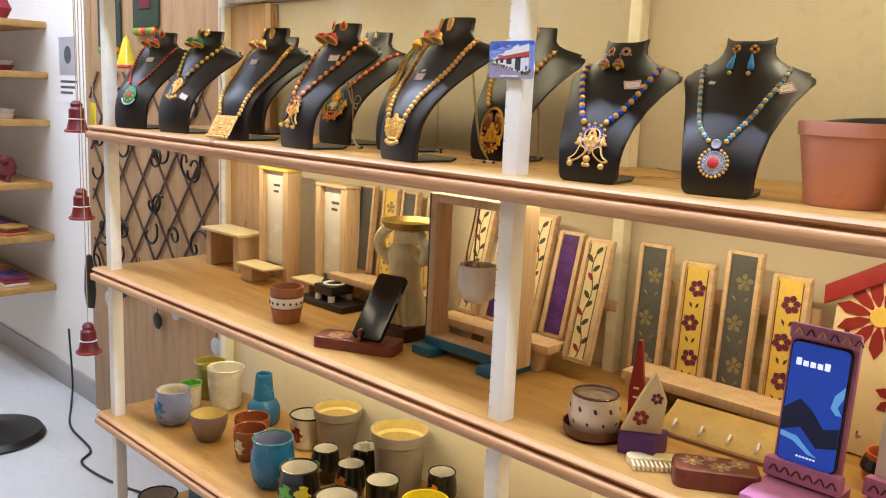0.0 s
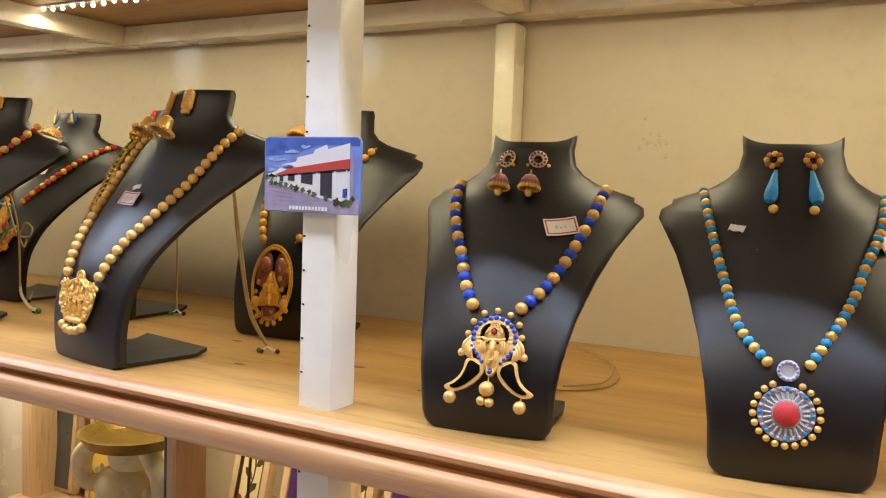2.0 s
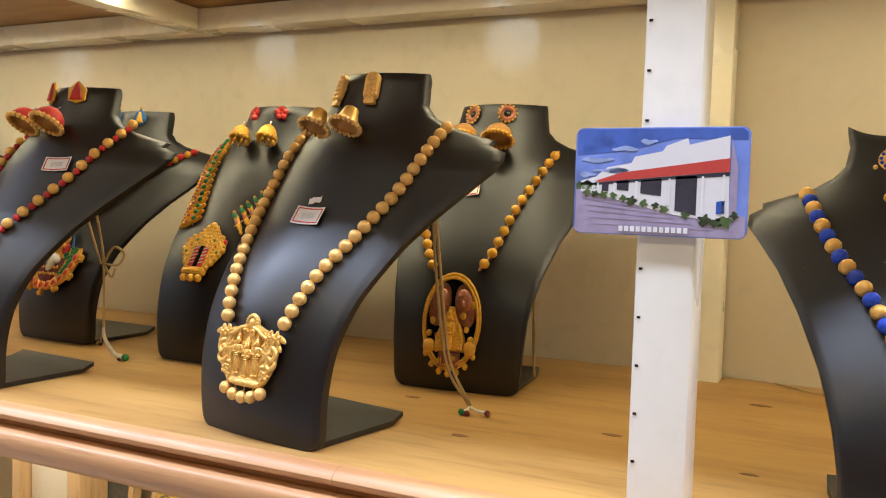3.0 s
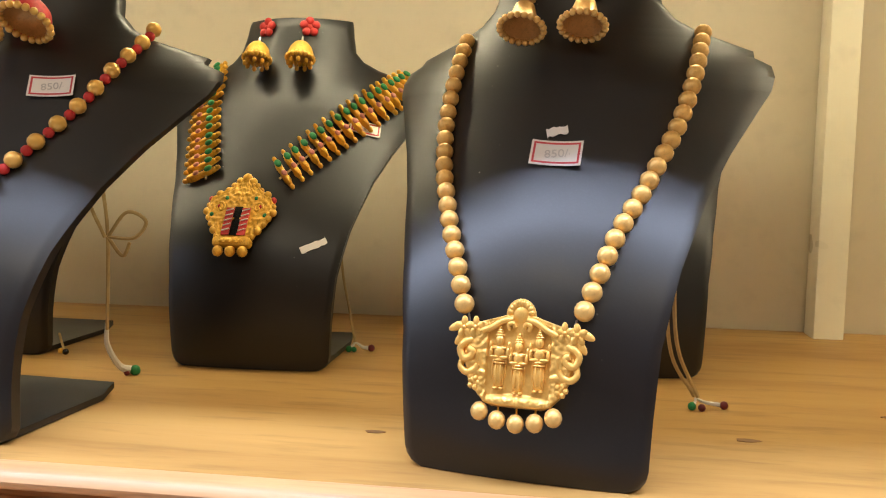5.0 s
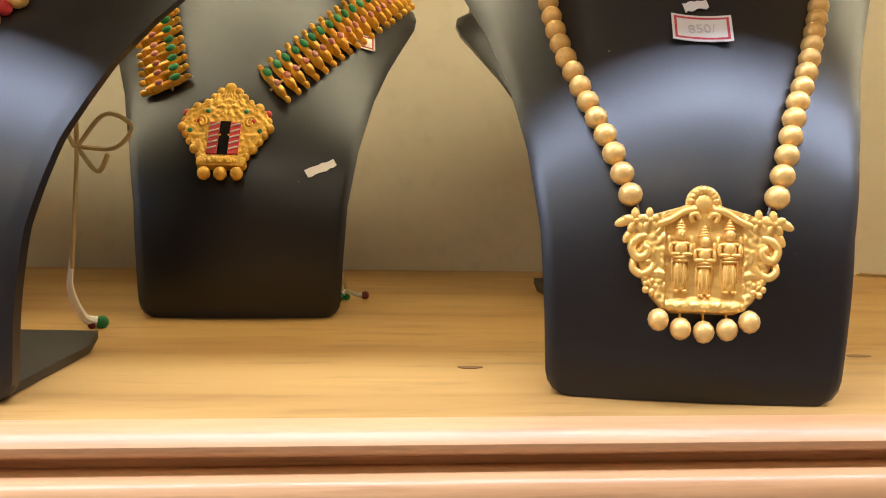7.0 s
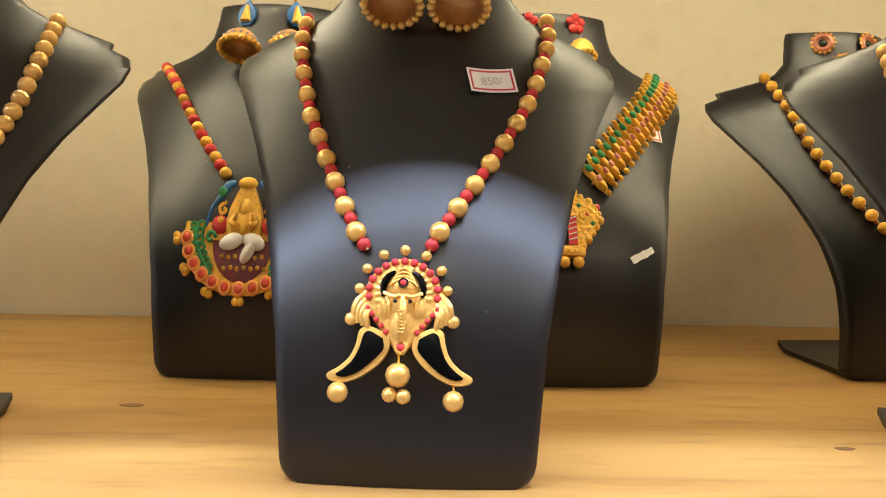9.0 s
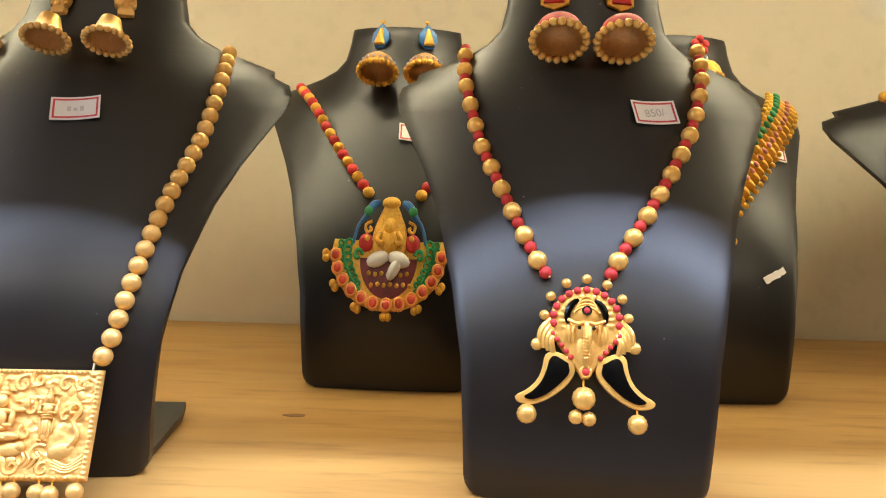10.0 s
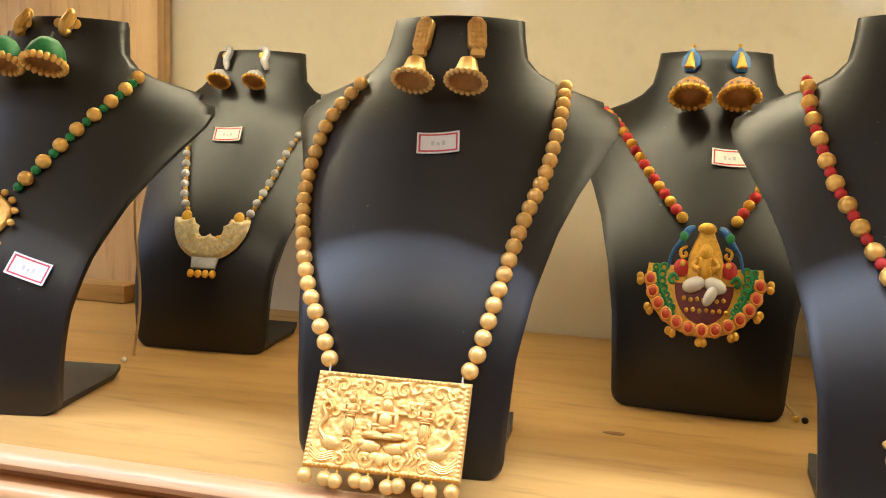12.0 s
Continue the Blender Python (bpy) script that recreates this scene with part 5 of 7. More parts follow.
def price_tag(key, x, z, spin, text="", w=.0235, h=.0135):
    b = BUSTS[key][3]
    ob = thing("price_tag", SPOT[key] @ skin_frame(b, x / 1000, z / 1000, .0009, spin), "white paper price tag with a red printed border", "price tag", "price tags")
    bm = bmesh.new()
    n, rows = 8, []
    for i in range(n + 1):
        px = w * (i / n - .5)
        lift = .0012 * (2 * i / n - 1) ** 2
        rows.append([bm.verts.new((px, py, pz + lift)) for py, pz in ((-h / 2, 0), (h / 2, 0), (h / 2, .0003), (-h / 2, .0003))])
    for a, c in zip(rows, rows[1:]):
        for k in range(4):
            bm.faces.new((a[k], a[(k + 1) % 4], c[(k + 1) % 4], c[k]))
    bm.faces.new(rows[0]), bm.faces.new(rows[-1][::-1])
    part("paper", bm, PAPER, ob)
    t = .0010
    for x0, x1, y0, y1 in ((-w / 2 + t, w / 2 - t, h / 2 - 2 * t, h / 2 - t), (-w / 2 + t, w / 2 - t, -h / 2 + t, -h / 2 + 2 * t), (-w / 2 + t, -w / 2 + 2 * t, -h / 2 + 2 * t, h / 2 - 2 * t), (w / 2 - 2 * t, w / 2 - t, -h / 2 + 2 * t, h / 2 - 2 * t)):
        bm = bmesh.new()
        cols = []
        for i in range(9):
            px = x0 + (x1 - x0) * i / 8
            lift = .0012 * (2 * px / w) ** 2 + .00036
            cols.append((bm.verts.new((px, y0, lift)), bm.verts.new((px, y1, lift)), bm.verts.new((px, y1, lift - .0002)), bm.verts.new((px, y0, lift - .0002))))
        for a, c in zip(cols, cols[1:]):
            for k in range(4):
                bm.faces.new((a[k], a[(k + 1) % 4], c[(k + 1) % 4], c[k]))
        part("border", bm, TAG_RED, ob, "red printed line")
    if text:
        letters(text, .0062, PENCIL, ob, pose(.001, -.0004, .00055, 0, 0, 6))
    else:
        for k in range(3):
            part("scribble", box(-.004 + .003 * k, -.0022 + .003 * k, -.0016, .0012 - .001 * (k % 2), .0004, .00055), PENCIL, ob)
    return ob


price_tag("trio", 5, 139, -2, "850/-")
price_tag("claw", 32, 172, 2, "850/-")
price_tag("plaque", 3, 165, 6)
price_tag("goddess", 12, 163, -3)
price_tag("garland", 61, 158, -16, w=.022, h=.011)
price_tag("silver", -3, 167, 3)
price_tag("emerald", 34, 84, -20)
price_tag("oval", -12, 162, 6)
price_tag("blue", 33, 134, 8)
price_tag("turquoise", 55, 135, 14)
price_tag("round", 10, 170, 0)

# ---- other things on the upper shelf ----
TERRA = surface("terracotta_pink_plastic", (0.66, 0.285, 0.195), 0.5, vary=0.07, big=14, fine=120)
YELLOW_POT = surface("lemon_plastic", (0.66, 0.58, 0.10), 0.45, vary=0.06, big=14, fine=120)
GREY_POT = surface("grey_plastic", (0.27, 0.26, 0.25), 0.5, vary=0.08, big=14)
TAN_POT = surface("tan_clay", (0.40, 0.24, 0.13), 0.5, vary=0.12, big=20)
BROWN_POT = surface("brown_glaze", (0.10, 0.035, 0.018), 0.3, vary=0.2, big=20)
BLACK_PLASTIC = surface("black_plastic", (0.012, 0.012, 0.012), 0.35, vary=0.2)
OLIVE_GLASS = surface("olive_glaze", (0.20, 0.20, 0.10), 0.12, vary=0.15, big=20)
SKY = surface("print_sky", (0.17, 0.25, 0.62), 0.3, vary=0.35, big=30, fine=60, relief=0)
PRINT_WHITE = surface("print_white", (0.80, 0.80, 0.82), 0.3, vary=0.05, relief=0)
PRINT_RED = surface("print_red", (0.55, 0.07, 0.06), 0.3, vary=0.15, relief=0)
PRINT_DARK = surface("print_dark", (0.05, 0.05, 0.07), 0.3, vary=0.3, relief=0)
PRINT_GROUND = surface("print_ground", (0.36, 0.31, 0.45), 0.3, vary=0.15, big=60, relief=0)
PRINT_GREEN = surface("print_green", (0.10, 0.16, 0.06), 0.3, vary=0.4, big=200, relief=0)
PRINT_BLUE = surface("print_blue", (0.03, 0.10, 0.45), 0.3, vary=0.2, relief=0)


CW, CH = 0.083, 0.0525
card = thing("photo_magnet", pose(0.0205, 0.0122, 1.3645, 90, 0, 0), "glossy photo card of a white house on the steel post", "photo card")
part("card", slab(rounded(CW, CH, 0.004), 0.0016, 0.0003), SKY, card, "", pose(0, 0, 0.0005))


def printed(name, poly, material, level):
    pts = [((u - .5) * CW, (.5 - v) * CH) for u, v in poly]
    part(name, slab(pts, 0.00010), material, card, "", pose(0, 0, 0.0021 + 0.00012 * level))


printed("ground", [(.012, .56), (.35, .56), (.988, .80), (.988, .97), (.96, .99), (.04, .99), (.012, .97)], PRINT_GROUND, 0)
printed("deep_sky", [(.012, .03), (.04, .012), (.96, .012), (.985, .05), (.985, .12), (.60, .10), (.30, .22), (.012, .26)], surface("print_deep_sky", (0.07, 0.14, 0.48), 0.3, vary=0.4, big=40, fine=90, relief=0), 0)
CLOUD = surface("print_cloud", (0.36, 0.46, 0.76), 0.3, vary=0.3, big=90, relief=0)
for u, v, w in ((.14, .30, .20), (.30, .20, .16), (.22, .40, .22), (.08, .44, .10), (.44, .13, .10)):
    printed("cloud", [(u + w * .5 * math.cos(a), v + .022 * math.sin(a) * (1 + .5 * math.sin(3 * a + u * 20))) for a in np.linspace(0, 2 * math.pi, 16, endpoint=False)], CLOUD, 1)
printed("tree_line", [(.012, .53), (.03, .50), (.05, .52), (.08, .49), (.11, .52), (.14, .51), (.14, .58), (.012, .58)], PRINT_GREEN, 1)
printed("house_front", [(.04, .50), (.13, .46), (.20, .37), (.34, .33), (.36, .27), (.52, .22), (.54, .17), (.66, .10), (.67, .16), (.89, .08), (.90, .86), (.60, .80), (.10, .61), (.04, .60)], PRINT_WHITE, 1)
printed("roof", [(.13, .50), (.28, .42), (.895, .28), (.895, .40), (.60, .44), (.15, .51)], PRINT_RED, 2)
printed("end_wall", [(.90, .10), (.94, .36), (.94, .80), (.90, .86)], PRINT_GROUND, 2)
printed("eave_shade", [(.15, .512), (.60, .443), (.895, .402), (.895, .440), (.60, .475), (.15, .535)], PRINT_DARK, 2)
for u in (.24, .37, .56, .745, .86):
    printed("column", [(u, .52 - (u - .2) * .14), (u + .012, .52 - (u - .2) * .14), (u + .012, .60 + (u - .2) * .32), (u, .60 + (u - .2) * .32)], PRINT_WHITE, 3)
for poly in ([(.26, .50), (.33, .49), (.33, .59), (.26, .58)], [(.40, .49), (.52, .47), (.52, .63), (.40, .61)], [(.60, .45), (.72, .44), (.72, .80), (.60, .76)], [(.17, .53), (.21, .52), (.21, .60), (.17, .59)]):
    printed("opening", poly, PRINT_DARK, 2)
printed("sign", [(.83, .67), (.875, .66), (.875, .78), (.83, .78)], PRINT_BLUE, 3)
PRINT_SHRUB = surface("print_shrub", (0.05, 0.075, 0.035), 0.3, vary=0.6, big=400, relief=0)
for u, v, r in ((.08, .61, .022), (.13, .62, .020), (.18, .63, .024), (.24, .635, .020), (.30, .66, .020), (.35, .68, .028), (.42, .70, .022), (.49, .72, .020), (.54, .75, .024), (.66, .80, .022), (.77, .84, .034), (.83, .86, .028), (.88, .85, .036), (.93, .79, .022)):
    printed("shrub", [(u + r * math.cos(a) * (1 + .4 * math.sin(5 * a + u * 60)), v + 1.5 * r * math.sin(a) * (1 + .3 * math.sin(4 * a + u * 90))) for a in np.linspace(0, 2 * math.pi, 18, endpoint=False)], PRINT_SHRUB if int(u * 100) % 2 else PRINT_GREEN, 3)
for k in range(5):
    printed("paving_line", [(.05 + .02 * k, .66 + .06 * k), (.40 + .10 * k, .74 + .045 * k), (.40 + .10 * k, .747 + .045 * k), (.05 + .02 * k, .667 + .06 * k)], surface("print_paving", (0.33, 0.285, 0.42), 0.3, relief=0), 1)
for k in range(12):
    printed("caption_bar", [(.28 + .034 * k, .915), (.28 + .034 * k + .024, .915), (.28 + .034 * k + .024, .965), (.28 + .034 * k, .965)], PRINT_WHITE, 3)


def planter(place, rt, rb, h, material, label, band=0.017, name="flower_pot", group="", wall=0.004):
    ob = thing(name, pose(*place), label, "pot", group)
    part("body", lathe([(0, 0), (rb * .96, 0), (rb, .002), (rt * .93, h - band - .003), (rt * .935, h - band), (rt * .985, h - band + .001), (rt, h - .003), (rt - .001, h), (rt - wall, h), (rt - wall - .001, h - .006), (rb - wall, .006), (0, .006)], 56), material, ob)
    return ob


planter((.462, .112, Z1), .0600, .0440, .098, TERRA, "large terracotta-pink planter on the pine shelf")
planter((.606, .112, Z1), .0600, .0440, .098, YELLOW_POT, "large lemon yellow planter on the pine shelf")
saucer = thing("saucer", pose(.468, .128, Z1 + .088, 5, -3, 0), "black plastic plant saucer lying in the planter", "saucer")
part("dish", lathe([(0, 0), (.036, 0), (.042, .010), (.0435, .0115), (.0425, .013), (.040, .012), (.0345, .003), (0, .003)], 40), BLACK_PLASTIC, saucer)
saucer = thing("saucer", pose(.455, .100, Z1 + .076, -8, 4, 0), "black plastic plant saucer lying in the planter", "saucer")
part("dish", lathe([(0, 0), (.034, 0), (.040, .010), (.0415, .0115), (.0405, .013), (.038, .012), (.0325, .003), (0, .003)], 40), BLACK_PLASTIC, saucer)
bowl = thing("glazed_bowl", pose(.612, .118, Z1 + .058), "olive glazed bowl set in the yellow planter", "bowl")
part("body", lathe([(0, 0), (.030, 0), (.044, .030), (.047, .052), (.045, .052), (.042, .030), (.028, .004), (0, .004)], 40), OLIVE_GLASS, bowl)
saucer = thing("saucer", pose(.622, .150, Z1 + .112, 6, 0, 0), "black plastic plant saucer on the bowl", "saucer")
part("dish", lathe([(0, 0), (.034, 0), (.040, .009), (.0405, .012), (.038, .011), (.0325, .003), (0, .003)], 40), BLACK_PLASTIC, saucer)
for k in range(4):
    pot = planter((.489, .318, Z1 + .030 * k), .0420, .0330, .058, GREY_POT, "grey plastic planter in a nested stack", .010, group="nested grey pots", wall=.0035)
    if k == 0:
        part("sticker", box(-.006, .006, -.0008, 0, -.010, .010), PAPER, pot, "white sticker", pose(-.008, -.0368, .028, 8, 0, -12))
stack = thing("striped_pot", pose(.690, .300, Z1), "tan clay pot with brown bands in a dark dish", "pot")
part("lower_pot", lathe([(0, 0), (.040, 0), (.052, .085), (.050, .085), (.038, .004), (0, .004)], 40), BROWN_POT, stack)
part("dish", lathe([(0, .082), (.050, .082), (.066, .100), (.067, .104), (.064, .104), (.048, .088), (0, .088)], 44), BLACK_PLASTIC, stack)
part("upper_pot", lathe([(0, .088), (.040, .088), (.048, .115), (.052, .145), (.055, .150), (.055, .155), (.052, .155), (.046, .120), (.038, .094), (0, .094)], 44), TAN_POT, stack)
for z0, r in ((.134, .0512), (.113, .0484), (.149, .0556)):
    part("band", lathe([(r, z0), (r + .0006, z0 + .001), (r + .0010, z0 + .005), (r + .0004, z0 + .006), (r - .002, z0 + .003), (r, z0)], 44), BROWN_POT, stack)

# cords of the necklaces, hanging behind the busts and lying on the shelf
def loose_cord(label, lines, ends, r=.0011):
    ob = thing("loose_string", pose(0, 0, 0), label, "string", "loose strings")
    for line in lines:
        part("cord", tube(smooth_line(line, 8), r, 6), CORD, ob)
    for p, mat, rr in ends:
        part("end_bead", ball(rr, p, 1, 10), mat, ob)
    return ob


def tassel(ob, line, r=.0016):
    part("thread", tube(smooth_line(line, 6), [r * (.6 + .8 * k / (6 * (len(line) - 1))) for k in range(6 * (len(line) - 1) + 1)], 7), THREAD, ob, "white thread end")


c = loose_cord("beige waxed string hanging beside a bust", [[(-.152, .120, Z1 + .150), (-.150, .128, Z1 + .100), (-.146, .138, Z1 + .040), (-.132, .146, Z1 + .006)], [(-.155, .122, Z1 + .150), (-.154, .130, Z1 + .095), (-.149, .140, Z1 + .035), (-.134, .147, Z1 + .006)]], [((-.118, .144, Z1 + .0025), MAROON, .0024), ((-.136, .139, Z1 + .0025), GREEN, .0024), ((-.131, .137, Z1 + .0025), MAROON, .0022)])
tassel(c, [(-.133, .147, Z1 + .005), (-.127, .146, Z1 + .003), (-.118, .144, Z1 + .0025)], .0010)
tassel(c, [(-.133, .147, Z1 + .005), (-.134, .143, Z1 + .003), (-.136, .139, Z1 + .0025)], .0010)
c = loose_cord("beige waxed string tied in a bow behind a bust", [[(-.472, .112, Z1 + .150), (-.476, .124, Z1 + .120), (-.477, .130, Z1 + .089), (-.482, .135, Z1 + .032)], [(-.477, .130, Z1 + .089), (-.464, .129, Z1 + .104), (-.452, .129, Z1 + .099), (-.460, .130, Z1 + .089), (-.477, .130, Z1 + .089)], [(-.477, .130, Z1 + .089), (-.468, .130, Z1 + .078), (-.463, .130, Z1 + .086)], [(-.477, .127, Z1 + .089), (-.488, .128, Z1 + .112), (-.492, .118, Z1 + .150)]], [((-.474, .152, Z1 + .003), GREEN, .0034), ((-.479, .153, Z1 + .003), GREEN, .0024), ((-.478, .149, Z1 + .002), MAROON, .0020)])
tassel(c, [(-.482, .135, Z1 + .036), (-.484, .138, Z1 + .022), (-.481, .146, Z1 + .007), (-.476, .152, Z1 + .003)], .0019)
c = loose_cord("beige waxed string hanging behind a bust", [[(-.374, .262, Z1 + .150), (-.370, .260, Z1 + .066), (-.362, .252, Z1 + .030), (-.356, .247, Z1 + .006)]], [((-.344, .246, Z1 + .0025), MAROON, .0026), ((-.359, .240, Z1 + .0025), GREEN, .0024), ((-.355, .239, Z1 + .0025), GREEN, .0020)])
tassel(c, [(-.356, .247, Z1 + .006), (-.350, .246, Z1 + .003), (-.345, .246, Z1 + .0025)], .0012)
tassel(c, [(-.356, .247, Z1 + .006), (-.358, .243, Z1 + .003), (-.359, .240, Z1 + .0025)], .0012)
c = loose_cord("brown waxed string in a loop on the shelf", [[(.059, .378, Z1 + .0015), (.105, .350, Z1 + .0015), (.143, .311, Z1 + .0015), (.172, .255, Z1 + .0015), (.177, .204, Z1 + .0015), (.155, .172, Z1 + .0015), (.124, .162, Z1 + .0015)], [(.058, .372, Z1 + .0032), (.138, .308, Z1 + .0032), (.166, .255, Z1 + .0032), (.171, .206, Z1 + .0032), (.150, .176, Z1 + .0032)]], [((.124, .162, Z1 + .0022), MAROON, .0020)], .0009)
c = loose_cord("brown twisted string hanging behind a bust", [[(-.138, .270, Z1 + .150), (-.134, .278, Z1 + .084), (-.131, .280, Z1 + .040), (-.131, .280, Z1 + .003)], [(-.136, .270, Z1 + .150), (-.1325, .279, Z1 + .084), (-.1330, .281, Z1 + .040), (-.1305, .282, Z1 + .003)]], [], .0010)
c = loose_cord("pale string hanging from a bust", [[(-.985, .140, Z1 + .150), (-.992, .150, Z1 + .100), (-.994, .158, Z1 + .050), (-1.004, .165, Z1 + .006)]], [((-1.012, .165, Z1 + .002), THREAD, .0020)], .0010)
c = loose_cord("string ends with dark beads beside a bust", [[(-.560, .205, Z1 + .012), (-.552, .196, Z1 + .006), (-.546, .190, Z1 + .003)]], [((-.546, .190, Z1 + .003), BLACK_GLOSS, .0022), ((-.551, .192, Z1 + .003), OLD_GOLD, .0020)], .0009)
# knots in the upper shelf's boards
board = [o for o in unit.children if o.name.startswith("shelf_board")][0]
KNOT = surface("dark_knot", (0.20, 0.085, 0.03), 0.5, vary=0.4, big=300)
for x, y, r in ((-.19, .169, .0036), (.052, .29, .005), (-.66, .132, .0038), (-.116, .091, .0035), (-.028, .145, .0040), (.061, .105, .0030), (-.47, .300, .006), (-.30, .070, .003), (.30, .10, .006)):
    part("knot", slab([(r * 1.7 * math.cos(a) * (1 + .15 * math.sin(3 * a + x * 40)), r * .75 * math.sin(a)) for a in np.linspace(0, 2 * math.pi, 16, endpoint=False)], .00025), KNOT, board, "", pose(x, y, Z1 + .0001))
# torn tape on two busts, paper scraps
for key, x, z, w, spin in (("garland", 42, 80, .018, 24), ("turquoise", -33, 139, .010, -8), ("trio", 4, 149, .010, 12)):
    t = thing("torn_tape", SPOT[key] @ skin_frame(BUSTS[key][3], x / 1000, z / 1000, .0006, spin), "torn remnant of clear tape with white paper", "tape")
    outline = [(w * (i / 8 - .5), .0022 + .0012 * random.random()) for i in range(9)] + [(w * (.5 - i / 8), -.0010 - .0014 * random.random()) for i in range(9)]
    part("scrap", slab(outline, .0003), PAPER, t)
scrap = thing("paper_scrap", pose(.400, .255, Z1 + .0004, 0, 0, 20), "small paper scrap on the shelf", "scrap")
part("scrap", slab([(-.010, -.003), (.008, -.004), (.011, .002), (-.007, .004)], .0006), PAPER, scrap)
wall_back = bpy.data.objects["wall_back"]
STAIN = surface("wall_stain", (0.70, 0.60, 0.42), 0.7, vary=0.3)
for k in range(16):
    x, z = .140 + .030 * random.random(), 1.405 + .035 * random.random() - .4 * (.030 * random.random())
    part("stain", lathe([(0, 0), (.0012 + .0016 * random.random(), 0), (0, .0003)], 9), STAIN, wall_back, "", pose(x, WALL - .0002, z, 90))

# ---- the middle shelf ----
SLATE = surface("slate_grey_paint", (0.10, 0.10, 0.095), 0.6, vary=0.25, big=25)
CANARY = surface("canary_paint", (0.72, 0.50, 0.10), 0.55, vary=0.08, big=20)
CREAM_PAINT = surface("cream_paint", (0.75, 0.62, 0.36), 0.5, vary=0.08, big=20)
PLUM = surface("plum_paint", (0.13, 0.02, 0.05), 0.5, vary=0.2, big=60)
PURPLE = surface("violet_paint", (0.10, 0.03, 0.19), 0.4, vary=0.55, big=28, dark=(0.03, 0.02, 0.12))
LEAF_DARK = surface("dark_leaf_paint", (0.07, 0.055, 0.03), 0.5, vary=0.3, big=60)
GILT_LEAF = surface("dull_gilt_paint", (0.26, 0.22, 0.11), 0.45, vary=0.3, big=60)
PINK = surface("orchid_pink_paint", (0.52, 0.20, 0.40), 0.45, vary=0.12, big=40)
SEA_BLUE = surface("sea_blue_paint", (0.02, 0.12, 0.22), 0.45, vary=0.2, big=30)
BRICK_RED = surface("brick_red_paint", (0.28, 0.020, 0.018), 0.45, vary=0.15, big=30)
IVORY = surface("ivory_resin", (0.82, 0.72, 0.42), 0.32, vary=0.16, big=30, fine=90, relief=0.3)
OLD_BRASS = surface("old_brass", (0.36, 0.24, 0.06), 0.3, metal=0.7, vary=0.3, big=40)
CLAY = surface("red_clay", (0.40, 0.15, 0.08), 0.65, vary=0.12, big=30)
LACQUER = surface("red_brown_lacquer", (0.16, 0.035, 0.022), 0.35, vary=0.3, big=40)
# printed picture of a dummy phone; the glow is added to its colours
SCREEN = glow("phone_screen", (0.010, 0.055, 0.42), 0.55)
SCREEN_LIGHT = glow("phone_wave", (0.12, 0.40, 0.85), 0.5)
SCREEN_DARK = glow("phone_dark_wave", (0.004, 0.012, 0.05), 0.3)
SCREEN_TEXT = glow("phone_text", (0.75, 0.85, 1.0), 0.8)
LILAC_BOX = surface("violet_box", (0.09, 0.02, 0.16), 0.5, vary=0.15)


def petals(parent, cx, cy, n, r, w, material, heart, z=.0, level=.0006):
    for k in range(n):
        a = 2 * math.pi * (k + .25) / n
        pts = [(r * .18, 0), (r * .45, w * .8), (r * .75, w), (r, 0), (r * .75, -w), (r * .45, -w * .8)]
        part("petal", slab([(cx + p * math.cos(a) - q * math.sin(a), cy + p * math.sin(a) + q * math.cos(a)) for p, q in pts], level), material, parent, "", pose(0, 0, z))
    part("flower_heart", lathe([(0, 0), (r * .26, 0), (r * .22, level * 1.8), (0, level * 2)], 14), heart, parent, "", pose(cx, cy, z))


def vine(parent, w, h, material, z, spots):
    n = 16
    for x in (-w / 2 + .0022, w / 2 - .0022):
        part("border_line", box(x - .0007, x + .0007, -h / 2, h / 2, z - .0003, z + .0003), material, parent)
    part("stem", tube([(.0050 * math.sin(5 * k / n * 2.6), -h / 2 + h * k / n * .96, z) for k in range(n + 1)], .0009, 5), material, parent)
    for k in range(12):
        u = (k + .6) / 12.6
        y, s = -h / 2 + h * u, 1 if k % 2 else -1
        x = .0050 * math.sin(13 * u)
        part("leaf", slab([(x, y), (x + s * .0055, y), (x + s * .0120, y + .006), (x + s * .0130, y + .013), (x + s * .0070, y + .012), (x + s * .002, y + .007)][::s], .0006), spots if k % 4 == 0 else material, parent, "", pose(0, 0, z - .0003))


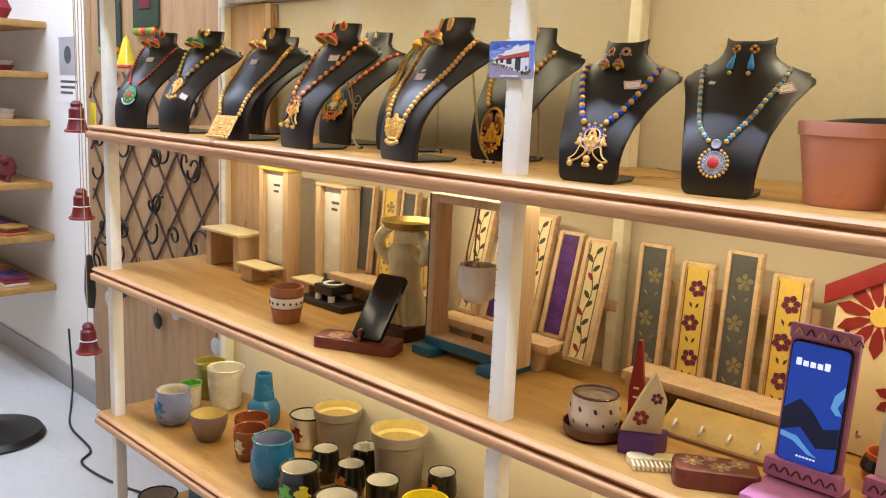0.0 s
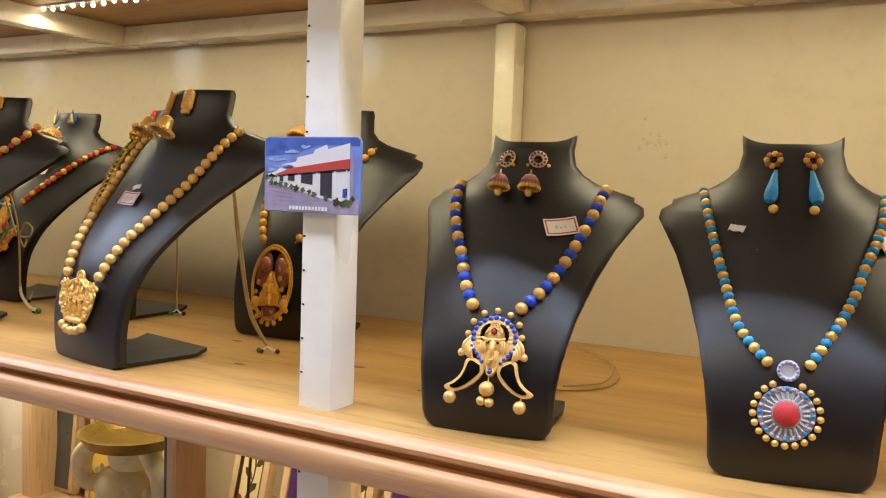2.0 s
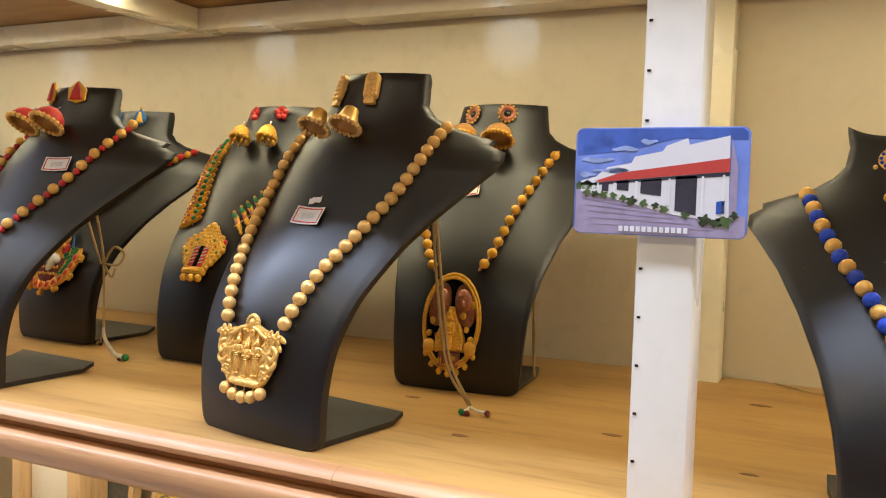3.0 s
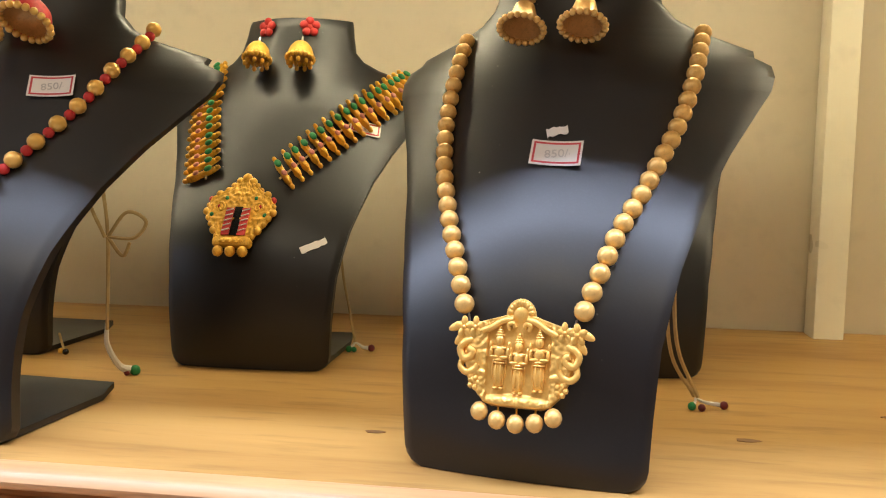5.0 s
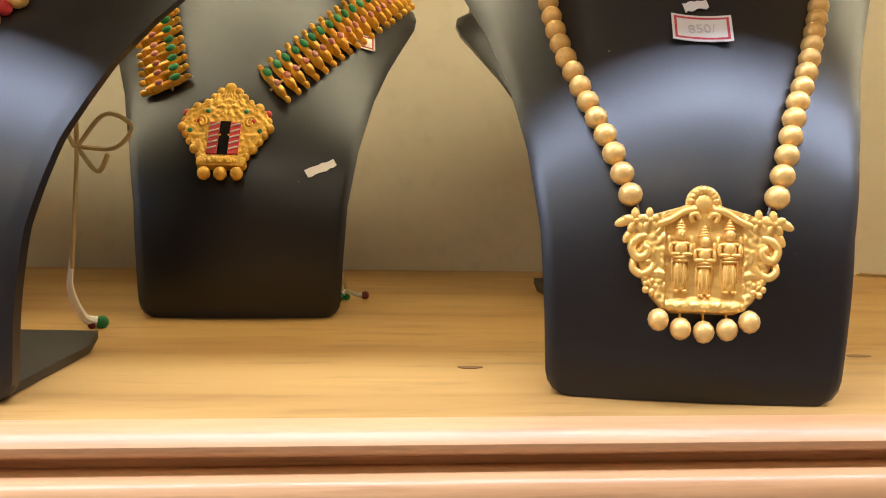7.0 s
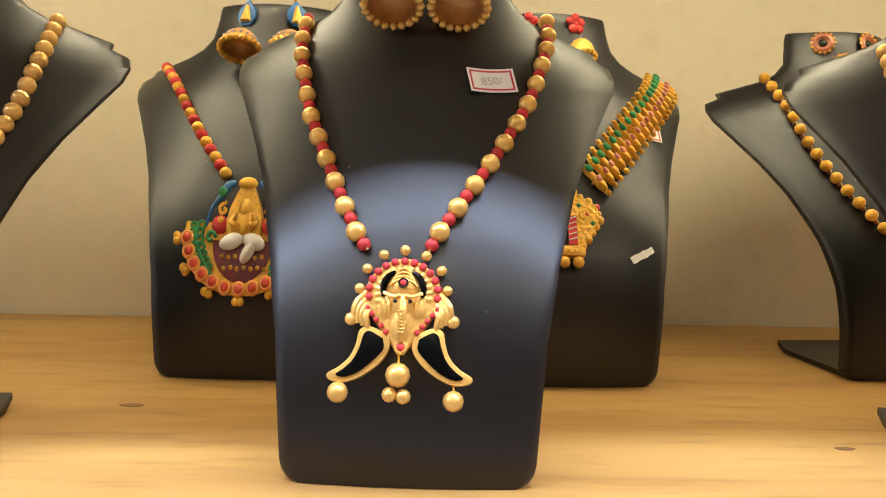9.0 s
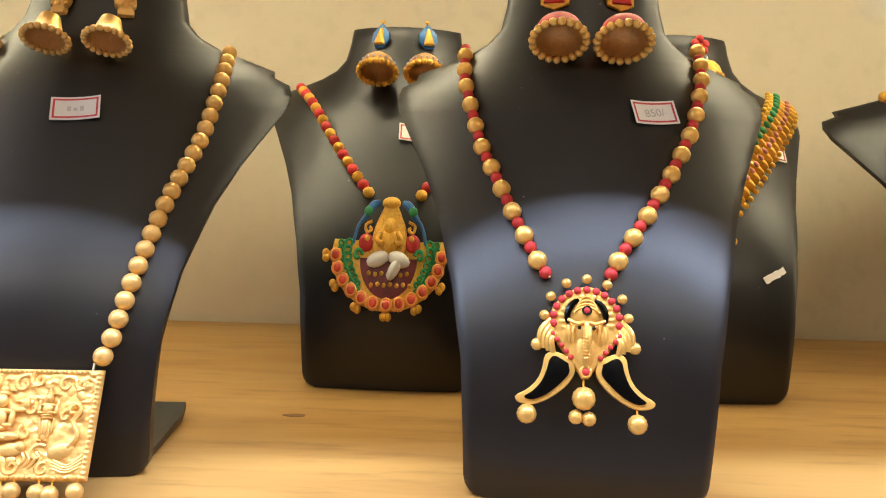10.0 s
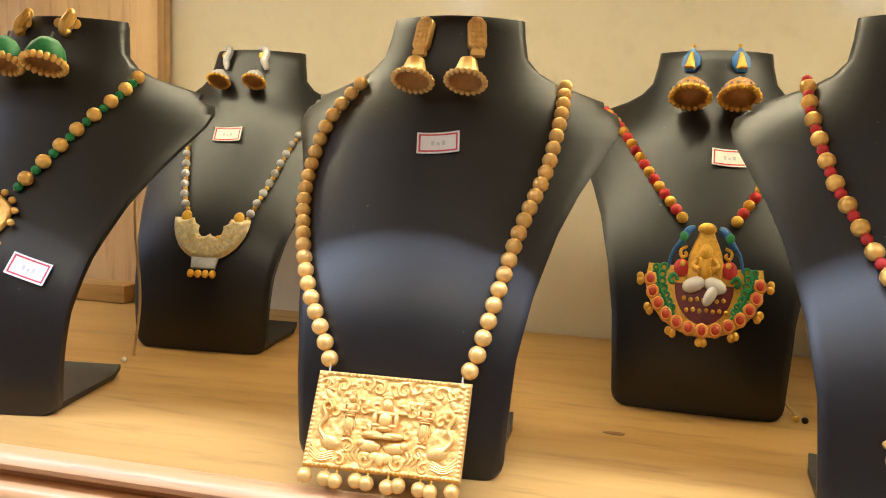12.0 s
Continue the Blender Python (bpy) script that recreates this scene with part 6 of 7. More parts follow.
def slat(parent, cx, w, h, y0, z0, lean, face, design, margin=.007):
    """A painted panel in a raw wooden frame, leaning back."""
    m = pose(cx, y0, z0, 90 - lean) @ pose(0, h / 2, 0)
    wood = part("panel", slab(rounded(w + 2 * margin, h + margin, .002), .010, .001), RAW_WOOD, parent, "raw wood slat", m)
    for q in (-1, 1):
        part("side_strip", box(q * (w / 2 + margin * .5) - margin * .45, q * (w / 2 + margin * .5) + margin * .45, -h / 2, h / 2, .0102, .0145, .001), RAW_WOOD, wood)
    inset = part("painted_face", slab(rounded(w, h - .004, .001), .0012), face, wood, "painted face", pose(0, 0, .0102))
    if design == "leaf":
        vine(inset, w, h * .95, LEAF_DARK, .0014, BRICK_RED)
    elif design == "gilt":
        for k in range(3):
            petals(inset, .004 * (-1) ** k, h * (.30 - .30 * k), 5, .015, .0045, GILT_LEAF, GILT_LEAF, .0013)
            for s in (-1, 1):
                part("leaf", slab([(s * .006, 0), (s * .012, .004), (s * .014, .010), (s * .008, .006)][::s], .0006), GILT_LEAF, inset, "", pose(0, h * (.16 - .30 * k), .0013))
    elif design == "plum":
        for x in (-w / 2 + .0025, w / 2 - .0025):
            part("border_line", box(x - .0007, x + .0007, -h / 2 + .006, h / 2 - .006, .0010, .0016), PLUM, inset)
        for k in range(3):
            petals(inset, .003 * (-1) ** k, h * (.30 - .30 * k), 6, .0155, .0052, PLUM, CANARY, .0013)
            for s in (-1, 1):
                part("leaf", slab([(s * .003, 0), (s * .007, .003), (s * .009, .010), (s * .004, .007)][::s], .0006), LEAF_DARK, inset, "", pose(0, h * (.13 - .30 * k), .0013))
    return wood


def ledge(parent, x0, x1, y0, y1, z, legs):
    part("ledge", box(x0, x1, y0, y1, z - .016, z, .002), RAW_WOOD, parent, "raw wood ledge")
    for x in legs:
        bm = bmesh.new()
        pts = [(x - .022, Z2 + .0003), (x + .022, Z2 + .0003), (x + .034, z - .0163), (x - .034, z - .0163)]
        lo = [bm.verts.new((a, y0 + .012, c)) for a, c in pts]
        hi = [bm.verts.new((a, y1 - .012, c)) for a, c in pts]
        bm.faces.new(lo), bm.faces.new(hi[::-1])
        for k in range(4):
            bm.faces.new((lo[k], lo[(k + 1) % 4], hi[(k + 1) % 4], hi[k]))
        part("leg", bm, RAW_WOOD, parent)


rack = thing("painted_slat_rack", pose(0, 0, 0), "raw wood rack of slats painted with leaves and violet bands", "rack", "painted slat racks")
for cx, face, design in ((-.300, CREAM_PAINT, "leaf"), (-.223, PURPLE, ""), (-.149, CREAM_PAINT, "leaf"), (-.080, PURPLE, ""), (-.010, CREAM_PAINT, "leaf")):
    slat(rack, cx, .036, .215 if design else .190, .300 - (.02 if cx > -.05 else 0), Z2 + (.062 if cx < -.05 else .035), 14, face, design, .010)
for z in (.115, .205):
    part("cross_slat", box(-.36, .01, .358 + (z - .115) * .23, .367 + (z - .115) * .23, Z2 + z, Z2 + z + .022, .002), RAW_WOOD, rack)
ledge(rack, -.335, -.045, .235, .300, Z2 + .058, (-.27, -.10))
rack = thing("painted_slat_rack", pose(0, 0, 0), "raw wood rack of grey and yellow slats painted with flowers", "rack", "painted slat racks")
for cx, face, design, w, h in ((.096, SLATE, "gilt", .044, .250), (.178, CANARY, "plum", .042, .195), (.254, SLATE, "gilt", .042, .225), (.331, CANARY, "plum", .042, .200)):
    slat(rack, cx, w, h, .330, Z2 + (.003 if h > .24 else .040), 3, face, design, .008)
for z in (.070, .170):
    part("cross_slat", box(.11, .37, .350, .359, Z2 + z, Z2 + z + .026, .002), RAW_WOOD, rack)
ledge(rack, .098, .375, .250, .326, Z2 + .052, (.135, .335))
rack = thing("painted_slat_rack", pose(0, 0, 0), "raw wood rack of grey and yellow slats by the wall", "rack", "painted slat racks")
for cx, face, design, w in ((-.685, SLATE, "", .046), (-.600, CANARY, "gilt", .034), (-.535, SLATE, "", .036), (-.455, CANARY, "", .030)):
    slat(rack, cx, w, .20, .345, Z2 + .075, 5, face, design, .008)
ledge(rack, -.73, -.42, .27, .342, Z2 + .070, (-.70, -.45))

# deep wooden frame painted blue outside, with a hanging cup
fr = thing("shadow_frame", pose(.010, .045, 0), "deep standing wooden frame with blue painted sides and feet", "frame")
for a in (((-.309, -.294), (.135, .180), (.838, 1.130)), ((-.100, -.085), (.135, .180), (.838, 1.130)), ((-.2935, -.1005), (.135, .180), (1.114, 1.130)), ((-.2935, -.1005), (.135, .180), (.838, .854))):
    (p, q), (r, s), (t, u) = a
    part("side", box(p, q, r, s, t, u, .002), RAW_WOOD, fr, "pale wood side")
part("blue_side", box(-.3125, -.3095, .135, .180, .838, 1.130, .001), SEA_BLUE, fr, "blue painted side")
part("blue_edge", box(-.309, -.085, .1320, .1347, .834, .853, .0008), SEA_BLUE, fr, "blue painted edge")
for x in (-.318, -.150):
    part("foot", box(x, x + .050, .105, .215, Z2 + .0003, Z2 + .0175, .004), SEA_BLUE, fr, "blue painted foot")
for k in range(12):
    part("dot", ball(.0024, squash=.5, n=8), TURQ, fr, "", pose(-.3127, .145 + .012 * (k % 3), .86 + .022 * k, 0, 90, 0))
cup = thing("hanging_cup", pose(-.190, .200, 0), "white ceramic cup hanging on two beaded cords in the frame", "hanging planter")
part("cup", lathe([(0, .938), (.018, .938), (.032, .948), (.0385, .966), (.0380, .992), (.0340, 1.008), (.0320, 1.008), (.0345, .992), (.0350, .968), (.028, .952), (0, .945)], 44), WHITE_GLAZE, cup, "white glazed cup")
for s in (-1, 1):
    part("cord", tube(smooth_line([(s * .010, -.020, 1.000), (s * .009, -.022, 1.03), (s * .005, -.014, 1.08), (s * .004, -.008, 1.114)], 6), .0016, 6), DARK_WOOD, cup, "dark twisted cord")
    part("cord_bead", ball(.0045, (s * .010, -.022, 1.012), 1, 12), RAW_WOOD, cup)

# figurine with a dish on its head, on a plinth
pl = tagged(mesh_object("plinth", box(-.465, -.355, .175, .275, Z2 + .0003, Z2 + .030, .003), DARK_WOOD), "dark wooden plinth under a figurine", "plinth")
bm = lathe([(0, .850), (.046, .850), (.044, .880), (.034, .925), (.030, .955), (.036, .985), (.030, 1.005), (.018, 1.012), (.022, 1.024), (.020, 1.038), (0, 1.041)], 30, sy=.78)
for s in (-1, 1):
    tube(smooth_line([(s * .026, 0, .990), (s * .050, -.006, .985), (s * .054, -.010, 1.015), (s * .036, -.008, 1.040)], 6), .0105, 10, bm)
for k in range(6):
    tube(smooth_line([(-.036 + .013 * k, -.030, .930), (-.038 + .014 * k, -.036, .890), (-.036 + .0145 * k, -.034, .852)], 5), .0045, 7, bm)
st = mesh_object("figurine", bm, IVORY, True, 60)
st.matrix_basis = pose(-.412, .225, .0003) @ Matrix.Diagonal((1.25, 1.1, 1, 1))
tagged(st, "ivory-coloured abstract figurine with raised arms", "figurine")
dish = thing("brass_dish", pose(-.396, .220, 1.0415), "shallow old brass dish on top of a figurine", "dish")
part("bowl", lathe([(0, 0), (.030, 0), (.052, .006), (.060, .018), (.0615, .0205), (.0585, .0205), (.050, .010), (.028, .004), (0, .004)], 44), OLD_BRASS, dish)

red = thing("banded_pot", pose(-.635, .090, Z2), "small red clay pot with a white patterned band", "pot")
part("body", lathe([(0, 0), (.026, 0), (.029, .004), (.033, .030), (.034, .055), (.0355, .070), (.0355, .078), (.0330, .078), (.0320, .060), (.027, .006), (0, .006)], 44), CLAY, red)
part("band", lathe([(.0335, .034), (.0348, .036), (.0352, .054), (.0345, .056), (.0330, .045), (.0335, .034)], 44), PAPER, red, "white patterned band")
for z in (.032, .057):
    part("line", lathe([(.0336, z), (.0352, z + .001), (.0336, z + .002), (.0325, z + .001), (.0336, z)], 44), DARK_WOOD, red)
for k in range(16):
    a = 2 * math.pi * k / 16
    part("motif", ball(.0026, (.0350 * math.cos(a), .0350 * math.sin(a), .045), 1.2, 8), DARK_WOOD, red)

tray = thing("incense_tray", pose(-.690, .262, Z2), "black wooden incense tray with a square burner", "incense tray")
part("tray", box(-.085, .085, -.045, .045, .0003, .016, .004), BLACK_PLASTIC, tray)
part("burner", box(-.030, .036, -.036, .030, .030, .052, .003), BLACK_PLASTIC, tray, "square black burner")
part("burner_ring", lathe([(.017, .052), (.026, .052), (.026, .0535), (.018, .0535), (.017, .052)], 32), PAPER, tray, "pale ring", pose(.003, -.003, .0003))
for x, y in ((-.020, -.030), (.028, -.030), (-.020, .022), (.028, .022)):
    part("burner_leg", lathe([(0, .0163), (.008, .0163), (.008, .0298), (0, .0298)], 16), WHITE_GLAZE, tray, "", pose(x, y, 0))
bt = thing("bottle_vase", pose(-.735, .275, Z2 + .0163), "tiny dark glazed bottle vase on the tray", "vase")
part("body", lathe([(0, 0), (.012, 0), (.016, .010), (.015, .026), (.008, .036), (.008, .044), (.011, .048), (.008, .049), (.006, .044), (0, .040)], 28), surface("slate_glaze", (0.06, 0.07, 0.09), 0.25, vary=0.2), bt)

ps = thing("phone_stand", pose(-.392, .088, Z2, 0, 0, 26), "red-brown lacquered phone stand with painted flowers", "phone stand")
part("base", slab(rounded(.170, .066, .012), .022, .004), LACQUER, ps, "", pose(0, 0, .0003))
petals(ps, -.035, -.005, 9, .028, .006, surface("salmon_paint", (0.55, 0.24, 0.15), 0.5, vary=0.3, big=60), CANARY, .0228)
part("rest", box(.010, .016, -.030, .030, .0225, .045, .002), LACQUER, ps)
ph = thing("mobile_phone", pose(-.358, .080, Z2 + .0245, 52, 0, 12), "black mobile phone leaning on the stand, screen off", "phone")
part("body", slab(rounded(.068, .140, .008), .009, .002), BLACK_GLOSS, ph, "", pose(0, .070, 0))
part("edge_button", box(.0342, .0352, .085, .105, .003, .006), WIRE, ph)


def pink_stand(place, turn, phone):
    ob = thing("phone_display_stand", pose(*place, 0, 0, turn), "orchid pink painted phone display stand with scroll pattern", "phone stand", "pink display stands")
    back = part("back", slab(rounded(.084, .200, .004), .008, .001), PINK if phone else WHITE_GLAZE, ob, "", pose(0, .020, .022, 86) @ pose(0, .100, 0))
    part("top_band", slab(rounded(.086, .020, .003), .004, .001), PINK, back, "pink scalloped band", pose(0, .092, .0082))
    for k in range(6):
        part("scallop", tube(smooth_line([(-.036 + .0145 * k, .088, .013), (-.031 + .0145 * k, .096, .0135), (-.026 + .0145 * k, .088, .013)], 4), .0012, 6), DARK_WOOD if k % 2 else CANARY, back)
    low = part("shelf_band", slab(rounded(.096, .024, .003), .016, .002), PINK, back, "pink lower band", pose(0, -.088, .0082))
    for k in range(6):
        part("scroll", tube(smooth_line([(-.040 + .0145 * k, -.004, .0165), (-.034 + .0145 * k, .004, .0165), (-.028 + .0145 * k, -.004, .0165)], 4), .0013, 6), DARK_WOOD, low, "dark scroll")
    part("base", box(-.046, .046, -.075, .050, .0003, .020, .003), PINK, ob, "pink base block")
    part("drawer_front", box(-.022, .022, -.0775, -.0755, .002, .019, .0008), WHITE_GLAZE, ob, "white panel")
    part("knob", ball(.008, (0, -.0785, .011), 1, 14), BRICK_RED, ob, "red knob")
    if phone:
        p = thing("display_phone", ob.matrix_basis @ pose(0, .020, .022, 86) @ pose(0, .102, .0085), "display phone with a blue wave picture on its screen", "phone")
        part("body", slab(rounded(.0745, .160, .009), .0075, .002), BLACK_GLOSS, p)
        part("screen", slab(rounded(.0705, .155, .007), .0004), SCREEN, p, "blue printed screen with an added glow", pose(0, 0, .0076))
        part("dark_wave", slab([(-.0350, -.010), (-.016, .006), (0, -.006), (.016, -.026), (.0350, -.020), (.0350, -.046), (.010, -.052), (-.012, -.030), (-.0350, -.040)], .0003), SCREEN_DARK, p, "", pose(0, 0, .0081))
        part("light_wave", slab([(.0350, .034), (.024, .020), (.021, .004), (.028, -.004), (.0350, -.003), (.029, .006), (.0350, .020)], .0003), SCREEN_LIGHT, p, "", pose(0, 0, .0083))
        part("light_wave", slab([(-.0350, -.040), (-.014, -.043), (.006, -.060), (.0140, -.064), (.002, -.063), (-.018, -.050), (-.0350, -.047)], .0003), SCREEN_LIGHT, p, "", pose(0, 0, .0083))
        for k in range(5):
            part("title_bar", box(-.028 + .0088 * k, -.0215 + .0088 * k, .048, .0575 if k in (0, 4) else .0550, .0083, .0086), SCREEN_TEXT, p, "pale printed bar")
        for k in range(6):
            part("caption_bar", box(-.012 + .0042 * k, -.0092 + .0042 * k, -.0690, -.0668, .0082, .0084), SCREEN_TEXT, p)
    return ob


pink_stand((.455, .108, Z2), 0, True)
pink_stand((.566, .140, Z2), -4, False)

hs = thing("flower_house", pose(.465, .330, Z2, 90 - 6), "house-shaped wooden board with a red roof and a big red flower", "wall board")
part("board", slab([(-.070, .002), (.072, .002), (.072, .225), (0, .272), (-.070, .222)], .012, .001), CREAM_PAINT, hs)
for s in (-1, 1):
    part("roof_bar", slab([(0, .262), (s * .086, .210), (s * .088, .238), (0, .292)][::s], .020, .002), BRICK_RED, hs, "dark red roof bar", pose(0, 0, .001))
petals(hs, -.008, .205, 11, .062, .0095, BRICK_RED, CANARY, .0125, .001)
petals(hs, .040, .095, 9, .040, .007, BRICK_RED, CANARY, .0125, .001)
for x, y in ((-.055, .165), (.05, .140), (.06, .150)):
    part("leaf", slab([(x, y), (x + .008, y + .006), (x + .010, y + .018), (x + .002, y + .012)], .001), LEAF_DARK, hs, "", pose(0, 0, .0125))
for x in (-.05, -.01, .03):
    part("hook", tube(smooth_line([(x, .030, .012), (x, .030, .024), (x, .040, .026)], 4), .0016, 6), WIRE, hs)

blk = thing("painted_box", pose(.605, .300, Z2), "cream wooden box with rope and shell on its lid", "box")
part("body", box(-.055, .055, -.050, .050, .0003, .185, .003), CREAM_PAINT, blk)
part("lid", box(-.058, .058, -.053, .053, .1855, .195, .003), RAW_WOOD, blk, "raw wood lid")
part("rope", tube([(-.045 + .020 * math.cos(a), -.010 + .030 * math.sin(a), .200 + .0006 * a) for a in np.linspace(0, 12.5, 60)], .004, 7), CORD, blk, "dark coil of rope")
part("shell", ball(.020, (.018, -.006, .203), .45, 16), WHITE_GLAZE, blk, "white shell")
op = thing("small_pot", pose(.520, .235, Z2), "small orange clay pot with a black and white band", "pot")
part("body", lathe([(0, 0), (.022, 0), (.030, .012), (.033, .030), (.028, .044), (.029, .050), (.026, .050), (.025, .044), (.028, .028), (0, .006)], 36), surface("orange_glaze", (0.48, 0.10, 0.03), 0.35, vary=0.15), op)
part("band", lathe([(.0330, .026), (.0342, .028), (.0320, .038), (.0295, .043), (.0290, .040), (.0330, .026)], 36), BLACK_GLOSS, op, "black band")

ep = thing("patterned_pot", pose(.158, .085, Z2), "cream pot with brown leaf prints standing in a dark saucer", "pot")
part("saucer", lathe([(0, .0003), (.036, .0003), (.044, .006), (.0465, .020), (.0440, .020), (.040, .008), (0, .006)], 44), BROWN_POT, ep, "dark brown saucer")
part("body", lathe([(0, .0063), (.030, .0063), (.0365, .018), (.0395, .036), (.0370, .056), (.0345, .064), (.0320, .064), (.0350, .050), (.0350, .030), (0, .055)], 44), surface("cream_glaze", (0.70, 0.60, 0.48), 0.3, vary=0.08, big=40), ep)
part("rim", lathe([(.0345, .0640), (.0355, .0665), (.0330, .0680), (.0315, .0660), (.0345, .0640)], 40), BROWN_POT, ep)
part("soil", lathe([(0, .0560), (.0325, .0555), (.0325, .0590), (.015, .0605), (0, .0598)], 28), surface("pale_soil", (0.30, 0.22, 0.16), 0.9, vary=0.3, big=80), ep)
for k in range(20):
    a, z = 2 * math.pi * k / 10 + .3 * (k // 10), .030 + .018 * (k // 10)
    part("print", ball(.0032, squash=1.6, n=8), BROWN_POT, ep, "", pose(.0372 * math.cos(a), .0372 * math.sin(a), z, 20, 0, math.degrees(a)) @ Matrix.Diagonal((.5, 1, 1, 1)))
rc = thing("red_wedge", pose(.160, .200, Z2, 0, 0, 20), "red painted wooden flame-shaped wedge", "ornament")
part("body", slab([(-.011, 0), (.013, 0), (.012, .050), (.003, .128), (-.003, .128), (-.012, .050)], .012, .002), BRICK_RED, rc, "", pose(0, 0, .0003, 90))
for z in (.035, .05):
    part("dash", box(-.004, .004, -.0129, -.0121, z, z + .003), PAPER, rc)
pb = thing("violet_box", pose(.240, .088, Z2, 0, 0, 8), "violet painted wooden box", "box")
part("body", box(-.027, .027, -.026, .026, .0003, .032, .002), LILAC_BOX, pb)
th = thing("painted_triangle", pose(.236, .090, Z2 + .0323, 90, 0, 34), "cream wooden triangle painted with red flowers on a violet box", "ornament")
part("body", slab([(-.030, 0), (.026, 0), (.030, .050), (.012, .090), (-.008, .050)], .014, .002), CREAM_PAINT, th)
petals(th, -.004, .022, 6, .012, .004, BRICK_RED, CANARY, .0142)
petals(th, .016, .052, 6, .009, .003, PLUM, CANARY, .0142)
kh = thing("key_hook_board", pose(.300, .215, Z2, 28, 0, 3), "yellow and brown wooden board with white hooks", "hook board")
part("board", box(-.085, .085, -.035, .035, .0150, .0270, .003), surface("mustard_paint", (0.45, 0.29, 0.08), 0.5, vary=0.15, big=30), kh)
part("brown_face", box(-.084, .084, -.0375, -.0355, .0152, .0268, .001), TAN_POT, kh, "brown front edge")
for k in range(4):
    x = -.062 + .042 * k
    part("hook", tube(smooth_line([(x, -.012, .0272), (x, -.014, .036), (x + .002, -.026, .038), (x, -.030, .032)], 5), .0022, 7), WHITE_GLAZE, kh, "white hook")
cb = thing("carved_box", pose(.358, .074, Z2, 0, 0, 33), "flat red-brown box carved with pale flowers", "box")
part("body", slab(rounded(.110, .058, .014), .026, .006), LACQUER, cb, "", pose(0, 0, .0003))
for x, y, r in ((-.030, .004, .017), (.004, -.008, .016), (.030, .008, .015), (-.006, .018, .010)):
    petals(cb, x, y, 7, r, .0035, surface("worn_gilt", (0.36, 0.26, 0.18), 0.5, vary=0.4, big=90), OLD_GOLD, .0260)
co = thing("wooden_comb", pose(.288, .062, Z2 + .0003, 0, 0, 42) @ Matrix.Diagonal((1.25, 1.25, 1.25, 1)), "pale wooden comb lying on the shelf", "comb")
part("spine", slab(rounded(.075, .020, .008), .008, .002), CREAM_PAINT, co, "", pose(0, .012, 0))
for k in range(14):
    part("tooth", box(-.0345 + .005 * k, -.0320 + .005 * k, -.014, .004, .0012, .0065), CREAM_PAINT, co)

# boards for phones at the far end
for x0, w, h, y in ((-1.045, .105, .285, .300), (-.815, .095, .265, .310)):
    bd = thing("display_board", pose(x0, y, Z2), "white display board in a raw wood frame with a ledge", "display board", "display boards")
    part("panel", box(.020, w, 0, .008, .045, h, .001), WHITE_GLAZE, bd, "white panel")
    part("side", box(0, .019, -.012, .030, .0003, h + .002, .002), RAW_WOOD, bd, "raw wood side")
    part("far_side", box(w + .001, w + .024, -.012, .030, .0003, h + .002, .002), RAW_WOOD, bd, "raw wood side")
    part("top_bar", box(0, w + .024, -.014, .032, h + .0025, h + .010, .002), CANARY if x0 < -1 else RAW_WOOD, bd, "yellow top bar")
    part("ledge", box(-.010, w + .014, -.075, -.0125, .040, .046, .002), CREAM_PAINT, bd, "cream ledge")
    part("ledge_foot", box(.0, .050, -.065, -.015, .0003, .0398, .002), RAW_WOOD, bd)
    for k in range(2):
        part("text_bar", box(.030 + w * .2, .058 + w * .2 - .006 * k, -.0010, -.0002, h - .038 - .016 * k, h - .032 - .016 * k), SLATE, bd, "faded grey writing")
st = thing("step_stand", pose(-1.20, .300, Z2), "small raw wood step stand with a cream top", "stand")
part("top", box(-.085, .105, -.045, .045, .098, .106, .002), CREAM_PAINT, st, "cream top")
for x in (-.06, .08):
    part("leg", box(x - .012, x + .012, -.035, .035, .0003, .0978, .002), RAW_WOOD, st)

# ---- pots on the lower shelf ----
def glaze(name, c, rough=0.25, vary=0.15):
    return surface(name, c, rough, vary=vary, big=25, fine=200)


BLUE_GLAZE, TEAL, SKY_STRIPE = glaze("blue_glaze", (0.02, 0.16, 0.36)), glaze("teal_glaze", (0.02, 0.17, 0.22)), glaze("pale_blue_glaze", (0.24, 0.29, 0.48))
OLIVE_Y, CREAMW, STONE = glaze("olive_yellow_glaze", (0.36, 0.30, 0.06)), glaze("cream_white_glaze", (0.72, 0.68, 0.56)), glaze("stone_brown_glaze", (0.22, 0.15, 0.11), 0.5)
RUST, GREY_CLAY, LEMON = glaze("rust_glaze", (0.26, 0.07, 0.03)), glaze("grey_clay", (0.30, 0.25, 0.20), 0.5), glaze("lemon_glaze", (0.72, 0.60, 0.03))
BLACKG, WHITEIN, YELLOWIN = glaze("black_glaze", (0.012, 0.012, 0.012), 0.2), glaze("white_inner_glaze", (0.78, 0.74, 0.66)), glaze("straw_inner_glaze", (0.66, 0.52, 0.20), 0.4)
ORANGEG, MAROONG, GREENG = glaze("orange_brush", (0.62, 0.20, 0.02)), glaze("maroon_brush", (0.20, 0.012, 0.02)), glaze("leaf_green_brush", (0.10, 0.36, 0.04))


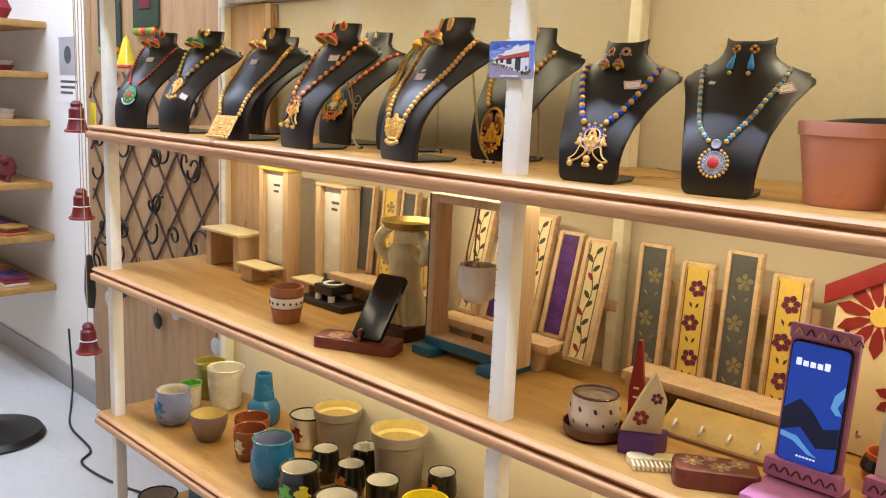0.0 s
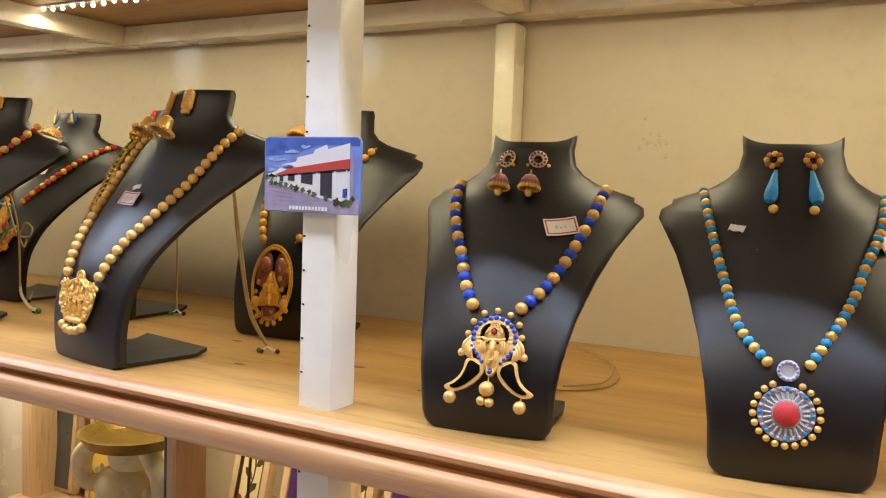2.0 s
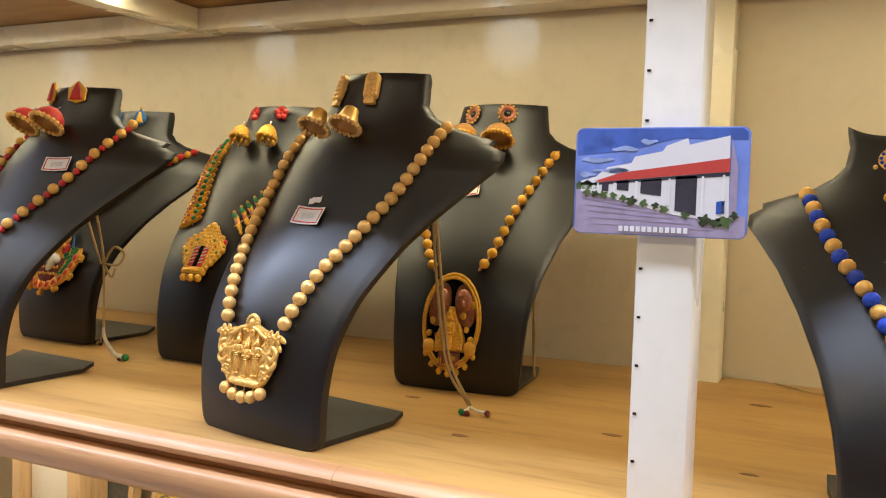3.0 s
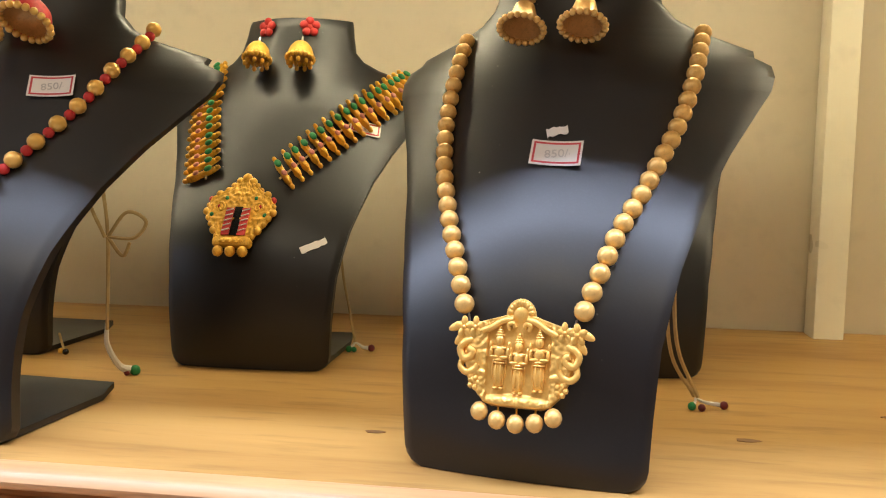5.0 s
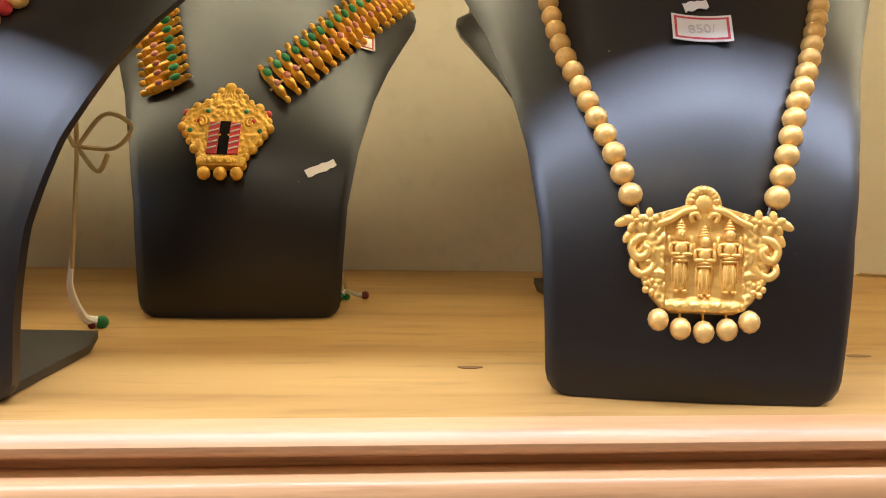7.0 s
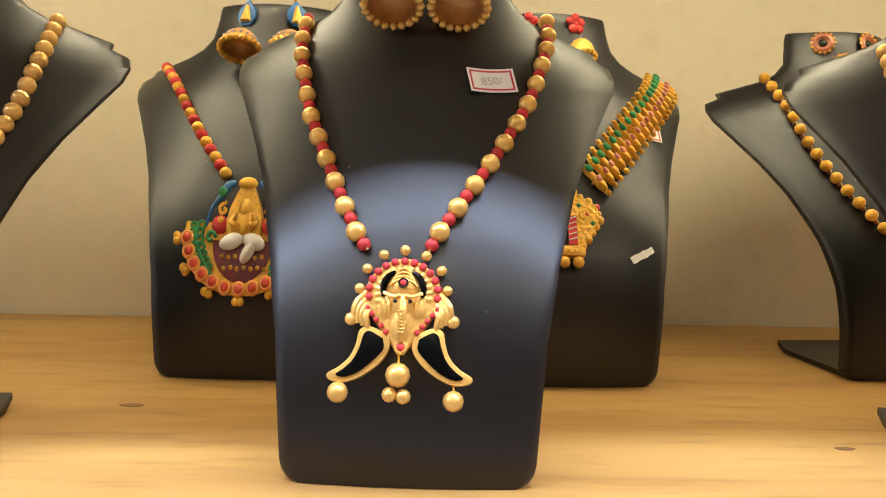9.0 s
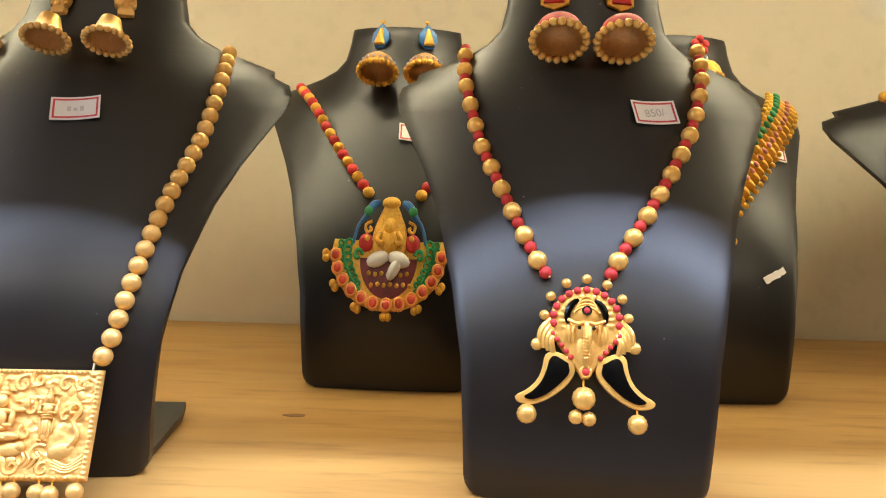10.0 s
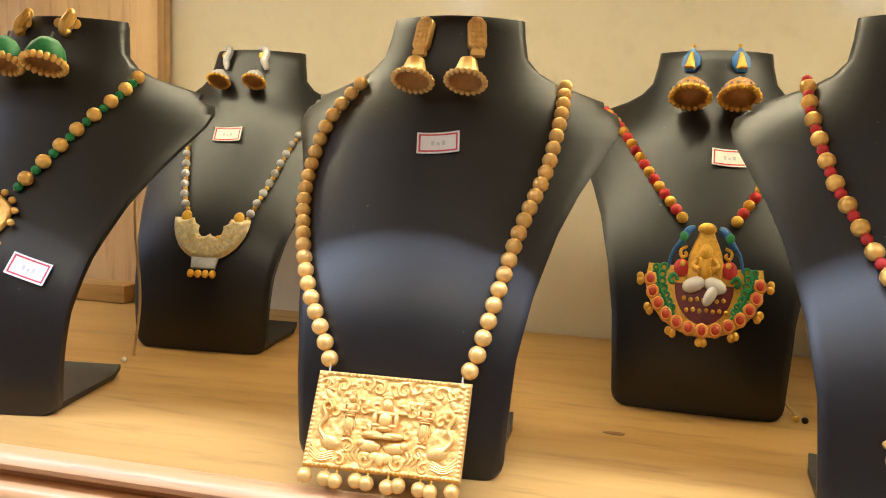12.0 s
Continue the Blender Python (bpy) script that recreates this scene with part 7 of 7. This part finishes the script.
def crock(x, y, d, h, kind, outer, inner, label, daub=(), z=Z3, rim=None):
    ob = thing("pot", pose(x, y, z), label, "pot", "glazed pots on the lower shelf")
    r = d / 2
    shape = dict(cup=[(.70, 0), (.82, .06), (.93, .5), (.97, .9), (1.0, 1.0)], bowl=[(.45, 0), (.62, .08), (.88, .45), (1.0, .85), (.98, 1.0)], belly=[(.62, 0), (.86, .14), (1.0, .42), (.92, .76), (.86, .90), (.90, 1.0)], vase=[(.85, 0), (1.0, .10), (1.0, .34), (.80, .46), (.66, .50), (.56, .75), (.50, 1.0)], planter=[(.72, 0), (.76, .04), (.88, .80), (.98, .84), (1.0, 1.0)])[kind]
    prof = [(0, .0003)] + [(a * r, max(.0003, b * h)) for a, b in shape]
    top = shape[-1][0] * r
    t = .0035
    prof += [(top - t * .4, h + .0012), (top - t, h - .001)]
    part("body", lathe(prof, 40), outer, ob)
    part("inside", lathe([(top - t, h - .001)] + [(max(a * r - t, .002), max(b * h, .006)) for a, b in shape[-2::-1]] + [(0, .006)], 36), inner, ob, "lighter glazed inside")
    if rim:
        part("rim", tube([((top - t * .4) * math.cos(a), (top - t * .4) * math.sin(a), h + .0005) for a in np.linspace(0, 2 * math.pi, 36, endpoint=False)], .0024, 7, closed=True), rim, ob, "dark glazed rim")
    for k, m in enumerate(daub):
        a0 = 4.0 + .9 * k
        n, rows = 8, []
        bm = bmesh.new()
        for i in range(n + 1):
            for j, row in enumerate((0, 1)):
                pass
            f = .25 + .5 * i / n
            rr = float(np.interp(f, [b for _, b in shape], [a for a, _ in shape])) * r + .0006
            wd = .32 * math.sin(math.pi * (i + .5) / (n + 1)) + .06
            rows.append([bm.verts.new((rr * math.cos(a0 + q * wd + .12 * math.sin(i * 2)), rr * math.sin(a0 + q * wd + .12 * math.sin(i * 2)), f * h)) for q in (-1, -.33, .33, 1)])
        for a, c in zip(rows, rows[1:]):
            for q in range(3):
                bm.faces.new((a[q], a[q + 1], c[q + 1], c[q]))
        part("brush_mark", bm, m, ob, "painted brush mark")
    return ob


crock(-1.490, .285, .095, .112, "planter", OLIVE_Y, OLIVE_Y, "olive yellow glazed pot on the lower pine shelf") if False else None
crock(-1.300, .290, .090, .112, "planter", OLIVE_Y, OLIVE_Y, "olive yellow glazed pot on the lower pine shelf")
crock(-1.205, .285, .105, .118, "cup", CREAMW, CREAMW, "cream white glazed cup on the lower pine shelf")
crock(-1.265, .210, .060, .070, "cup", CREAMW, GREENG, "small cream mug with a green rim", (GREENG,), rim=GREENG)
crock(-1.190, .115, .100, .095, "belly", SKY_STRIPE, CREAMW, "pale blue striped belly pot", (WHITEIN, BLUE_GLAZE))
crock(-1.030, .130, .098, .072, "bowl", STONE, YELLOWIN, "brown stoneware bowl with straw inside")
crock(-1.035, .300, .088, .140, "vase", BLUE_GLAZE, BLUE_GLAZE, "blue glazed vase with a narrow neck")
crock(-.960, .215, .092, .062, "bowl", RUST, RUST, "rust brown glazed bowl")
crock(-.868, .150, .084, .078, "cup", RUST, RUST, "rust brown glazed cup", (GREENG, CREAMW))
crock(-.712, .110, .104, .112, "belly", BLUE_GLAZE, SKY_STRIPE, "bright blue glazed belly pot", rim=TEAL)
crock(-.835, .300, .092, .085, "cup", CREAMW, WHITEIN, "banded mug with a black rim", (MAROONG, MAROONG), rim=BLACKG)
crock(-.745, .325, .122, .125, "planter", GREY_CLAY, YELLOWIN, "grey clay planter with straw inside")
crock(-.500, .310, .135, .150, "planter", GREY_CLAY, YELLOWIN, "large grey clay planter with straw inside")
crock(-.650, .215, .070, .080, "belly", BLACKG, WHITEIN, "black mug painted yellow and green", (OLIVE_Y, GREENG))
crock(-.612, .305, .074, .072, "belly", BLACKG, WHITEIN, "black mug painted maroon", (MAROONG, LEMON))
crock(-.545, .205, .070, .082, "belly", BLACKG, WHITEIN, "black mug painted with an orange flame", (ORANGEG, ORANGEG))
crock(-.575, .085, .094, .098, "belly", BLACKG, WHITEIN, "black belly pot painted maroon and green", (MAROONG, GREENG, LEMON), rim=BLACKG)
crock(-.432, .200, .074, .086, "cup", BLACKG, WHITEIN, "tall black mug with white inside", (RUST,))
crock(-.340, .240, .105, .060, "bowl", LEMON, LEMON, "lemon yellow glazed bowl")
crock(-.385, .335, .070, .080, "belly", BLACKG, WHITEIN, "black mug with a yellow mark", (LEMON, ORANGEG))
crock(-.175, .320, .100, .062, "bowl", BLACKG, glaze("orange_inner_glaze", (0.42, 0.13, 0.03)), "black bowl with orange glaze inside")
crock(-.445, .085, .090, .080, "cup", BLACKG, WHITEIN, "black mug with white inside", rim=BLACKG)
crock(-.300, .110, .080, .070, "cup", glaze("violet_glaze", (0.12, 0.06, 0.30)), WHITEIN, "violet glazed cup with white inside")
crock(-.055, .120, .085, .080, "belly", BLACKG, ORANGEG, "black belly pot painted orange", (ORANGEG,))
crock(.120, .180, .100, .090, "belly", TEAL, CREAMW, "teal glazed belly pot")

Z4 = 0.09
part("shelf_board", box(X0, X1, 0.0025, WALL - 0.003, Z4 - 0.02, Z4, 0.001), PINE, unit, "knotty pine shelf board")
part("nosing", extrude_x([(y, Z4 + h) for y, h in NOSE], X0, X1), PINE_EDGE, unit, "moulded pine edge strip", angle=50)
crock(-1.215, .080, .105, .110, "cup", CREAMW, WHITEIN, "white mug with a dark rim on the bottom shelf", z=Z4, rim=BLACKG)
crock(-1.065, .120, .100, .105, "cup", CREAMW, WHITEIN, "white mug with a green band and a dark rim", (GREENG, RUST), z=Z4, rim=GREENG)
crock(-.930, .110, .100, .085, "bowl", BLACKG, OLIVE_Y, "dark bowl on the bottom shelf", z=Z4)
bp = thing("blue_tray", pose(-1.180, .285, Z4), "blue painted wooden tray on the bottom shelf", "tray")
part("body", box(-.120, .120, -.070, .070, .0003, .120, .005), SEA_BLUE, bp)

# ---- the corner beyond the shelving ----
ply = setting("wall_board", box(-2.445, -1.426, .430, .4485, .0, 2.0, .002), PLY, "brown plywood board on the wall", "board")
lat = thing("trellis", pose(0, 0, 0), "crossed bars of lattice shadow with wrought iron scroll hooks on plywood", "trellis")
# dark crossed bars stand in for soft lattice shadows on the board
for k in range(-6, 9):
    for s in (-1, 1):
        x0, z0 = -2.3 + .16 * k, .60
        pts = []
        for q in np.linspace(0, 1, 40):
            x, z = x0 + s * q * .62, z0 + q * .75
            if -2.40 < x < -1.46:
                pts.append((x, .4265 - (.0025 if s > 0 else 0), z))
        if len(pts) > 3:
            part("lath", tube([pts[0], pts[-1]], .0042, 6), DARK_WOOD, lat)
IRON = surface("wrought_iron", (0.03, 0.025, 0.02), 0.45, metal=0.6, vary=0.2)
random.seed(4)
for k in range(22):
    x, z = -2.32 + .80 * random.random(), .62 + .66 * random.random()
    a0, s = random.random() * 6, random.choice((-1, 1))
    r0 = .035 + .03 * random.random()
    part("scroll_hook", tube([(x + r0 * (1 - q / 9) * math.cos(a0 + s * q), .415 - .004 * q, z + r0 * (1 - q / 9) * math.sin(a0 + s * q)) for q in np.linspace(0, 6.5, 26)], .0042, 6), IRON, lat, "wrought iron scroll")
for k in range(7):
    x, z = -2.25 + .13 * k, .50 + .06 * (k % 3)
    m = thing("hanging_charm", pose(x, .415, z, 90), "small dark metal charm hanging on the board", "charm", "metal charms")
    part("disc", lathe([(0, 0), (.026, 0), (.030, .006), (.022, .010), (0, .008)], 18), IRON if k % 2 else SILVER, m)
    part("wire", tube([(0, .028, .004), (0, .085, .004)], .0015, 5), IRON, m)
for x0, x1, z0, z1 in ((-2.30, -2.12, 1.44, 1.75), (-2.02, -1.84, 1.50, 1.80)):
    wp = thing("wall_hanging", pose(0, 0, 0), "dark green cloth wall hanging with red figures", "wall hanging", "wall hangings")
    part("cloth", box(x0, x1, .420, .428, z0, z1, .002), glaze("dark_green_cloth", (0.03, 0.05, 0.025), 0.8), wp)
    part("motif", box(x0 + .05, x1 - .05, .4165, .4195, z0 + .06, z1 - .05, .001), glaze("dark_red_cloth", (0.16, 0.02, 0.02), 0.8), wp, "dark red motif")
    for k in range(5):
        part("fringe_bead", ball(.014, (x0 + .03 + .03 * k, .420, z0 - .014), 1, 10), (GREENG, ORANGEG, RED)[k % 3], wp)
# small yellow and red toy, hung before the board
yf = thing("paper_lantern", pose(-2.02, .395, 1.415), "small yellow and red hanging ornament", "ornament")
part("body", lathe([(0, -.05), (.035, -.045), (.022, .0), (.012, .04), (0, .06)], 20), LEMON, yf)
part("red_hem", lathe([(.034, -.052), (.042, -.050), (.040, -.042), (.033, -.044), (.034, -.052)], 20), RED, yf)

# wall shelves with goods
ws = thing("wall_shelf", pose(0, 0, 0), "stack of pale pine wall shelves", "wall shelf")
levels = (1.550, 1.345, 1.148, .885, .660, .440)
for z in levels:
    part("board", box(-3.80, -2.86, .205, .4485, z - .028, z, .005), PINE, ws, "pine board with a rounded end")
part("side_panel", box(-3.83, -3.802, .205, .4485, .40, 1.80, .003), WHITE_WALL, ws, "white side panel")
cols = [glaze("cloth_%s" % n, c, 0.8) for n, c in (("red", (0.30, 0.02, 0.03)), ("ochre", (0.45, 0.25, 0.04)), ("plum", (0.12, 0.02, 0.06)), ("navy", (0.03, 0.05, 0.20)), ("orange", (0.50, 0.14, 0.03)), ("ivory", (0.62, 0.55, 0.45)), ("maroon", (0.14, 0.02, 0.02)))]
random.seed(9)
for n, z in enumerate(levels):
    x = -2.90
    k = 0
    while x > -3.7:
        w = .07 + .05 * random.random()
        if n in (1, 2):
            g = thing("dish_stack", pose(x - w / 2, .300, z), "stack of small clay dishes on the wall shelf", "dishes", "goods on the wall shelf")
            for q in range(2):
                part("dish", lathe([(0, .018 * q + .0003), (w * .3, .018 * q + .0003), (w * .48, .018 * q + .022), (w * .44, .018 * q + .022), (w * .27, .018 * q + .005), (0, .018 * q + .005)], 22), cols[6 if n == 1 and q == 0 else 5], g)
        elif n in (0,):
            g = thing("round_gourd", pose(x - w / 2, .300, z), "round pale and pink ornament on the wall shelf", "ornament", "goods on the wall shelf")
            part("body", lathe([(0, .0003), (w * .25, .0003), (w * .48, w * .45), (w * .30, w * .85), (0, w * .95)], 22), cols[5 if k % 2 else 0], g)
        elif n == 3:
            g = thing("clay_animal", pose(x - w / 2, .300, z), "dark red clay animal on the wall shelf", "ornament", "goods on the wall shelf")
            bm = lathe([(0, .02), (w * .35, .03), (w * .45, .06), (w * .25, .10), (0, .105)], 18)
            ball(w * .24, (w * .3, -.02, .095), 1, 10, bm)
            for sx in (-1, 1):
                tube([(sx * w * .25, -.01, .0003), (sx * w * .25, 0, .05)], .010, 7, bm)
            part("body", bm, cols[6], g)
        else:
            g = thing("folded_pouch", pose(x - w / 2, .300, z, 0, 0, 20 * random.random()), "folded bright cloth pouch on the wall shelf", "pouch", "goods on the wall shelf")
            for q in range(3):
                part("fold", box(-w * .55, w * .55, -.05, .05, .0003 + .014 * q, .0135 + .014 * q, .005), cols[(k + q * 2 + n) % 7], g)
        x -= w + .015
        k += 1
po = thing("poster", pose(-2.65, .4485, 1.36, 90), "grey printed notice on the white wall", "poster")
part("sheet", slab(rounded(.20, .27, .002), .001), PAPER, po)
part("picture", slab(rounded(.17, .15, .002), .0004), SILVER, po, "grey picture", pose(0, .05, .0011))
part("portrait_block", lathe([(0, 0), (.035, 0), (0, .0004)], 20), PRINT_DARK, po, "", pose(0, .055, .0016))
for k in range(3):
    part("text_bar", box(-.08, .08 - .02 * k, -.055 - .022 * k, -.045 - .022 * k, .0011, .0015), PRINT_DARK, po)

# strings of clay bells beside the shelving
for x, z, y, h in ((-1.478, 1.175, .0, .085), (-1.468, .940, .0, .085), (-1.402, .580, -.02, .085)):
    bl = thing("clay_bell", pose(x, y, z), "dark red clay bell hanging on a string", "bell", "hanging clay bells")
    part("bell", lathe([(0, h), (.010, h * .98), (.016, h * .88), (.014, h * .80), (.020, h * .72), (.021, h * .40), (.026, h * .15), (.032, 0), (.029, .0), (.022, h * .2), (0, h * .6)], 24), MAROON, bl)
    part("rim", tube([(.031 * math.cos(a), .031 * math.sin(a), .004) for a in np.linspace(0, 2 * math.pi, 24, endpoint=False)], .003, 6, closed=True), BRICK_RED, bl)
    part("white_line", tube([(.0215 * math.cos(a), .0215 * math.sin(a), h * .42) for a in np.linspace(0, 2 * math.pi, 24, endpoint=False)], .0015, 6, closed=True), PAPER, bl)
    part("string", tube([(0, 0, h), (0, 0, 2.699 - z)], .0012, 5), CORD, bl)
bc = thing("cloth_bag", pose(-1.452, .01, .690), "limp black cloth bag hanging on a string", "bag")
part("bag", lathe([(0, 0), (.018, .004), (.026, .05), (.022, .11), (.012, .15), (0, .155)], 14, sy=.5), BLACK_PLASTIC, bc)
part("string", tube([(0, 0, .153), (0, 0, 2.008)], .0012, 5), CORD, bc)
yt = thing("yellow_tag", pose(-1.420, .02, 1.180), "yellow paper tag hanging by the bells", "tag")
part("tag", box(-.018, .014, -.001, .001, 0, .075, .0005), LEMON, yt)
part("string", tube([(0, 0, .074), (0, 0, 1.519)], .0010, 5), CORD, yt)
fs = thing("fan_stand", pose(-2.38, .02, 0), "round black base of a floor stand with a thin pole", "stand")
part("base", lathe([(0, .0003), (.170, .0003), (.178, .010), (.165, .030), (.060, .050), (.030, .060), (0, .062)], 44), BLACK_PLASTIC, fs, "round black base")
part("pole", tube([(0, 0, .060), (0, 0, 1.0)], .012, 12), SILVER, fs)
cb = thing("floor_cable", pose(0, 0, 0), "thin dark cable trailing over the floor", "cable")
part("cable", tube(smooth_line([(-2.62, .40, .30), (-2.60, .40, .08), (-2.52, .36, .006), (-2.30, .27, .005), (-2.05, .24, .005), (-1.95, .17, .005), (-1.70, .20, .005), (-1.45, .30, .005)], 8), .0045, 6), BLACK_PLASTIC, cb)
